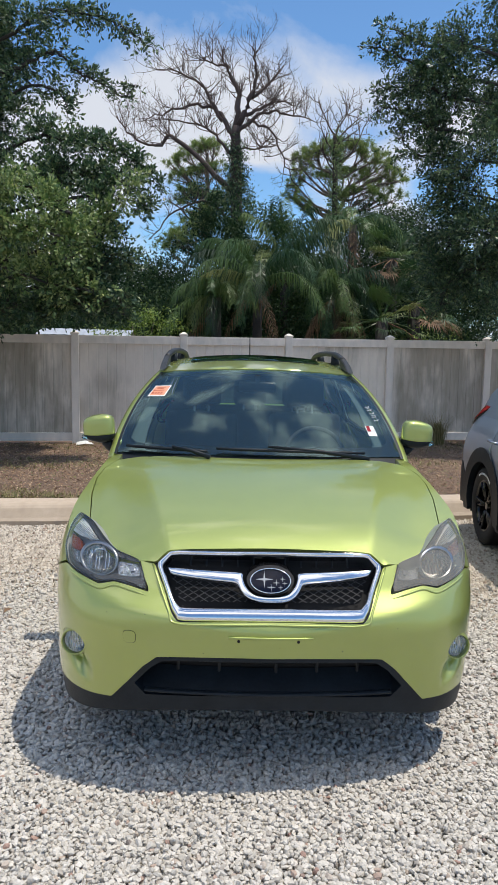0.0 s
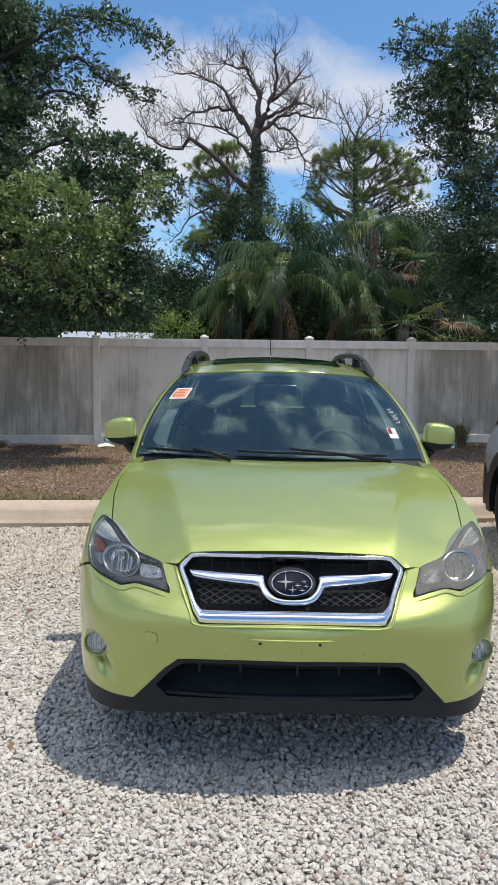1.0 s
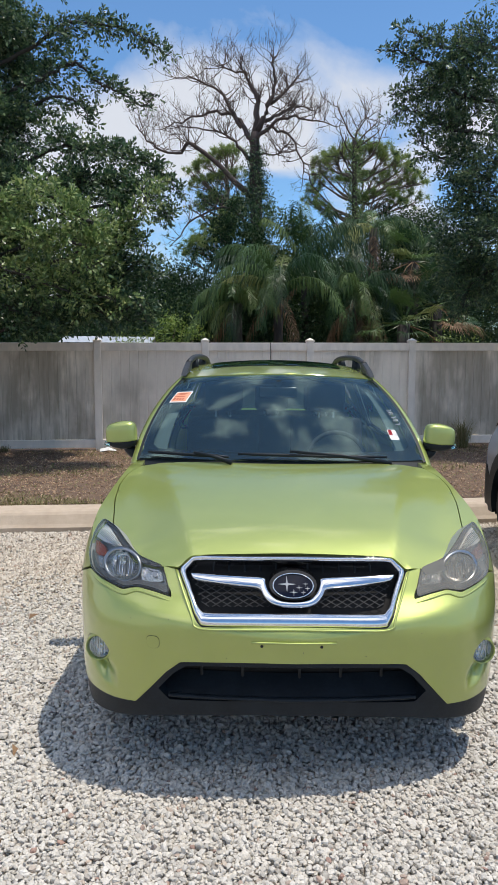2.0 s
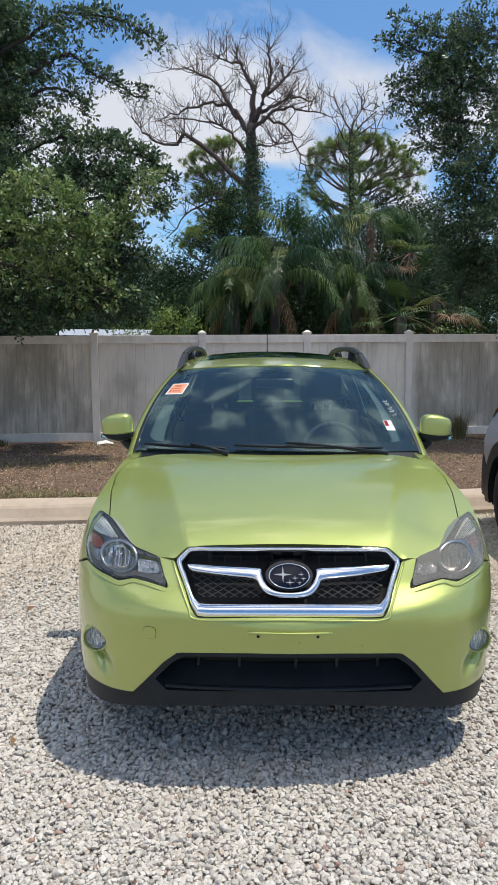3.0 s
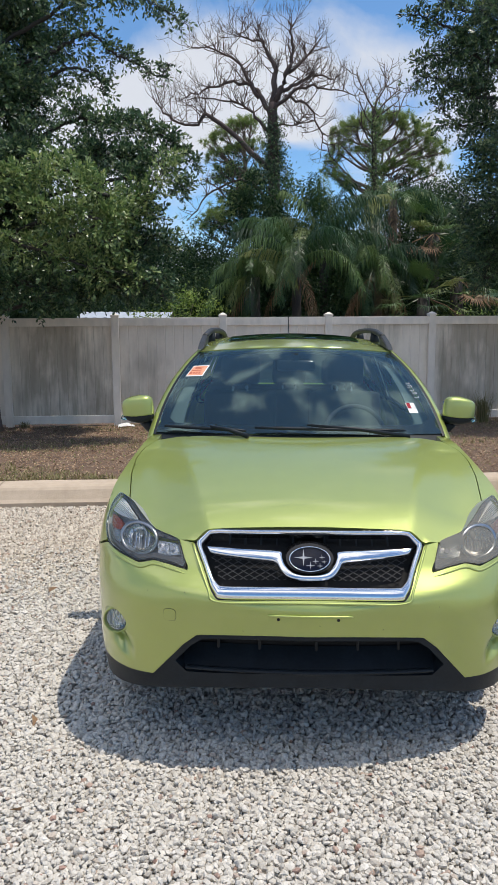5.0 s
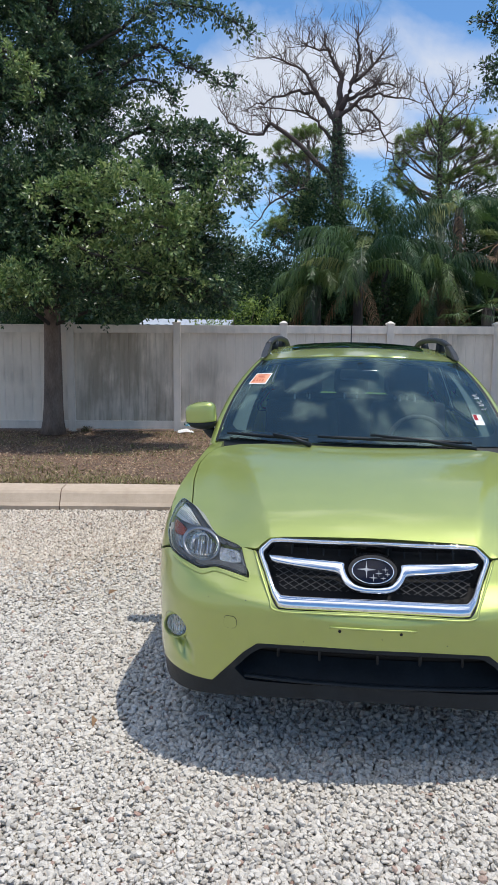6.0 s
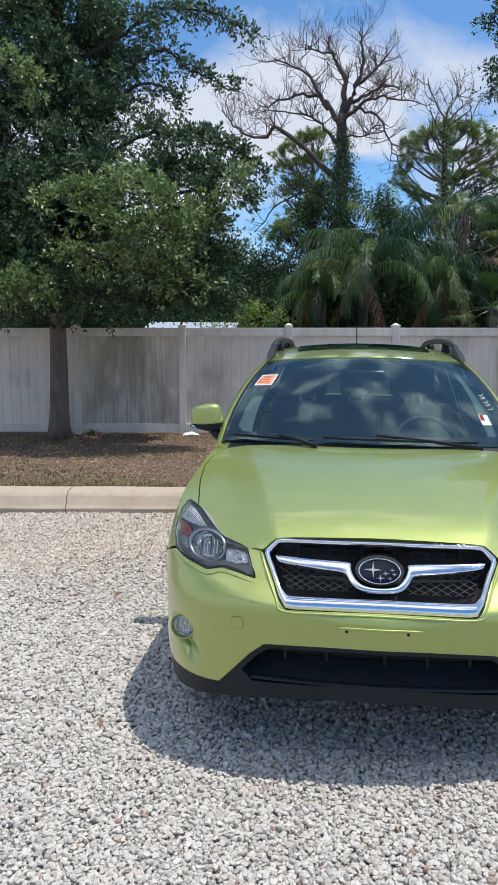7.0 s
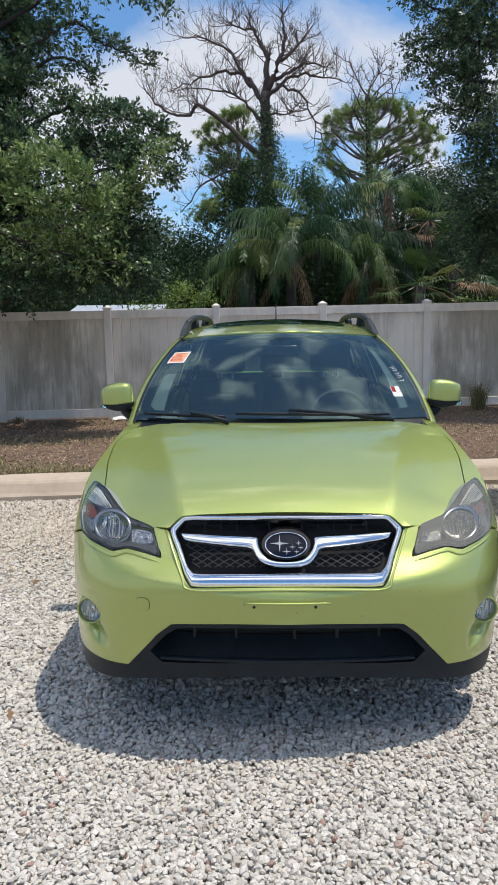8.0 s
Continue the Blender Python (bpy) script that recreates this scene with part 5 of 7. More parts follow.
def bed_z(x, y):
    """Height of the planting bed: level with the kerb, falling gently to the fence."""
    d = max(0.0, y - kerb_y(x) - 0.35)
    f = min(1.0, d / 5.3)
    return 0.145 - 0.15 * f * f * (3 - 2 * f) + 0.009 * x * f


rng = np.random.default_rng(5)
KERB = pose(0, 4.515, 0, 0, 0, math.degrees(math.atan(0.131)))
FENCE = pose(0, 10.525, 0.0, 0, -0.5, math.degrees(math.atan(0.105)))


def gravel_ground():
    n = 48
    xs, ys = np.linspace(-1, 1, n), np.linspace(-1, 1, n)
    gx, gy = np.meshgrid(np.sign(xs) * np.abs(xs) ** 3 * 900, np.sign(ys) * np.abs(ys) ** 3 * 900)
    gz = np.where(gy < 4.9 + 0.131 * np.clip(gx, -30, 30), -0.024, -0.30)
    v = np.stack([gx.ravel(), gy.ravel(), gz.ravel()], 1)
    q = np.array([(j * n + i, j * n + i + 1, (j + 1) * n + i + 1, (j + 1) * n + i) for j in range(n - 1) for i in range(n - 1)])
    return tagged(part("ground", arrays("ground", v, q), "gravel"), "crushed pale limestone gravel lot", "ground", "", "structure")


def ico(sub):
    if sub == 0:
        return np.array([(1, 0, 0), (-1, 0, 0), (0, 1, 0), (0, -1, 0), (0, 0, 1), (0, 0, -1)], float), np.array([(0, 2, 4), (2, 1, 4), (1, 3, 4), (3, 0, 4), (2, 0, 5), (1, 2, 5), (3, 1, 5), (0, 3, 5)])
    bm = bmesh.new()
    bmesh.ops.create_icosphere(bm, subdivisions=sub, radius=1)
    v = np.array([tuple(p.co) for p in bm.verts])
    f = np.array([[p.index for p in face.verts] for face in bm.faces])
    bm.free()
    return v, f


def stones(name, xs, ys, zs, size, sub, seed):
    """Angular crushed stones, each its own island."""
    r = np.random.default_rng(seed)
    bv, bf = ico(sub)
    n = len(xs)
    rough = 1 + (0.22 if sub > 1 else 0.40) * (r.random((n, len(bv), 1)) - 0.5)
    stretch = r.uniform(0.62, 1.38, (n, 1, 3)) * np.array([1, 1, 0.80])
    q = bv[None] * rough
    if sub > 0:
        # broken faces: each stone is cut by a few planes
        for _ in range(8 if sub > 1 else 3):
            w = r.normal(0, 1, (n, 1, 3))
            w /= np.linalg.norm(w, axis=2, keepdims=True)
            over = np.maximum(0, (q * w).sum(2, keepdims=True) - r.uniform(0.45, 0.84, (n, 1, 1)))
            q = q - over * w
        q = q * 1.04
    p = q * stretch * size[:, None, None]
    a, b = r.uniform(0, 6.28, n), r.uniform(-0.5, 0.5, n)
    ca, sa, cb, sb = np.cos(a)[:, None], np.sin(a)[:, None], np.cos(b)[:, None], np.sin(b)[:, None]
    x, y, z = p[..., 0], p[..., 1], p[..., 2]
    y, z = y * cb - z * sb, y * sb + z * cb
    x, y = x * ca - y * sa, x * sa + y * ca
    v = np.stack([x + xs[:, None], y + ys[:, None], z + zs[:, None]], 2).reshape(-1, 3)
    f = (bf[None] + (np.arange(n) * len(bv))[:, None, None]).reshape(-1, 3)
    me = arrays(name, v, f)
    me.shade_flat()
    return me


def gravel(parent):
    """Two layers of stones over all of the lot that lies near."""
    beds = ((-1.40, 0.90, -0.62, 0.22, 0.0146, 1, 3), (-2.1, 1.7, -0.95, -0.62, 0.0160, 1, 2), (-2.1, -1.40, -0.62, 0.22, 0.0160, 1, 2), (0.90, 1.7, -0.62, 0.22, 0.0160, 1, 2), (-3.0, -2.1, -0.62, 0.22, 0.0185, 1, 1),
            (-3.0, 2.3, 0.22, 2.9, 0.0180, 1, 2), (-4.0, 2.6, 1.5, 5.0, 0.0230, 0, 1))
    for k, (x0, x1, y0, y1, gap, sub, deep) in enumerate(beds):
        nx, ny = int((x1 - x0) / gap), int((y1 - y0) / gap)
        gx, gy = np.meshgrid(np.arange(nx), np.arange(ny))
        for layer in range(deep):
            r = np.random.default_rng(10 * k + layer)
            keep = r.random(gx.size) < ((1.0 if deep == 1 else 0.6) if layer == 0 else 0.8 if layer == 1 else 0.42)
            x = x0 + (gx.ravel() + 0.5 * (gy.ravel() % 2) + r.normal(0, 0.28, gx.size)) * gap
            y = y0 + (gy.ravel() + r.normal(0, 0.28, gx.size)) * gap
            keep &= (y < kerb_y(x) - 0.01) & ~((np.abs(x) < 0.66) & (y > 0.95))
            # the dustier stones near the kerb set in gradually
            dusty = np.clip((y - 1.5) / 1.3 + 0.15 * np.sin(3.1 * x + y), 0, 1)
            if y1 > 2.5:
                keep &= (r.random(gx.size) < dusty) if y1 > 4 else (r.random(gx.size) > dusty)
            x, y = x[keep], y[keep]
            roll = 0.007 * np.sin(x * 2.7 + 1.1 * y) * np.cos(y * 3.1 - 0.6 * x)
            size = gap * r.uniform(0.50, 0.88, len(x)) * np.where(r.random(len(x)) < 0.07, 1.35, 1.0)
            z = -0.020 + roll + 0.0075 * layer + r.uniform(-0.003, 0.004, len(x))
            ob = part("gravel", stones("gravel", x, y, z, size, 0 if layer == 0 and deep > 1 else sub, 77 + 10 * k + layer), "stone_tan" if y1 > 4 else "stone", None)
            tagged(ob, "loose pale grey and white crushed stones", "gravel", "", "stuff")
    shapes = []
    for k in range(8):
        r = np.random.default_rng(200 + k)
        me = stones("stone", np.zeros(1), np.zeros(1), np.zeros(1), np.array([0.0105]), 2, 300 + k)
        me.materials.append(M["stone_one"])
        shapes.append(me)
    for k in range(300):
        ob = new("stone", shapes[k % 8])
        ob.parent = parent
        ob.matrix_world = pose(rng.uniform(-1.3, 1.2), rng.uniform(-0.75, -0.05), rng.uniform(-0.004, 0.002), 0, 0, rng.uniform(0, 360)) @ Matrix.Scale(rng.uniform(0.75, 1.35), 4)


def kerb():
    k = thing("kerb", KERB, "pale tan cast concrete kerb with joints", "kerb", "", "structure")
    prof = [(0.0, -0.03), (0.0, 0.022), (0.025, 0.050), (0.075, 0.130), (0.10, 0.152), (0.135, 0.165), (0.33, 0.170), (0.37, 0.165), (0.385, 0.14), (0.385, -0.03)]
    def run(name, prof, x0, x1, n=8):
        v, f = [], []
        m = len(prof)
        for i in range(n + 1):
            x = x0 + (x1 - x0) * i / n
            for j, (y, z) in enumerate(prof):
                w = 0.0025 * math.sin(5.1 * x + j) if z > 0 else 0
                v.append((x, y + w, z + w * 0.6))
        for i in range(n):
            for j in range(m - 1):
                f.append((i * m + j, (i + 1) * m + j, (i + 1) * m + j + 1, i * m + j + 1))
        f += [tuple(range(m)), tuple(range(n * m, n * m + m))[::-1]]
        bm = bmesh.new()
        bm.from_mesh(raw(name, v, f))
        return bm
    step = 3.05
    for i in range(-6, 6):
        x0 = -2.72 + i * step
        part("kerb_block", run("kerb_block", prof, x0 + 0.005, x0 + step - 0.005, 24), "concrete", k)
    part("kerb_core", run("kerb_core", [(y * 0.97 + 0.004, z - 0.006) for y, z in prof], -21, 15.5), "soil", k)


def planting_bed():
    nx, ny = 150, 60
    v, q = [], []
    for j in range(ny + 1):
        for i in range(nx + 1):
            x = -30 + 60 * i / nx
            f = (j / ny) ** 1.3
            y0 = kerb_y(x) + 0.36
            y = y0 + f * 34
            z = bed_z(x, y) if y < fence_y(x) else bed_z(x, fence_y(x)) + 0.02
            z += 0.016 * noise.noise(Vector((x * 2.2, y * 2.2, 0))) + 0.008 * noise.noise(Vector((x * 7, y * 7, 3)))
            v.append((x, y, z))
    for j in range(ny):
        for i in range(nx):
            a = j * (nx + 1) + i
            q.append((a, a + 1, a + nx + 2, a + nx + 1))
    bed = part("planting_bed", arrays("planting_bed", np.array(v), np.array(q)), "soil", None, smooth=True)
    return tagged(bed, "brown mulch bed with dry leaves and thin grass", "planting bed", "", "structure")


def strew(name, n, mat, label, category, size, height, seed, power=1.0, spread=None):
    """Small bent chips, leaves or blades lying on the bed."""
    r = np.random.default_rng(seed)
    x = r.uniform(-8.5, 6.5, n)
    f = r.random(n) ** power
    y0 = 4.515 + 0.131 * x + 0.40
    y1 = 10.525 + 0.105 * x - 0.05
    y = y0 + (y1 - y0) * f
    if spread is not None:
        keep = np.sin(x * 1.7 + 2 * np.sin(y * 1.3)) + np.sin(y * 2.3 + x) > spread
        x, y = x[keep], y[keep]
        n = len(x)
    d = np.clip((y - (4.515 + 0.131 * x) - 0.35) / 5.3, 0, 1)
    z = 0.145 - 0.15 * d * d * (3 - 2 * d) + 0.009 * x * d + 0.006
    L, W = size * r.uniform(0.5, 1.4, n), size * r.uniform(0.10, 0.32, n) * (0.4 if height > 0.5 else 1)
    a = r.uniform(0, 6.28, n)
    tilt = r.uniform(0.0, 1.0, n) * height
    ax, ay = np.cos(a), np.sin(a)
    v = np.zeros((n, 4, 3))
    for k, (l, w, h) in enumerate(((0, 0, 0), (0.5, 1, 0.6), (1, 0, 1.0), (0.5, -1, 0.5))):
        v[:, k, 0] = x + ax * L * l * np.cos(tilt) - ay * W * w
        v[:, k, 1] = y + ay * L * l * np.cos(tilt) + ax * W * w
        v[:, k, 2] = z + L * h * np.sin(tilt) + 0.012 * r.random(n)
    q = np.arange(4 * n).reshape(n, 4)
    return tagged(part(name, arrays(name, v.reshape(-1, 3), q), mat), label, category, "", "stuff")


# ---- fence ----
def fence():
    f = thing("fence", FENCE, "weathered white vinyl privacy fence with green-grey streaks", "fence")
    post = box(-0.063, 0.063, -0.063, 0.063, -0.05, 1.865, 0.006)
    pm = bpy.data.meshes.new("post")
    post.to_mesh(pm)
    cap = box(-0.072, 0.072, -0.072, 0.072, 1.855, 1.885, 0.006)
    top = bmesh.ops.create_cone(cap, cap_ends=True, segments=4, radius1=0.094, radius2=0.018, depth=0.035, matrix=pose(0, 0, 1.9, 0, 0, 45))
    cm = bpy.data.meshes.new("post_cap")
    cap.to_mesh(cm)
    rails = []
    for z0, z1 in ((1.70, 1.838), (0.045, 0.185)):
        b = box(0.060, 1.770, -0.044, 0.024, z0, z1, 0.005)
        me = bpy.data.meshes.new("rail")
        b.to_mesh(me)
        rails.append(me)
    # a board with a grooved edge on each side
    w = (1.83 - 0.126) / 11
    prof = [(0.0, 0.000), (0.005, -0.003), (0.010, -0.007), (w - 0.010, -0.007), (w - 0.005, -0.003), (w, 0.000), (w, 0.012), (0, 0.012)]
    v = [(x, y, z) for z in (0.17, 1.72) for x, y in prof]
    m = len(prof)
    bf = [(i, (i + 1) % m, m + (i + 1) % m, m + i) for i in range(m)] + [tuple(range(m))[::-1], tuple(range(m, 2 * m))]
    pk = raw("board", v, bf)
    for me in (pm, cm, *rails):
        me.materials.append(M["vinyl_clean"])
    pk.materials.append(M["vinyl"])
    for i in range(-8, 9):
        s = -0.955 + 1.83 * i
        p = part("post", pm, "vinyl", f)
        p.location.x = s
        c = part("cap", cm, "vinyl", p)
        if i == 8:
            break
        for me in rails:
            r = part("rail", me, "vinyl", f)
            r.location.x = s
        for k in range(11):
            b = part("board", pk, "vinyl", f)
            b.location.x = s + 0.063 + w * k
    return f


# ---- plants ----
def leaf_mesh(name, centres, spread, count, size, seed, slim=0.42, droop=0.0):
    """Leaves in small sprays round twig ends."""
    r = np.random.default_rng(seed)
    n = len(centres) * count
    c = np.repeat(np.asarray(centres), count, axis=0)
    off = r.normal(0, 1, (n, 3)) * np.asarray(spread)
    d = r.normal(0, 1, (n, 3))
    d[:, 2] -= droop
    d /= np.linalg.norm(d, axis=1, keepdims=True) + 1e-6
    e = 0.75 * r.normal(0, 1, (n, 3)) + np.array([0, -0.25, 0.9])
    s = np.cross(d, e)
    s /= np.linalg.norm(s, axis=1, keepdims=True) + 1e-6
    nn = np.cross(s, d)
    L = (size * r.uniform(0.6, 1.35, n))[:, None]
    p = c + off
    v = np.stack([p + s * L * slim * 0.55, p + d * L + nn * L * 0.05, p + d * L * 0.15 - s * L * slim * 0.45], 1).reshape(-1, 3)
    return arrays(name, v, np.arange(3 * n).reshape(n, 3))


def blob_points(blobs, density, seed):
    """Twig ends scattered in lobes (x, y, z, radius, fullness), in clumps of uneven size."""
    r = np.random.default_rng(seed)
    out = []
    for x, y, z, rad, full in blobs:
        n = int(density * rad ** 2 * full)
        k = max(5, int(14 * rad * rad * full + 4))
        u = r.normal(0, 1, (k, 3))
        u /= np.linalg.norm(u, axis=1, keepdims=True)
        c = u * rad * (0.25 + 0.78 * r.random((k, 1)) ** 0.6)
        pick = r.integers(0, k, n)
        size = r.uniform(0.10, 0.24, (k, 1))
        w = r.normal(0, 1, (n, 3)) * size[pick] * np.array([1.15, 1.0, 0.55])
        out.append(np.array([x, y, z]) + (c[pick] + w) * np.array([1.0, 0.95, 0.85]))
    return np.concatenate(out)


def bough(pts, y, r0, r1, full=0.9, y1=None):
    """Lobes strung along a bough that runs through the places (x, z), thinning towards its tip."""
    line = smooth_line([(x, 0, z) for x, z in pts], 6)
    run = [0.0]
    for a, b in zip(line, line[1:]):
        run.append(run[-1] + (b - a).length)
    out, d = [], 0.0
    while d <= run[-1] + 1e-6:
        f = d / run[-1]
        rad = r0 + (r1 - r0) * f
        out.append((float(np.interp(d, run, [p.x for p in line])), y + ((y1 if y1 is not None else y) - y) * f, float(np.interp(d, run, [p.z for p in line])), rad, full))
        d += rad * 0.75
    return out


def heart(n, x, y, z, rad, seed, full=0.8, taper=0.0):
    """Lobes that fill the middle of a crown between the limits x, y and z; taper draws the upper ones back."""
    r = random.Random(seed)
    out = []
    for _ in range(n):
        h = r.random()
        out.append((r.uniform(*x), r.uniform(y[0] + taper * h, y[1]), z[0] + (z[1] - z[0]) * h, r.uniform(*rad), full))
    return out


def twig_field(lobes, density, seed, axis):
    """Twigs in lobes: where each starts, which way it reaches and how far."""
    r = np.random.default_rng(seed)
    starts, ways, lengths = [], [], []
    for x, y, z, rad, full in lobes:
        n = max(4, int(density * rad * rad * full))
        # leaders: the twigs gather round a few of them, so that the lobe is ragged
        k = r.integers(5, 10)
        lead = r.normal(0, 1, (k, 3))
        lead /= np.linalg.norm(lead, axis=1, keepdims=True)
        reach = r.uniform(0.55, 1.35, (k, 1))
        pick = r.integers(0, k, n)
        u = lead[pick] + r.normal(0, 0.34, (n, 3))
        u /= np.linalg.norm(u, axis=1, keepdims=True)
        p = u * rad * (0.10 + 0.65 * r.random((n, 1))) * reach[pick]
        out = np.array([x, y, 0.0]) - np.array([axis[0], axis[1], 0.0])
        out = out / (np.linalg.norm(out) + 1e-6)
        w = u * 0.75 + out * 0.35 + r.normal(0, 0.42, (n, 3)) + np.array([0, 0, 0.08])
        starts.append(np.array([x, y, z]) + p * np.array([1, 1, 0.85]))
        ways.append(w / np.linalg.norm(w, axis=1, keepdims=True))
        lengths.append(np.clip(rad * r.uniform(0.45, 1.05, n), 0.12, 0.42))
    return np.concatenate(starts), np.concatenate(ways), np.concatenate(lengths)


def leafy(name, field, seed, leaf, step=0.031, slim=0.42):
    """Leaves in twos and threes along the twigs, closer together towards the tips."""
    r = np.random.default_rng(seed)
    p0, way, length = field
    count = np.maximum(5, (length / step).astype(int)) * 2
    i = np.repeat(np.arange(len(p0)), count)
    n = len(i)
    t = r.random((n, 1)) ** 0.75
    d0, L0 = way[i], length[i][:, None]
    hang = np.array([0, 0, -0.10])
    c = p0[i] + d0 * L0 * t + hang * t * t * L0 * 2
    rad = r.normal(0, 1, (n, 3))
    rad -= (rad * d0).sum(1, keepdims=True) * d0
    rad /= np.linalg.norm(rad, axis=1, keepdims=True) + 1e-6
    d = d0 * (0.35 + 0.6 * t) + rad * 0.8 + r.normal(0, 0.15, (n, 3))
    d /= np.linalg.norm(d, axis=1, keepdims=True)
    e = 1.0 * r.normal(0, 1, (n, 3)) + np.array([0, -0.55, 0.6])
    w = np.cross(d, e)
    w /= np.linalg.norm(w, axis=1, keepdims=True) + 1e-6
    up = np.cross(w, d)
    L = leaf * r.uniform(0.55, 1.3, (n, 1))
    p = c + rad * 0.008
    v = np.stack([p, p + d * L * 0.60 + w * L * slim * 0.5 + up * L * 0.06, p + d * L, p + d * L * 0.55 - w * L * slim * 0.5 + up * L * 0.06], 1).reshape(-1, 3)
    return arrays(name, v, np.arange(4 * n).reshape(n, 4))


def twig_mesh(name, field, every=3, thick=0.0028):
    """Thin three-sided twigs under the leaves."""
    p0, way, length = (a[::every] for a in field)
    n = len(p0)
    a = np.cross(way, np.array([0.3, 0.2, 0.93]))
    a /= np.linalg.norm(a, axis=1, keepdims=True) + 1e-6
    b = np.cross(way, a)
    rows = []
    for f, k in ((-0.3, 1.6), (0.9, 0.6)):
        c = p0 + way * (length * f)[:, None]
        rows += [c + (a * math.cos(q) + b * math.sin(q)) * thick * k for q in (0, 2.094, 4.189)]
    v = np.stack(rows, 1).reshape(-1, 3)
    o = (np.arange(n) * 6)[:, None]
    q = np.concatenate([o + np.array([j, (j + 1) % 3, 3 + (j + 1) % 3, 3 + j]) for j in range(3)])
    return arrays(name, v, q)


def limb_mesh(name, lines):
    verts, faces = [], []
    for pts, r0, r1, sides in lines:
        v, f = tube(pts, [r0 + (r1 - r0) * (i / (len(pts) - 1)) ** 0.8 for i in range(len(pts))], sides)
        o = len(verts)
        verts += v
        faces += [tuple(o + q for q in ff) for ff in f]
    me = raw(name, verts, faces)
    me.polygons.foreach_set("use_smooth", [True] * len(me.polygons))
    return me


def oak(base, trunk_pts, r0, boughs, core, density, leaf, mat, label, seed, extra=()):
    """A tree with a flared trunk, one limb to each bough, twigs, and a crown of single leaves. extra: boughs with
    leaves coloured as sunlit.
    """
    t = thing("oak_tree", pose(*base), label, "tree")
    r = random.Random(seed)
    B = Vector(base)
    tp = smooth_line([Vector(p) - B for p in trunk_pts], 5)
    rad = [r0 * (1.0 - 0.5 * i / (len(tp) - 1)) * (1 + 0.32 * math.exp(-i * 0.9)) for i in range(len(tp))]
    fork = next(i for i, p in enumerate(tp) if p.z > 2.3)
    v, f = tube(tp[:fork + 1], rad[:fork + 1], 14)
    part("trunk", raw("trunk", v, f), "bark", t, smooth=True)
    # above the fork the bark's colour is darkened to stand for crown shade
    v, f = tube([p + Vector((r.gauss(0, 0.03), r.gauss(0, 0.03), 0)) * (i > 0) for i, p in enumerate(tp[fork:])], [q * 0.97 for q in rad[fork:]], 9)
    part("leader", raw("leader", v, f), "shade_bark", t, "stem running up through the crown, bark darkened for shade", True)
    for run in list(boughs) + [b for b, _, _ in extra] + [[c] for c in core[::3]]:
        pts = [Vector(q[:3]) - B for q in run]
        s = min(tp[len(tp) // 3:], key=lambda p: abs(p.z - (pts[0].z - 0.5)))
        mid = s.lerp(pts[0], 0.5) + Vector((r.uniform(-.15, .15), r.uniform(-.15, .15), 0.05))
        line = smooth_line([s, mid] + pts, 4)
        line = [p + Vector((r.gauss(0, 0.012), r.gauss(0, 0.012), r.gauss(0, 0.012))) for p in line]
        lines = [(line, r0 * (0.20 if len(run) > 1 else 0.09), 0.006, 6)]
        for q in run:
            for _ in range(3):
                d = Vector((r.gauss(0, 1), r.gauss(0, 1), r.gauss(0.1, 0.8))).normalized() * q[3] * r.uniform(0.6, 0.95)
                st = Vector(q[:3]) - B
                lines.append((smooth_line([st, st + d * 0.5 + Vector((0, 0, 0.03)), st + d], 2), 0.008, 0.003, 3))
        part("limb", limb_mesh("limb", lines), "shade_bark", t)
    lobes = [q for run in boughs for q in run] + list(core)
    field = twig_field(lobes, density, seed, base)
    field = (field[0] - np.array(base), field[1], field[2])
    part("crown", leafy("crown", field, seed + 1, leaf), mat, t)
    part("twig_work", twig_mesh("twig_work", field), "shade_bark", t, "fine twig work, darkened for the crown's shade")["kind"] = "stuff"
    for k, (run, kind, note) in enumerate(extra):
        f2 = twig_field(run, density * 1.15, seed + 20 + k, base)
        f2 = (f2[0] - np.array(base), f2[1], f2[2])
        part("new_growth", leafy("new_growth", f2, seed + 40 + k, leaf), kind, t, note)
    return t


def broadleaf(name, base, trunk_pts, r0, blobs, density, count, leaf, mat, label, category, seed, spread=0.085):
    """Shrubs and thickets: a stem where there is one, and leaves in clumps."""
    t = thing(name, pose(*base), label, category)
    B = Vector(base)
    if trunk_pts:
        tp = [Vector(p) - B for p in trunk_pts]
        part("stem", limb_mesh("stem", [(smooth_line(tp, 5), r0, r0 * 0.6, 8)] + [(smooth_line([tp[-1], tp[-1].lerp(Vector(b[:3]) - B, 0.5), Vector(b[:3]) - B], 3), r0 * 0.4, 0.006, 5) for b in blobs]), "bark", t)
    pts = blob_points(blobs, density, seed) - np.array(base)
    part("crown", leaf_mesh("crown", pts, (spread, spread, spread * 0.8), count, leaf, seed + 1), mat, t)
    return t


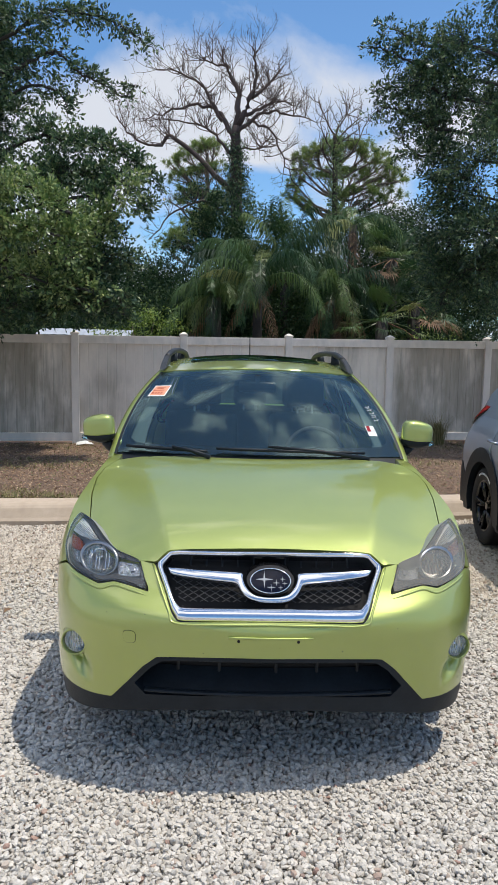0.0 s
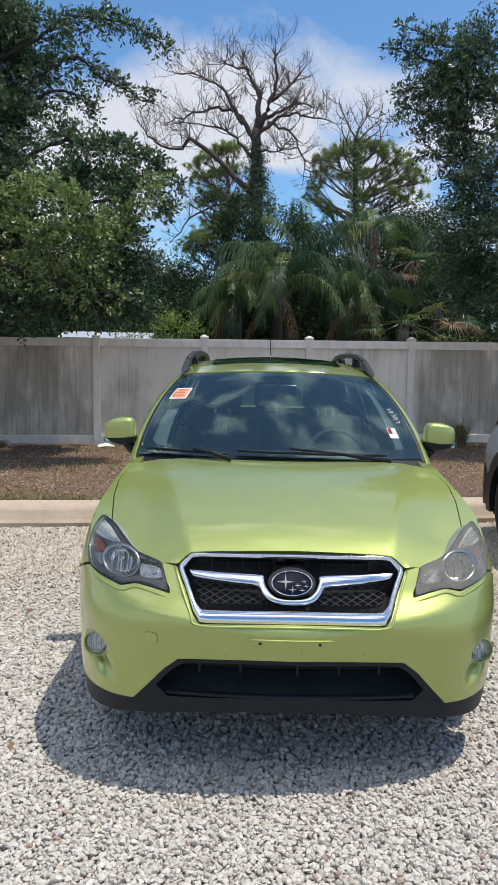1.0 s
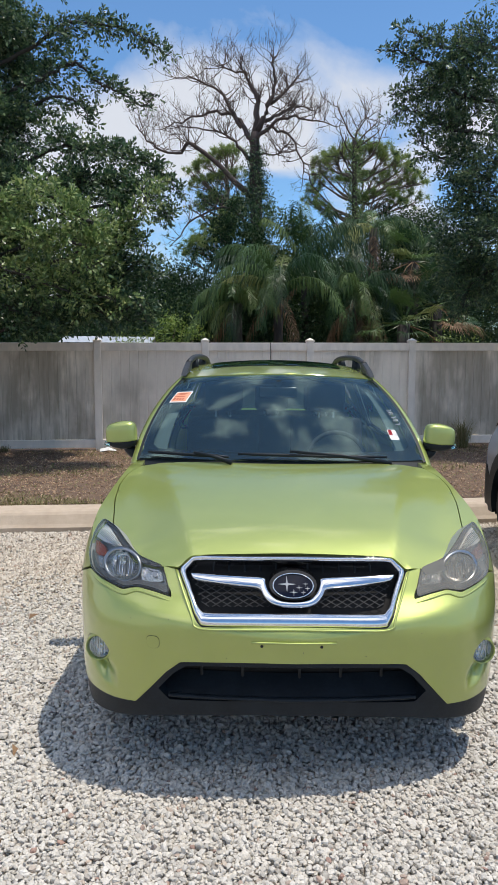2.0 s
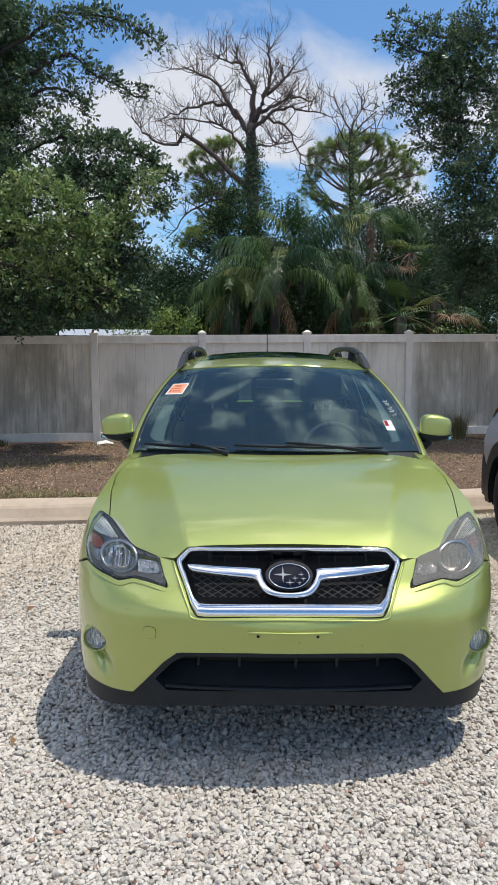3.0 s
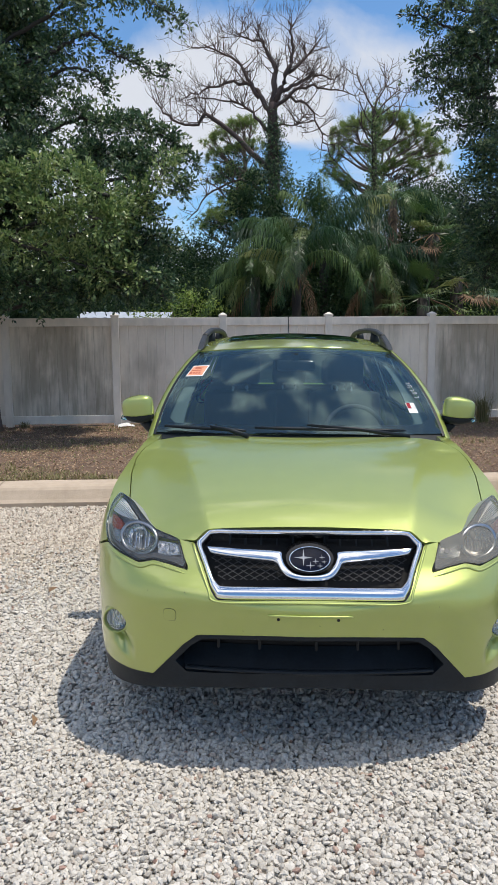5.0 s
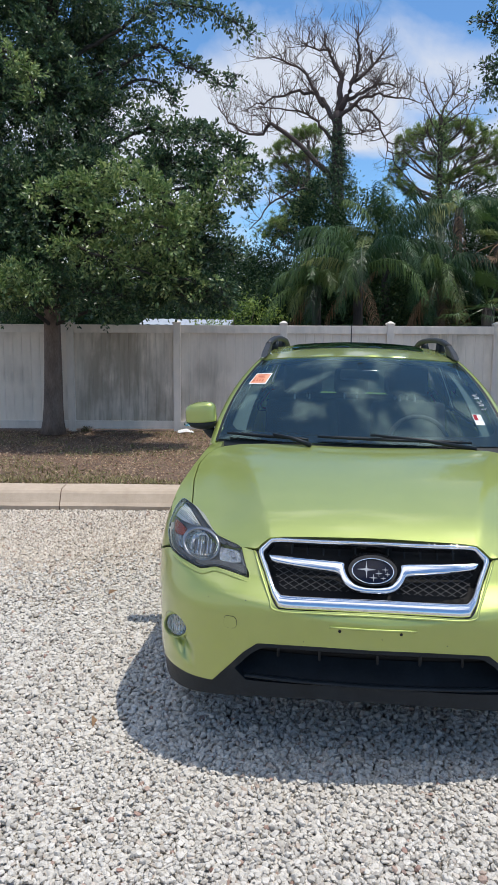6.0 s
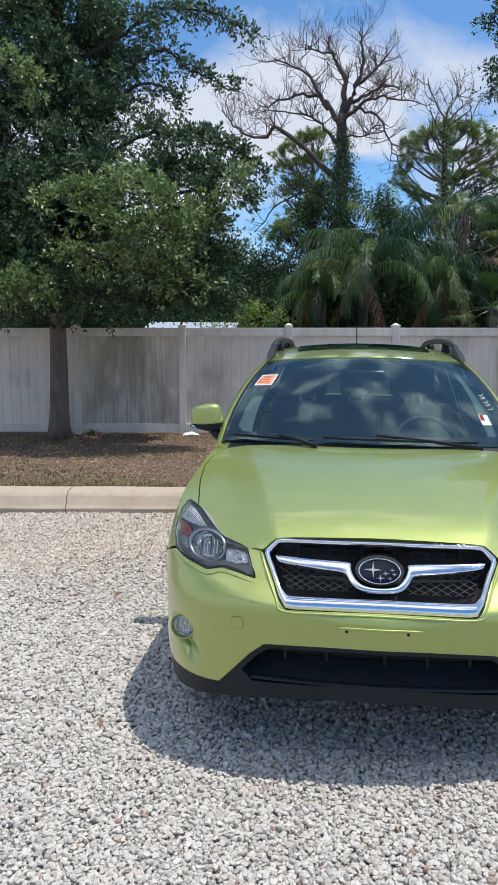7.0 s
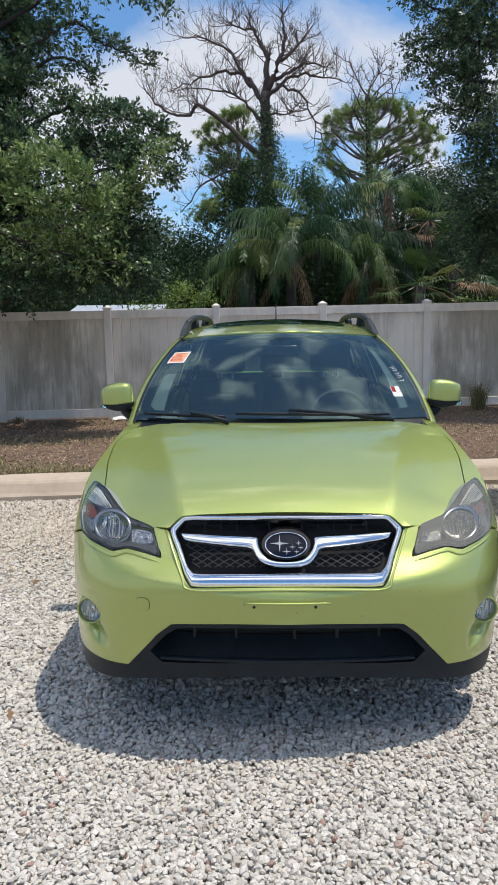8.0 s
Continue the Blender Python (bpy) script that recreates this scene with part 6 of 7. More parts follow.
def grow(start, direction, length, radius, depth, r, lines, up=0.12, kids=(3, 5)):
    """A crooked dead limb and its forks."""
    pts = [Vector(start)]
    d = Vector(direction).normalized()
    n = 6
    for k in range(n):
        d = (d + Vector((r.gauss(0, 0.17), r.gauss(0, 0.17), r.gauss(up * 0.6, 0.14)))).normalized()
        pts.append(pts[-1] + d * length / n)
    lines.append((pts, radius, radius * (0.35 if depth else 0.3), 6 if radius > 0.04 else 4))
    if depth <= 0:
        return
    for k in range(r.randint(*kids)):
        i = r.randint(2, n)
        dd = (pts[i] - pts[i - 1]).normalized()
        side = Vector((r.gauss(0, 1), r.gauss(0, 0.8), r.gauss(0.25, 0.7))).normalized()
        grow(pts[i], dd * 0.75 + side * 0.8, length * r.uniform(0.42, 0.68), radius * 0.48, depth - 1, r, lines, up, kids)


def dead_tree():
    B = Vector((0.0, 19.0, 0.0))
    t = thing("dead_tree", pose(*B), "tall bare dead tree, its trunk wrapped in green vine", "tree")
    r = random.Random(4)
    P = lambda x, z, dy=0.0: Vector((x, dy, z))
    lines = []
    trunk = smooth_line([P(0.15, 0), P(0.05, 2.3), P(-0.02, 4.5), P(-0.10, 6.6), P(-0.12, 7.7)], 5)
    lines.append((trunk, 0.30, 0.12, 10))
    main = [([P(-0.12, 7.6), P(-0.08, 8.6, 0.1), P(-0.30, 9.1, 0.2), P(-0.55, 9.6, 0.2)], 0.12, 0.025), ([P(-0.05, 7.7), P(0.30, 8.5, -0.1), P(0.42, 9.1, 0), P(0.30, 9.75, 0)], 0.11, 0.025),
            ([P(0.30, 8.4, -0.1), P(0.85, 8.9, 0), P(1.10, 9.3, 0.2)], 0.06, 0.016), ([P(-0.10, 7.9), P(0.55, 8.25, 0.2), P(1.05, 8.5, 0.3), P(1.5, 8.4, 0.3)], 0.08, 0.02),
            ([P(-0.10, 7.5), P(0.6, 8.0, -0.3), P(1.25, 7.95, -0.4), P(2.1, 7.75, -0.4)], 0.075, 0.015), ([P(0.25, 7.85, -0.1), P(0.85, 7.45, -0.4), P(1.25, 6.6, -0.5), P(1.6, 6.0, -0.5)], 0.05, 0.012),
            ([P(-0.15, 7.4), P(-0.55, 8.1, 0.3), P(-1.15, 8.35, 0.4), P(-1.9, 8.2, 0.4), P(-2.7, 7.9, 0.4)], 0.10, 0.016), ([P(-0.5, 7.9, 0.2), P(-1.0, 8.75, 0.3), P(-1.7, 9.15, 0.3), P(-2.3, 9.2, 0.2)], 0.065, 0.015),
            ([P(-0.10, 5.9), P(-0.9, 6.5, -0.4), P(-1.8, 7.2, -0.6), P(-2.2, 6.95, -0.6), P(-2.9, 7.2, -0.6), P(-3.3, 7.7, -0.6)], 0.11, 0.016), ([P(-0.05, 4.9), P(-0.8, 5.6, -0.5), P(-1.7, 5.25, -0.7), P(-2.4, 4.5, -0.7)], 0.07, 0.014),
            ([P(-0.1, 7.1), P(0.5, 7.2, 0.2), P(0.9, 7.4, 0.3)], 0.04, 0.012), ([P(-0.3, 9.3, 0.2), P(-0.9, 9.4, 0.1), P(-1.2, 9.6, 0.1)], 0.045, 0.012), ([P(-0.2, 6.9), P(-0.8, 7.5, -0.2), P(-1.5, 7.7, -0.3), P(-2.4, 7.7, -0.3)], 0.06, 0.014)]
    every = []
    for pts, r0, r1 in main:
        lines = []
        line = smooth_line(pts, 5)
        line = [p + Vector((r.gauss(0, 0.025), r.gauss(0, 0.03), r.gauss(0, 0.025))) for p in line]
        lines.append((line, r0 * 0.84, r1 * 0.72, 7))
        n = len(line)
        for k in range(int(n * 1.5)):
            i = r.randint(int(n * 0.3), n - 1)
            d = (line[i] - line[i - 1]).normalized()
            side = Vector((r.gauss(0, 1), r.gauss(0, 0.7), r.gauss(0.55, 0.55))).normalized()
            grow(line[i], d * 0.5 + side, r.uniform(0.4, 0.85), max(0.008, 0.014 * (1 - i / n) + 0.008), 2, r, lines, 0.16, (2, 4))
        part("limb", limb_mesh("limb", lines), "deadwood", t)
        every += lines[:6]
    part("trunk", limb_mesh("trunk", [(trunk, 0.30, 0.12, 10)]), "deadwood", t)
    rr = np.random.default_rng(8)
    n = 820
    z = rr.uniform(0.5, 7.3, n)
    w = np.interp(z, [0.5, 3.5, 5.5, 7.3], [0.95, 0.74, 0.48, 0.20]) * (0.78 + 0.30 * np.sin(z * 4.1) * np.sin(z * 1.7 + 1))
    a = rr.uniform(0, 6.28, n)
    c = np.stack([np.interp(z, [0, 4.5, 7.7], [0.15, 0, -0.12]) + np.cos(a) * w * rr.uniform(0.4, 1, n), np.sin(a) * w, z], 1)
    part("vine", leaf_mesh("vine", c, (0.10, 0.10, 0.20), 20, 0.085, 9, droop=0.7), "oak", t, "dark green climbing vine")
    # hanging moss on the upper limbs
    m = []
    for pts, *_ in every:
        for p in pts[2:]:
            if r.random() < 0.25 and p.z > 7:
                m.append(p)
    rr = np.random.default_rng(3)
    v, q = [], []
    for p in m:
        for _ in range(3):
            o, L = p + Vector((r.gauss(0, 0.05), r.gauss(0, 0.05), 0)), r.uniform(0.10, 0.35)
            k = len(v)
            v += [o + Vector((-0.004, 0, 0)), o + Vector((0.004, 0, 0)), o + Vector((0.011, 0.01, -L)), o + Vector((0.008, 0.01, -L))]
            q.append((k, k + 1, k + 2, k + 3))
    part("moss", raw("moss", v, q), "deadwood", t, "thin hanging grey moss")["kind"] = "stuff"
    return t


def pine(base, top, blobs, seed, label):
    """A pine with crooked limbs ending in flat pads of needles."""
    t = thing("pine_tree", pose(*base), label, "tree", "pines behind the fence")
    r = random.Random(seed)
    B = Vector(base)
    line = smooth_line([Vector((0, 0, 0)), (Vector(top) - B) * 0.5 + Vector((0.12, 0, 0)), Vector(top) - B], 6)
    part("trunk", limb_mesh("trunk", [(line, 0.17, 0.05, 9)]), "bark", t)
    tips = []
    for x, y, z, rad, full in blobs:
        c = Vector((x, y, z)) - B
        s = min(line, key=lambda p: abs(p.z - (c.z - 0.75)))
        mid = s.lerp(c, 0.5) + Vector((r.uniform(-0.12, 0.12), 0, -0.10 + r.uniform(-0.1, 0.1)))
        stem = smooth_line([s, s.lerp(mid, 0.6) + Vector((0, 0, r.uniform(-0.1, 0.12))), mid, c + Vector((0, 0, -0.25 * rad))], 4)
        lines = [(stem, 0.060, 0.016, 6)]
        for _ in range(max(6, int(115 * rad * rad * full))):
            u = Vector((r.gauss(0, 1), r.gauss(0, 1), r.gauss(0.25, 0.55))).normalized() * rad * r.uniform(0.35, 1.05)
            e = c + Vector((u.x * 1.15, u.y * 1.1, u.z * 0.62))
            st = stem[-1 - r.randrange(5)]
            lines.append((smooth_line([st, st.lerp(e, 0.55) + Vector((0, 0, -0.05)), e], 2), 0.013, 0.006, 3))
            tips.append(e)
        part("limb", limb_mesh("limb", lines), "bark", t)
    # each tip carries a starburst of long needles
    q = np.random.default_rng(seed)
    m = 64
    c = np.repeat(np.array([tuple(p) for p in tips]), m, axis=0)
    d = q.normal(0, 1, c.shape) + np.array([0, 0, 0.45])
    d /= np.linalg.norm(d, axis=1, keepdims=True)
    w = np.cross(d, q.normal(0, 1, c.shape))
    w /= np.linalg.norm(w, axis=1, keepdims=True)
    L = 0.17 * q.uniform(0.7, 1.25, (len(c), 1))
    c = c + q.normal(0, 0.022, c.shape)
    v = np.stack([c - w * 0.006, c + w * 0.006, c + d * L + np.array([0, 0, -0.02])], 1).reshape(-1, 3)
    part("needles", arrays("needles", v, np.arange(len(v)).reshape(-1, 3)), "pine", t)
    return t


def frond(origin, az, rise, length, droop, seed, leaflet=0.42, pairs=50, width=0.016):
    """One feather frond: an arching rib with drooping leaflets on both sides."""
    r = np.random.default_rng(seed)
    o = Vector(origin)
    pts, d = [o], Vector((math.cos(az) * math.cos(rise), math.sin(az) * math.cos(rise), math.sin(rise)))
    n = 16
    for k in range(n):
        d = (d + Vector((0, 0, -droop / n * (0.5 + 1.3 * k / n)))).normalized()
        pts.append(pts[-1] + d * length / n)
    rib = tube(pts, [0.022 * (1 - 0.85 * i / n) for i in range(n + 1)], 5)
    v, q = [], []
    for k in range(pairs):
        f = 0.10 + 0.90 * k / pairs
        i = min(n - 1, int(f * n))
        p = pts[i].lerp(pts[i + 1], f * n - i)
        d = (pts[i + 1] - pts[i]).normalized()
        side = d.cross(Vector((0, 0, 1)))
        side = side.normalized() if side.length > 1e-3 else Vector((1, 0, 0))
        for s in (-1, 1):
            L = 1.15 * leaflet * (0.5 + 0.9 * math.sin(math.pi * min(1, 0.12 + f * 0.82))) * r.uniform(0.75, 1.15)
            a = (side * s * 0.60 + d * 0.6 + Vector((r.uniform(-0.12, 0.12), r.uniform(-0.12, 0.12), r.uniform(-0.3, 0.12)))).normalized()
            m = p + a * L * 0.32
            c = m + (a * 0.5 + Vector((0, 0, -0.68 - 0.25 * r.random()))).normalized() * L * 0.35
            e = c + (a * 0.30 + Vector((r.uniform(-0.1, 0.1), 0, -0.9))).normalized() * L * 0.40
            w = d * width * r.uniform(0.7, 1.2)
            b = len(v)
            v += [p - w * 0.4, p + w * 0.4, m + w * 0.7, m - w * 0.7, c + w * 0.6, c - w * 0.6, e]
            q += [(b, b + 1, b + 2), (b, b + 2, b + 3), (b + 3, b + 2, b + 4), (b + 3, b + 4, b + 5), (b + 5, b + 4, b + 6)]
    return rib, (v, q)


def feather_palm(base, height, fronds, seed, label, leaflet=0.42, dry=3):
    t = thing("palm_tree", pose(*base), label, "palm", "palms behind the fence")
    # trunk colour carries the shade below the fronds
    v, f = tube([(0, 0, 0), (0.03, 0.02, height * 0.5), (0, 0, height)], [0.16, 0.12, 0.10], 10)
    part("trunk", raw("trunk", v, f), "shade_bark", t, smooth=True)
    r = random.Random(seed)
    more = [(r.uniform(0, 360), r.uniform(10, 70), f[2] * r.uniform(0.8, 1.05), r.uniform(1.7, 2.6)) for f in fronds[::5]]
    for k, (az, rise, length, droop) in enumerate(fronds + more):
        droop *= 1.15
        rib, lv = frond((0, 0, height), radians(az), radians(rise), length, droop, seed * 50 + k, leaflet)
        o = len(lv[0])
        me = raw("frond", lv[0] + rib[0], lv[1] + [tuple(o + i for i in ff) for ff in rib[1]])
        part("frond", me, "palm", t)
    for k in range(dry):
        rib, lv = frond((0, 0, height - 0.1), r.uniform(0, 6.28), radians(-35), 1.5, 1.4, seed * 90 + k, 0.3, 30)
        part("dry_frond", raw("dry_frond", lv[0], lv[1]), "drypalm", t, "brown hanging dead frond")
    return t


def fan_palm(base, height, n, seed, label):
    """A cabbage palm: stems ending in fans of split blades."""
    t = thing("fan_palm", pose(*base), label, "palm", "fan palms behind the fence")
    # shade under the fans is put into the trunk's colour
    v, f = tube([(0, 0, 0), (0, 0, height)], [0.17, 0.14], 10)
    part("trunk", raw("trunk", v, f), "shade_bark", t, smooth=True)
    r = random.Random(seed)
    for k in range(n):
        az, rise = r.uniform(0, 6.28), radians(r.uniform(-35, 70))
        d = Vector((math.cos(az) * math.cos(rise), math.sin(az) * math.cos(rise), math.sin(rise)))
        L = r.uniform(0.6, 1.0)
        tip = Vector((0, 0, height)) + d * L + Vector((0, 0, -0.12))
        v, q = tube([(0, 0, height), tuple(Vector((0, 0, height)) + d * L * 0.6), tuple(tip)], [0.015, 0.012, 0.008], 4)
        side = d.cross(Vector((0, 0, 1))).normalized()
        upv = side.cross(d)
        for i in range(30):
            a = radians(-120 + 240 * i / 29)
            dd = (d * math.cos(a) + side * math.sin(a) + upv * 0.15).normalized()
            ln = r.uniform(0.34, 0.50)
            w = dd.cross(upv).normalized() * 0.011
            m = tip + dd * ln * 0.6
            e = tip + dd * ln + Vector((0, 0, -0.14 * r.random() - 0.05))
            b = len(v)
            v += [tip, m + w, e, m - w]
            q.append((b, b + 1, b + 2, b + 3))
        dead = rise < radians(-18) and r.random() < 0.6
        part("dry_fan" if dead else "fan", raw("fan", v, q), "drypalm" if dead else "palm", t)
    return t


def tuft(x, y, n, h, seed, label):
    r = random.Random(seed)
    v, q = [], []
    for k in range(n):
        a, w = r.uniform(0, 6.28), 0.004
        b = Vector((r.gauss(0, 0.05), r.gauss(0, 0.04), 0))
        L = h * r.uniform(0.5, 1.1)
        o = Vector((math.cos(a), math.sin(a), 0)) * L * r.uniform(0.1, 0.7)
        s = Vector((-math.sin(a), math.cos(a), 0)) * w
        i = len(v)
        m, e = b + o * 0.4 + Vector((0, 0, L * 0.6)), b + o + Vector((0, 0, L * r.uniform(0.6, 1)))
        v += [b - s, b + s, m + s, m - s, e]
        q += [(i, i + 1, i + 2, i + 3), (i + 3, i + 2, i + 4)]
    ob = part("grass_tuft", raw("grass_tuft", v, q), "grass")
    ob.matrix_world = pose(x, y, bed_z(x, y))
    return tagged(ob, label, "grass", "grass tufts by the fence")


# ---- the place ----
lot = gravel_ground()
kerb()
planting_bed()
fence()

# ---- cars ----
car = crossover(pose(0, 0, 0), "green", "lime green crossover car parked nose out on gravel", "satin", "alloy wheel with black tyre")
# papers and marks on its windscreen
def on_screen(name, u0, u1, v0, v1, mat, lift, parent, label="", lean_=0.0):
    return part(name, patch(name, [[(u0, v0), (u1, v0), (u1 + lean_, v1), (u0 + lean_, v1)]], screen, 0.04, False, 0.0006, lift), mat, parent, label)


ticket = on_screen("lot_ticket", -0.945, -0.795, 0.615, 0.765, "white", 0.0015, car, "orange paper lot ticket on the windscreen", 0.01)
on_screen("ticket_face", -0.936, -0.805, 0.627, 0.753, "orange", 0.0026, ticket, "", 0.01)
for a, b, c, d in ((-0.905, -0.825, 0.732, 0.742), (-0.90, -0.84, 0.712, 0.723), (-0.925, -0.83, 0.688, 0.699), (-0.925, -0.905, 0.645, 0.672), (-0.895, -0.880, 0.645, 0.672), (-0.870, -0.855, 0.645, 0.672), (-0.845, -0.83, 0.645, 0.672)):
    on_screen("ink_bar", a, b, c, d, "ink", 0.0034, ticket)
permit = on_screen("permit_sticker", 0.805, 0.872, 0.20, 0.305, "white", 0.0015, car, "small red and white sticker on the windscreen", -0.005)
on_screen("sticker_bar", 0.806, 0.834, 0.245, 0.302, "red", 0.0024, permit)
for k in range(5):
    v0 = 0.36 + 0.040 * k
    u0 = 0.915 - 0.004 * k
    pts = [Vector(screen(u0 + du, v0 + dv)) + Vector((0, -0.003, 0.004)) for du, dv in ((-0.022, 0.0), (0.015, 0.004), (0.02, 0.018), (-0.015, 0.024))[: 3 + k % 2]]
    v, f = tube(pts, [0.0022] * len(pts), 5)
    part("marker_stroke", raw("marker_stroke", v, f), "chalk", car, "white hand-painted stroke")
crossover(pose(2.865, 0.22, 0, 0, 0, -1.4), "grey_paint", "blue-grey crossover car with black cladding parked nose out", "black", "black alloy wheel with all-terrain tyre", 0.50)

# ---- trees this side of the fence ----
left_boughs = [bough([(-3.38, 6.12), (-2.94, 6.42), (-2.46, 6.42), (-2.10, 6.36), (-1.72, 6.19), (-1.43, 5.97)], 9.0, 0.32, 0.13, 0.7),
               bough([(-3.35, 5.57), (-2.80, 5.84), (-2.46, 5.58), (-2.10, 5.42), (-1.80, 5.26), (-1.62, 5.43)], 8.9, 0.28, 0.11, 0.65),
               bough([(-3.08, 5.33), (-2.69, 5.25), (-2.52, 4.90)], 8.8, 0.27, 0.16, 0.5),
               bough([(-2.95, 4.55), (-2.46, 4.50), (-1.79, 4.36), (-1.48, 4.21), (-1.27, 3.96)], 8.5, 0.34, 0.19),
               bough([(-2.80, 4.01), (-2.22, 4.02), (-1.82, 3.95), (-1.58, 3.86), (-1.37, 3.59)], 8.3, 0.38, 0.21),
               bough([(-2.09, 3.69), (-1.87, 3.53), (-2.00, 3.10), (-2.43, 2.91)], 8.1, 0.26, 0.30),
               bough([(-2.73, 2.45), (-2.12, 2.59), (-1.73, 2.90), (-1.48, 2.66)], 8.0, 0.38, 0.20),
               bough([(-2.71, 2.30), (-2.07, 2.18), (-1.71, 2.35), (-1.63, 1.99)], 7.9, 0.34, 0.16),
               bough([(-4.60, 2.54), (-3.95, 2.31), (-3.35, 2.21), (-2.82, 2.17)], 7.8, 0.42, 0.30),
               bough([(-5.3, 7.0), (-4.85, 6.5), (-4.5, 5.9), (-4.3, 5.4)], 8.5, 0.46, 0.36, 0.8),
               bough([(-5.26, 2.82), (-4.98, 2.35), (-4.70, 2.21)], 7.9, 0.5, 0.36)]
# boughs of the sunlit clumps, their brightness painted into the leaf colour
lit_boughs = [bough([(-2.30, 3.27), (-2.55, 3.46), (-2.84, 3.68), (-3.21, 3.57), (-3.67, 3.48), (-4.01, 3.31)], 7.4, 0.34, 0.16, 0.8, 7.0),
              bough([(-2.34, 2.98), (-2.88, 3.15), (-3.52, 3.19)], 7.3, 0.34, 0.20, 0.7, 7.0),
              bough([(-2.45, 2.75), (-2.0, 3.15), (-1.68, 3.62), (-1.5, 3.95)], 7.8, 0.34, 0.2, 0.4),
              bough([(-3.75, 2.85), (-3.1, 2.62), (-2.45, 2.42), (-1.9, 2.35)], 7.5, 0.36, 0.24, 0.4),
              bough([(-4.77, 2.32), (-4.26, 2.36), (-4.01, 2.11)], 7.2, 0.33, 0.18, 0.9),
              bough([(-4.48, 5.22), (-4.15, 5.03), (-4.08, 4.59)], 7.3, 0.22, 0.14, 0.7)]
# the last group is unseen, above the view, added to shade the crown
left_heart = heart(74, (-6.3, -3.5), (7.6, 9.9), (2.45, 7.2), (0.46, 0.62), 13, 0.6, 1.2) + heart(12, (-3.3, -2.4), (9.0, 10.0), (2.4, 4.3), (0.34, 0.46), 14, 0.7) + heart(14, (-7.4, -3.0), (9.6, 10.8), (7.4, 8.6), (0.5, 0.7), 15, 0.25)
oak((-4.72, 9.45, bed_z(-4.72, 9.45) - 0.03), [(-4.72, 9.45, -0.02), (-4.70, 9.45, 1.0), (-4.68, 9.4, 2.0), (-4.6, 9.3, 3.6), (-4.5, 9.2, 5.6), (-4.5, 9.2, 7.2)], 0.162, left_boughs, left_heart, 570, 0.068, "oak",
    "live oak with dense dark green crown in the mulch bed", 11, [(b, "lit_leaf", "lighter yellow-green leaves, coloured as sunlit") for b in lit_boughs])
right_boughs = [bough([(3.3, 6.4), (2.8, 6.3), (2.45, 6.45), (2.07, 6.59)], 9.5, 0.44, 0.14, 0.75),
                bough([(3.2, 5.9), (2.6, 6.05), (2.17, 6.25), (1.85, 6.28)], 9.5, 0.42, 0.12, 0.75),
                bough([(3.1, 5.6), (2.76, 5.75), (2.3, 5.7), (1.93, 5.6)], 9.5, 0.44, 0.13, 0.8),
                bough([(3.0, 5.1), (2.6, 5.25), (2.2, 5.42), (1.97, 5.27)], 9.5, 0.40, 0.14, 0.8),
                bough([(3.1, 4.7), (2.65, 4.75), (2.36, 5.03)], 9.5, 0.36, 0.24, 0.8),
                bough([(3.2, 4.2), (2.92, 4.5)], 9.5, 0.30, 0.24, 0.8),
                bough([(3.7, 3.0), (3.3, 2.75), (3.2, 2.35)], 9.5, 0.42, 0.26),
                bough([(3.6, 3.6), (3.3, 3.35), (3.1, 2.9)], 9.6, 0.42, 0.28)]
# lobes from 7.4 m up are out of view, added for their shade
right_heart = heart(46, (3.4, 5.6), (8.3, 10.6), (2.45, 7.0), (0.45, 0.62), 16, 0.6, 1.4) + heart(8, (3.6, 5.8), (9.4, 10.8), (7.4, 8.8), (0.6, 0.85), 18, 0.25)
oak((5.6, 9.6, bed_z(5.6, 9.6) - 0.03), [(5.6, 9.6, 0.02), (5.55, 9.6, 1.4), (5.4, 9.6, 3.0), (5.1, 9.5, 5.2), (5.0, 9.5, 7.0)], 0.16, right_boughs, right_heart, 590, 0.061, "oak", "live oak with leafy branches reaching over the fence", 12)

# ---- behind the fence ----
dead_tree()
pine((2.95, 20.5, 0), (2.85, 20.5, 7.4), bough([(2.0, 7.30), (2.75, 7.62), (3.42, 7.70), (4.02, 7.36), (4.5, 7.03), (4.85, 6.6)], 20.5, 0.42, 0.40, 1.0) + bough([(1.85, 7.0), (1.62, 6.5), (1.52, 6.15), (1.88, 5.98), (2.15, 5.66)], 20.3, 0.32, 0.22, 0.8)
     + bough([(2.36, 6.85), (3.45, 7.0), (4.13, 6.69), (4.66, 6.22)], 20.7, 0.36, 0.40, 0.6) + bough([(3.1, 6.2), (3.64, 6.44), (4.2, 6.0)], 20.4, 0.28, 0.34, 0.6), 21, "pine tree with tufted needle pads on crooked limbs")
pine((-1.15, 22.0, 0), (-1.0, 22.0, 7.7), bough([(-2.1, 7.36), (-1.71, 7.61), (-1.28, 7.89), (-0.66, 7.96)], 22, 0.28, 0.42, 0.9) + bough([(-1.97, 6.96), (-1.17, 7.21), (-0.56, 7.28)], 22, 0.32, 0.42, 0.8)
     + bough([(-1.96, 6.19), (-1.61, 6.62), (-0.89, 6.43)], 22, 0.28, 0.45, 0.8) + bough([(-2.2, 4.7), (-1.7, 5.3), (-1.24, 5.84), (-0.8, 5.3)], 21.8, 0.4, 0.4, 0.8) + bough([(-0.3, 6.6), (-0.7, 6.0), (-1.5, 5.2), (-2.1, 4.9)], 21.5, 0.45, 0.42, 0.8), 22, "pine tree standing behind the dead tree")
# bare top of the vine-clad tree beside the pine
r_ = random.Random(31)
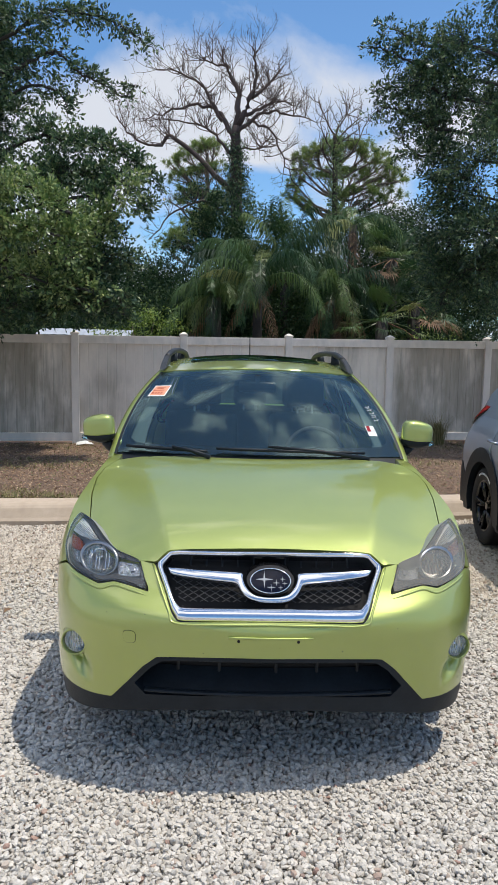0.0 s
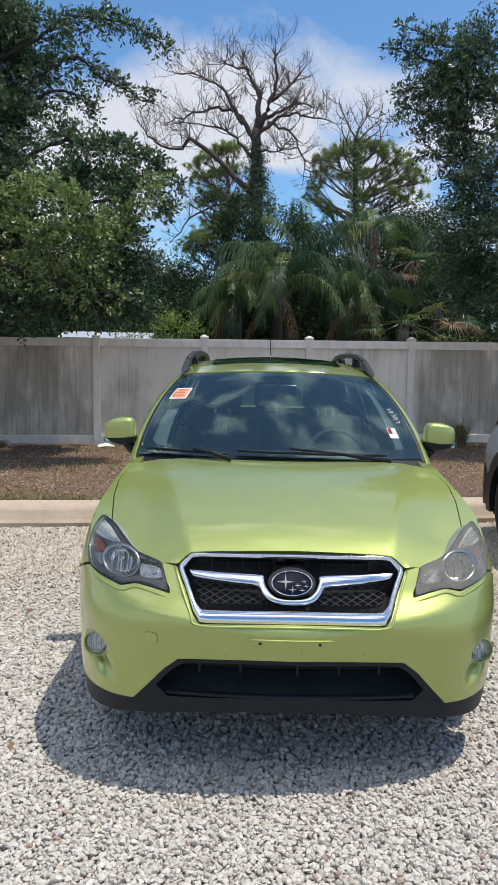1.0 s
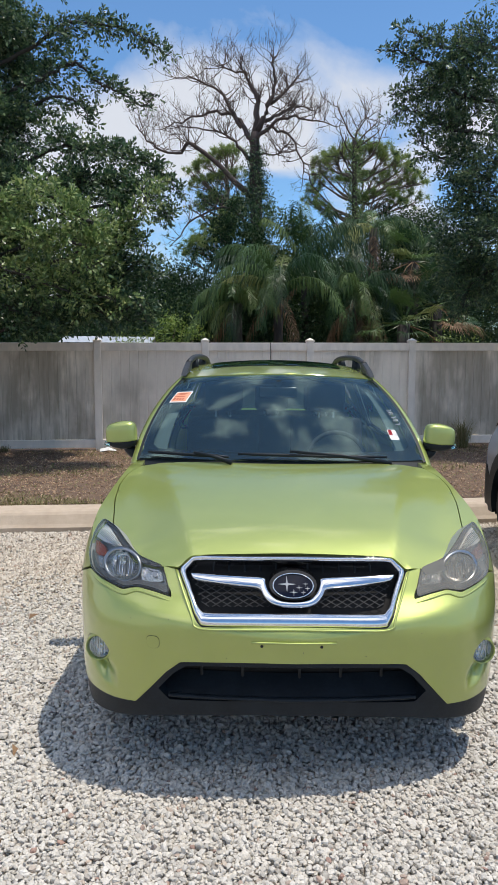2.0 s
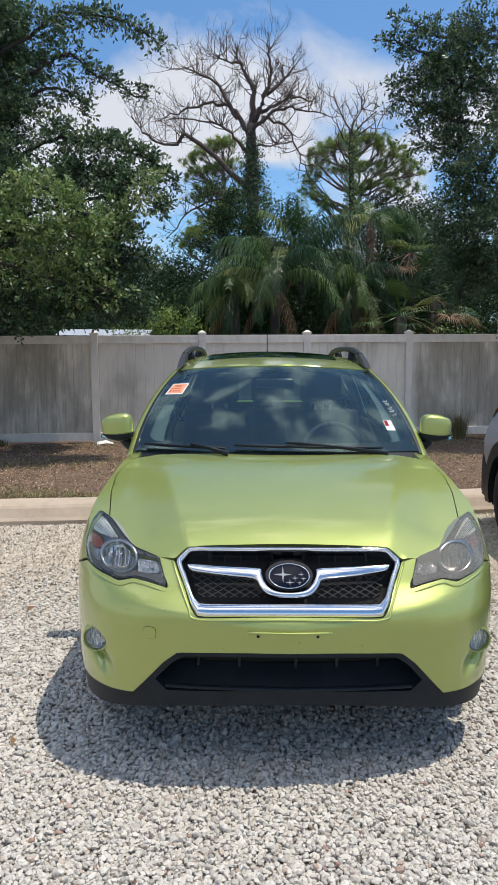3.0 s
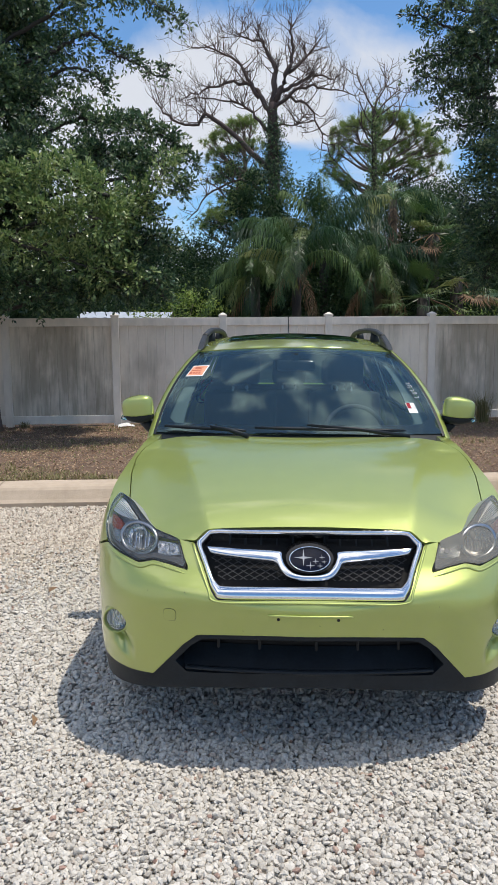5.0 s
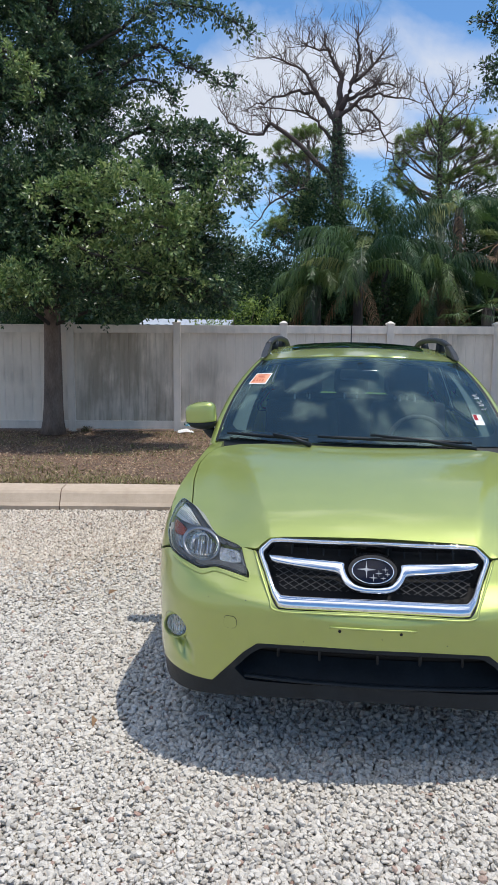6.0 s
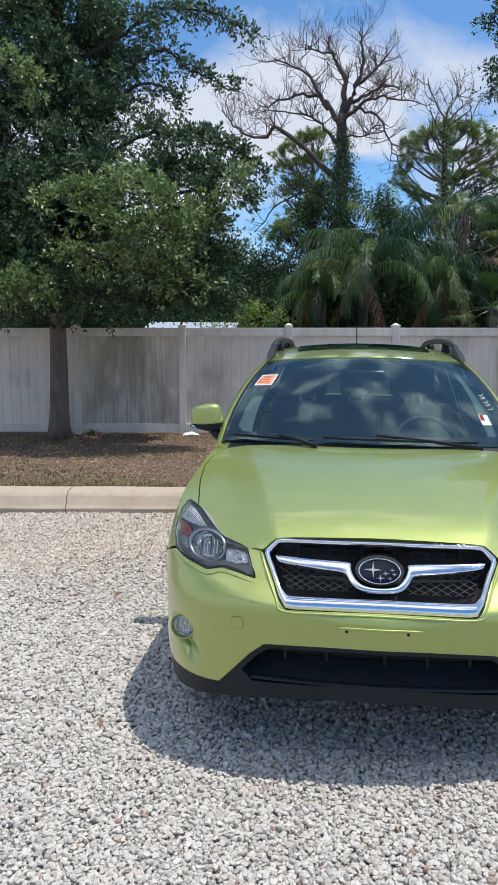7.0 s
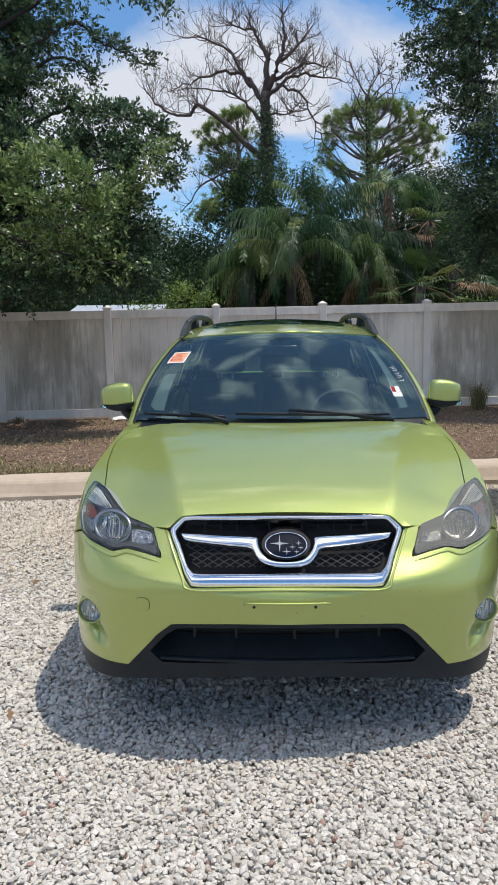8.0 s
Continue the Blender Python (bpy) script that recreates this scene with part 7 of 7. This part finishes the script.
ln = [(smooth_line([(0, 0, 0), (0.1, 0, 3.5), (0.0, 0, 7.45)], 6), 0.16, 0.06, 8)]
for ang, z, L in ((-60, 7.0, 0.9), (55, 7.1, 0.9), (-25, 7.4, 1.0), (20, 7.4, 1.0), (0, 7.3, 1.15), (-75, 6.5, 0.8), (65, 6.7, 1.2), (40, 7.2, 1.0)):
    grow((0.02, 0, z), (math.sin(radians(ang)), r_.gauss(0, 0.2), math.cos(radians(ang))), L, 0.028, 2, r_, ln, 0.12, (4, 5))
snag = thing("dead_tree", pose(2.58, 18.6, 0), "smaller dead tree with bare top and vine-covered trunk", "tree")
part("trunk", limb_mesh("trunk", ln[:1]), "deadwood", snag)
part("bare_top", limb_mesh("bare_top", ln[1:]), "deadwood", snag)
zr = np.random.default_rng(17)
zz_ = zr.uniform(1.0, 7.45, 560)
part("vine", leaf_mesh("vine", np.stack([zr.normal(0.04, 0.10, 560), zr.normal(0, 0.10, 560), zz_], 1), (0.06, 0.06, 0.12), 15, 0.075, 5, droop=0.4), "lit_leaf", snag, "green vine round the trunk")

palm1 = [(330, 58, 3.0, 1.9), (345, 45, 3.0, 1.7), (300, 50, 2.8, 2.0), (0, 68, 2.6, 1.5), (315, 30, 2.4, 1.8), (200, 55, 2.3, 1.9), (240, 62, 2.4, 2.1), (270, 45, 2.4, 2.2), (180, 40, 2.0, 1.9), (255, 20, 2.2, 1.9), (150, 65, 2.2, 1.6), (80, 60, 2.2, 1.6), (20, 40, 2.6, 1.7)]
feather_palm((0.43, 14.8, 0), 3.10, palm1, 41, "queen palm with long drooping feather fronds", 0.36, 2)
feather_palm((-0.50, 15.0, 0), 2.80, [(200, 50, 1.4, 2.2), (240, 55, 1.5, 2.3), (290, 50, 1.5, 2.3), (330, 45, 1.4, 2.2), (170, 40, 1.5, 2.2), (60, 70, 1.4, 1.2), (120, 70, 1.4, 1.2), (265, 15, 1.7, 1.9), (215, 10, 1.9, 1.7), (190, 0, 1.8, 1.6)], 42, "smaller feather palm against the woods", 0.34, 1)
feather_palm((2.31, 15.2, 0), 3.05, [(200, 50, 1.7, 2.2), (230, 30, 1.7, 2.4), (270, 40, 1.7, 2.5), (310, 35, 1.6, 2.5), (340, 55, 1.6, 2.1), (90, 75, 1.5, 1.2), (30, 60, 1.5, 1.8), (150, 65, 1.6, 1.7), (285, 5, 1.7, 1.9), (250, 0, 1.7, 1.9)], 43, "feather palm with hanging brown fronds", 0.34, 6)
feather_palm((1.15, 16.4, 0), 3.6, [(250, 75, 1.9, 1.1), (200, 70, 1.8, 1.2), (300, 70, 1.9, 1.2), (340, 62, 1.9, 1.5), (90, 80, 1.9, 0.8), (20, 70, 1.8, 1.2), (160, 62, 1.7, 1.6)], 44, "upright feather palm among darker fronds", 0.34, 2)
feather_palm((2.85, 16.6, 0), 4.75, [(190, 40, 1.5, 2.4), (225, 25, 1.6, 2.3), (285, 30, 1.6, 2.4), (330, 40, 1.7, 2.3), (0, 35, 1.8, 2.2), (90, 60, 1.5, 1.8), (40, 50, 1.6, 2.0), (140, 45, 1.6, 2.2), (20, 10, 1.8, 2.0)], 45, "tall palm whose long fronds hang straight down", 0.40, 2)
fan_palm((3.28, 14.6, 0), 2.35, 26, 51, "cabbage palm with stiff green fans and dry skirts")
fan_palm((4.15, 15.2, 0), 2.8, 30, 52, "cabbage palm half hidden by the oak")
fan_palm((3.75, 16.0, 0), 3.9, 30, 53, "taller cabbage palm with brown skirt")

broadleaf("thicket", (-0.2, 17.6, 0), None, 0, [(-0.49, 17.6, 5.38, 0.33, 0.8), (-0.72, 17.6, 4.99, 0.35, 0.8), (-0.24, 17.6, 4.85, 0.39, 1), (-0.55, 17.6, 4.38, 0.44, 1), (0.08, 17.6, 4.4, 0.4, 1), (-0.86, 17.6, 3.99, 0.4, 0.9), (-0.3, 17.6, 3.69, 0.48, 1), (-0.69, 17.6, 3.21, 0.44, 1), (0.11, 17.6, 3.07, 0.52, 1), (-1.08, 17.6, 2.89, 0.4, 0.9), (0.51, 17.6, 3.4, 0.48, 1)], 640, 14, 0.085, "woods", "dark leafy thicket climbing round the dead tree", "thicket", 65, 0.12)
broadleaf("thicket", (-1.4, 17.9, 0), None, 0, [(-1.1, 17.9, 5.96, 0.36, 0.4), (-1.37, 17.9, 5.49, 0.36, 0.35), (-1.2, 17.9, 4.95, 0.36, 0.5), (-1.68, 17.9, 4.39, 0.32, 0.3), (-1.91, 17.9, 3.84, 0.31, 0.45), (-2.23, 17.9, 3.35, 0.34, 0.6), (-1.66, 17.9, 3.37, 0.36, 0.7), (-2.39, 17.9, 2.71, 0.36, 0.8), (-1.74, 17.9, 2.73, 0.41, 0.9)], 520, 12, 0.075, "woods", "thin dark scrub between oak and dead tree", "thicket", 66, 0.12)
broadleaf("thicket", (1.0, 16.7, 0), None, 0, [(0.47, 16.7, 5.09, 0.26, 0.8), (0.7, 16.7, 4.88, 0.34, 0.9), (1.04, 16.7, 4.82, 0.3, 0.9), (1.28, 16.7, 4.53, 0.27, 0.9), (0.83, 16.7, 4.44, 0.38, 1), (1.48, 16.7, 4.24, 0.23, 0.8), (0.53, 16.7, 3.99, 0.38, 1), (1.22, 16.7, 3.93, 0.38, 1), (0.78, 16.7, 3.33, 0.46, 1), (1.54, 16.7, 3.35, 0.46, 1), (1.26, 16.7, 2.74, 0.46, 1)], 520, 14, 0.085, "palm_shade", "green thicket behind the feather palms", "thicket", 67, 0.12)

woods = []
wr = random.Random(77)
for x0, x1, zt, n, yy in ((-9, -3.0, 3.3, 40, 16.8), (-9, -3.8, 4.6, 40, 17.5), (-3.4, 1.2, 2.9, 34, 17.0), (-3.3, -0.9, 3.7, 26, 18.2), (-1.6, 4.6, 2.9, 46, 16.9), (1.0, 2.6, 3.9, 14, 17.5), (2.4, 9.5, 4.7, 60, 17.5), (3.4, 7.0, 5.0, 22, 18.6), (3.2, 13, 6.0, 50, 20.5)):
    for k in range(n):
        z = wr.uniform(0.8, zt)
        woods.append((wr.uniform(x0, x1), yy + wr.uniform(-1.2, 2.4), z, wr.uniform(0.5, 1.0), 1.0))
w = broadleaf("woodland", (0, 17.5, 0), None, 0, woods, 140, 14, 0.092, "woods", "dense dark green undergrowth behind the fence", "undergrowth", 61, 0.14)
w["kind"] = "stuff"
far = [(x, 27 + wr.uniform(-1, 2), wr.uniform(0.8, 4.6 if abs(x + 2) > 3 else 3.3), wr.uniform(0.9, 1.5), 1.0) for x in np.linspace(-15, 15, 90)]
w2 = broadleaf("far_woodland", (0, 27, 0), None, 0, far, 70, 10, 0.22, "woods", "distant belt of dark trees", "woods", 62, 0.22)
w2["kind"] = "stuff"
broadleaf("shrub", (-2.0, 13.2, 0), [(-2.0, 13.2, 0), (-2.0, 13.2, 1.2)], 0.04, [(-2.2, 13.2, 2.05, 0.42, 1), (-1.75, 13.2, 2.15, 0.42, 1), (-2.5, 13.3, 1.8, 0.4, 1), (-1.4, 13.3, 1.9, 0.38, 1), (-2.0, 13.2, 1.4, 0.6, 0.8)], 300, 8, 0.075, "bright", "yellow-green sunlit shrub behind the fence", "shrub", 63)
broadleaf("shrub", (3.75, 12.6, 0), [(3.75, 12.6, 0), (3.75, 12.6, 1.2)], 0.04, [(3.5, 12.6, 1.75, 0.35, 0.8), (3.95, 12.6, 1.8, 0.35, 0.8), (4.4, 12.6, 1.7, 0.3, 0.7)], 240, 7, 0.07, "bright", "thin yellow-green shrub behind the fence", "shrub", 64)

# shed with a pale metal roof
shed = thing("shed", pose(-3.35, 14.0, 0, 0, 0, 4), "small shed with a pale ribbed metal roof", "shed")
part("wall", box(-0.95, 0.95, 0, 1.6, 0, 1.80), "vinyl", shed, "pale shed walls")
v, f = [], []
for i in range(41):
    x = -1.02 + 2.04 * i / 40
    ridge = 0.008 if i % 4 == 0 else 0
    v += [(x, -0.10, 1.86 + ridge), (x, 0.85, 2.005 + ridge), (x, 1.75, 1.80 + ridge)]
for i in range(40):
    for j in (0, 1):
        f.append((3 * i + j, 3 * i + 3 + j, 3 * i + 4 + j, 3 * i + j + 1))
rf = part("roof", raw("roof", v, f), "roofmetal", shed, "pale ribbed metal roof")

# ---- small things on the bed and the gravel ----
strew("leaf_litter", 74000, "litterleaf", "dry brown oak leaves and bark chips", "leaf litter", 0.031, 0.45, 71)
strew("thin_grass", 30000, "grass", "sparse short grass near the kerb", "grass", 0.060, 1.3, 72, 2.2, 0.1)
tuft(-4.35, 10.02, 70, 0.16, 81, "small dry grass tuft by a fence post")
tuft(3.56, 10.55, 260, 0.60, 82, "tall dark ornamental grass tuft by the fence")
tuft(-6.3, 9.7, 60, 0.2, 83, "small dry grass tuft by a fence post")
paper = raw("paper", [(-0.10, -0.05, 0.012), (0.02, -0.06, 0.03), (0.12, -0.03, 0.014), (-0.09, 0.06, 0.035), (0.02, 0.05, 0.058), (0.11, 0.06, 0.022),
                      (-0.10, -0.05, 0.008), (0.02, -0.06, 0.026), (0.12, -0.03, 0.010), (-0.09, 0.06, 0.031), (0.02, 0.05, 0.054), (0.11, 0.06, 0.018)],
            [(0, 1, 4, 3), (1, 2, 5, 4), (6, 9, 10, 7), (7, 10, 11, 8), (0, 6, 7, 1), (1, 7, 8, 2), (3, 4, 10, 9), (4, 5, 11, 10), (0, 3, 9, 6), (2, 8, 11, 5)])
lp = part("crumpled_paper", paper, "white")
lp.matrix_world = pose(-2.60, 10.02, bed_z(-2.6, 10.02), 0, 0, 15) @ Matrix.Scale(1.3, 4)
tagged(lp, "crumpled white paper scrap lying on the mulch", "litter")
for k, (x, y) in enumerate(((-1.15, 0.35), (-1.75, 2.35), (-1.55, 1.9), (-2.6, 2.0), (-1.0, -0.28), (0.9, 0.9))):
    me = leaf_mesh("fallen_leaf", np.zeros((1, 3)), (0, 0, 0), 1, 0.07, 400 + k)
    lf = part("fallen_leaf", me, "drypalm")
    lf.matrix_world = pose(x, y, 0.012, 0, 0, 40 * k)
    tagged(lf, "dry reddish leaf lying on the gravel", "leaf", "fallen leaves")
gravel(lot)
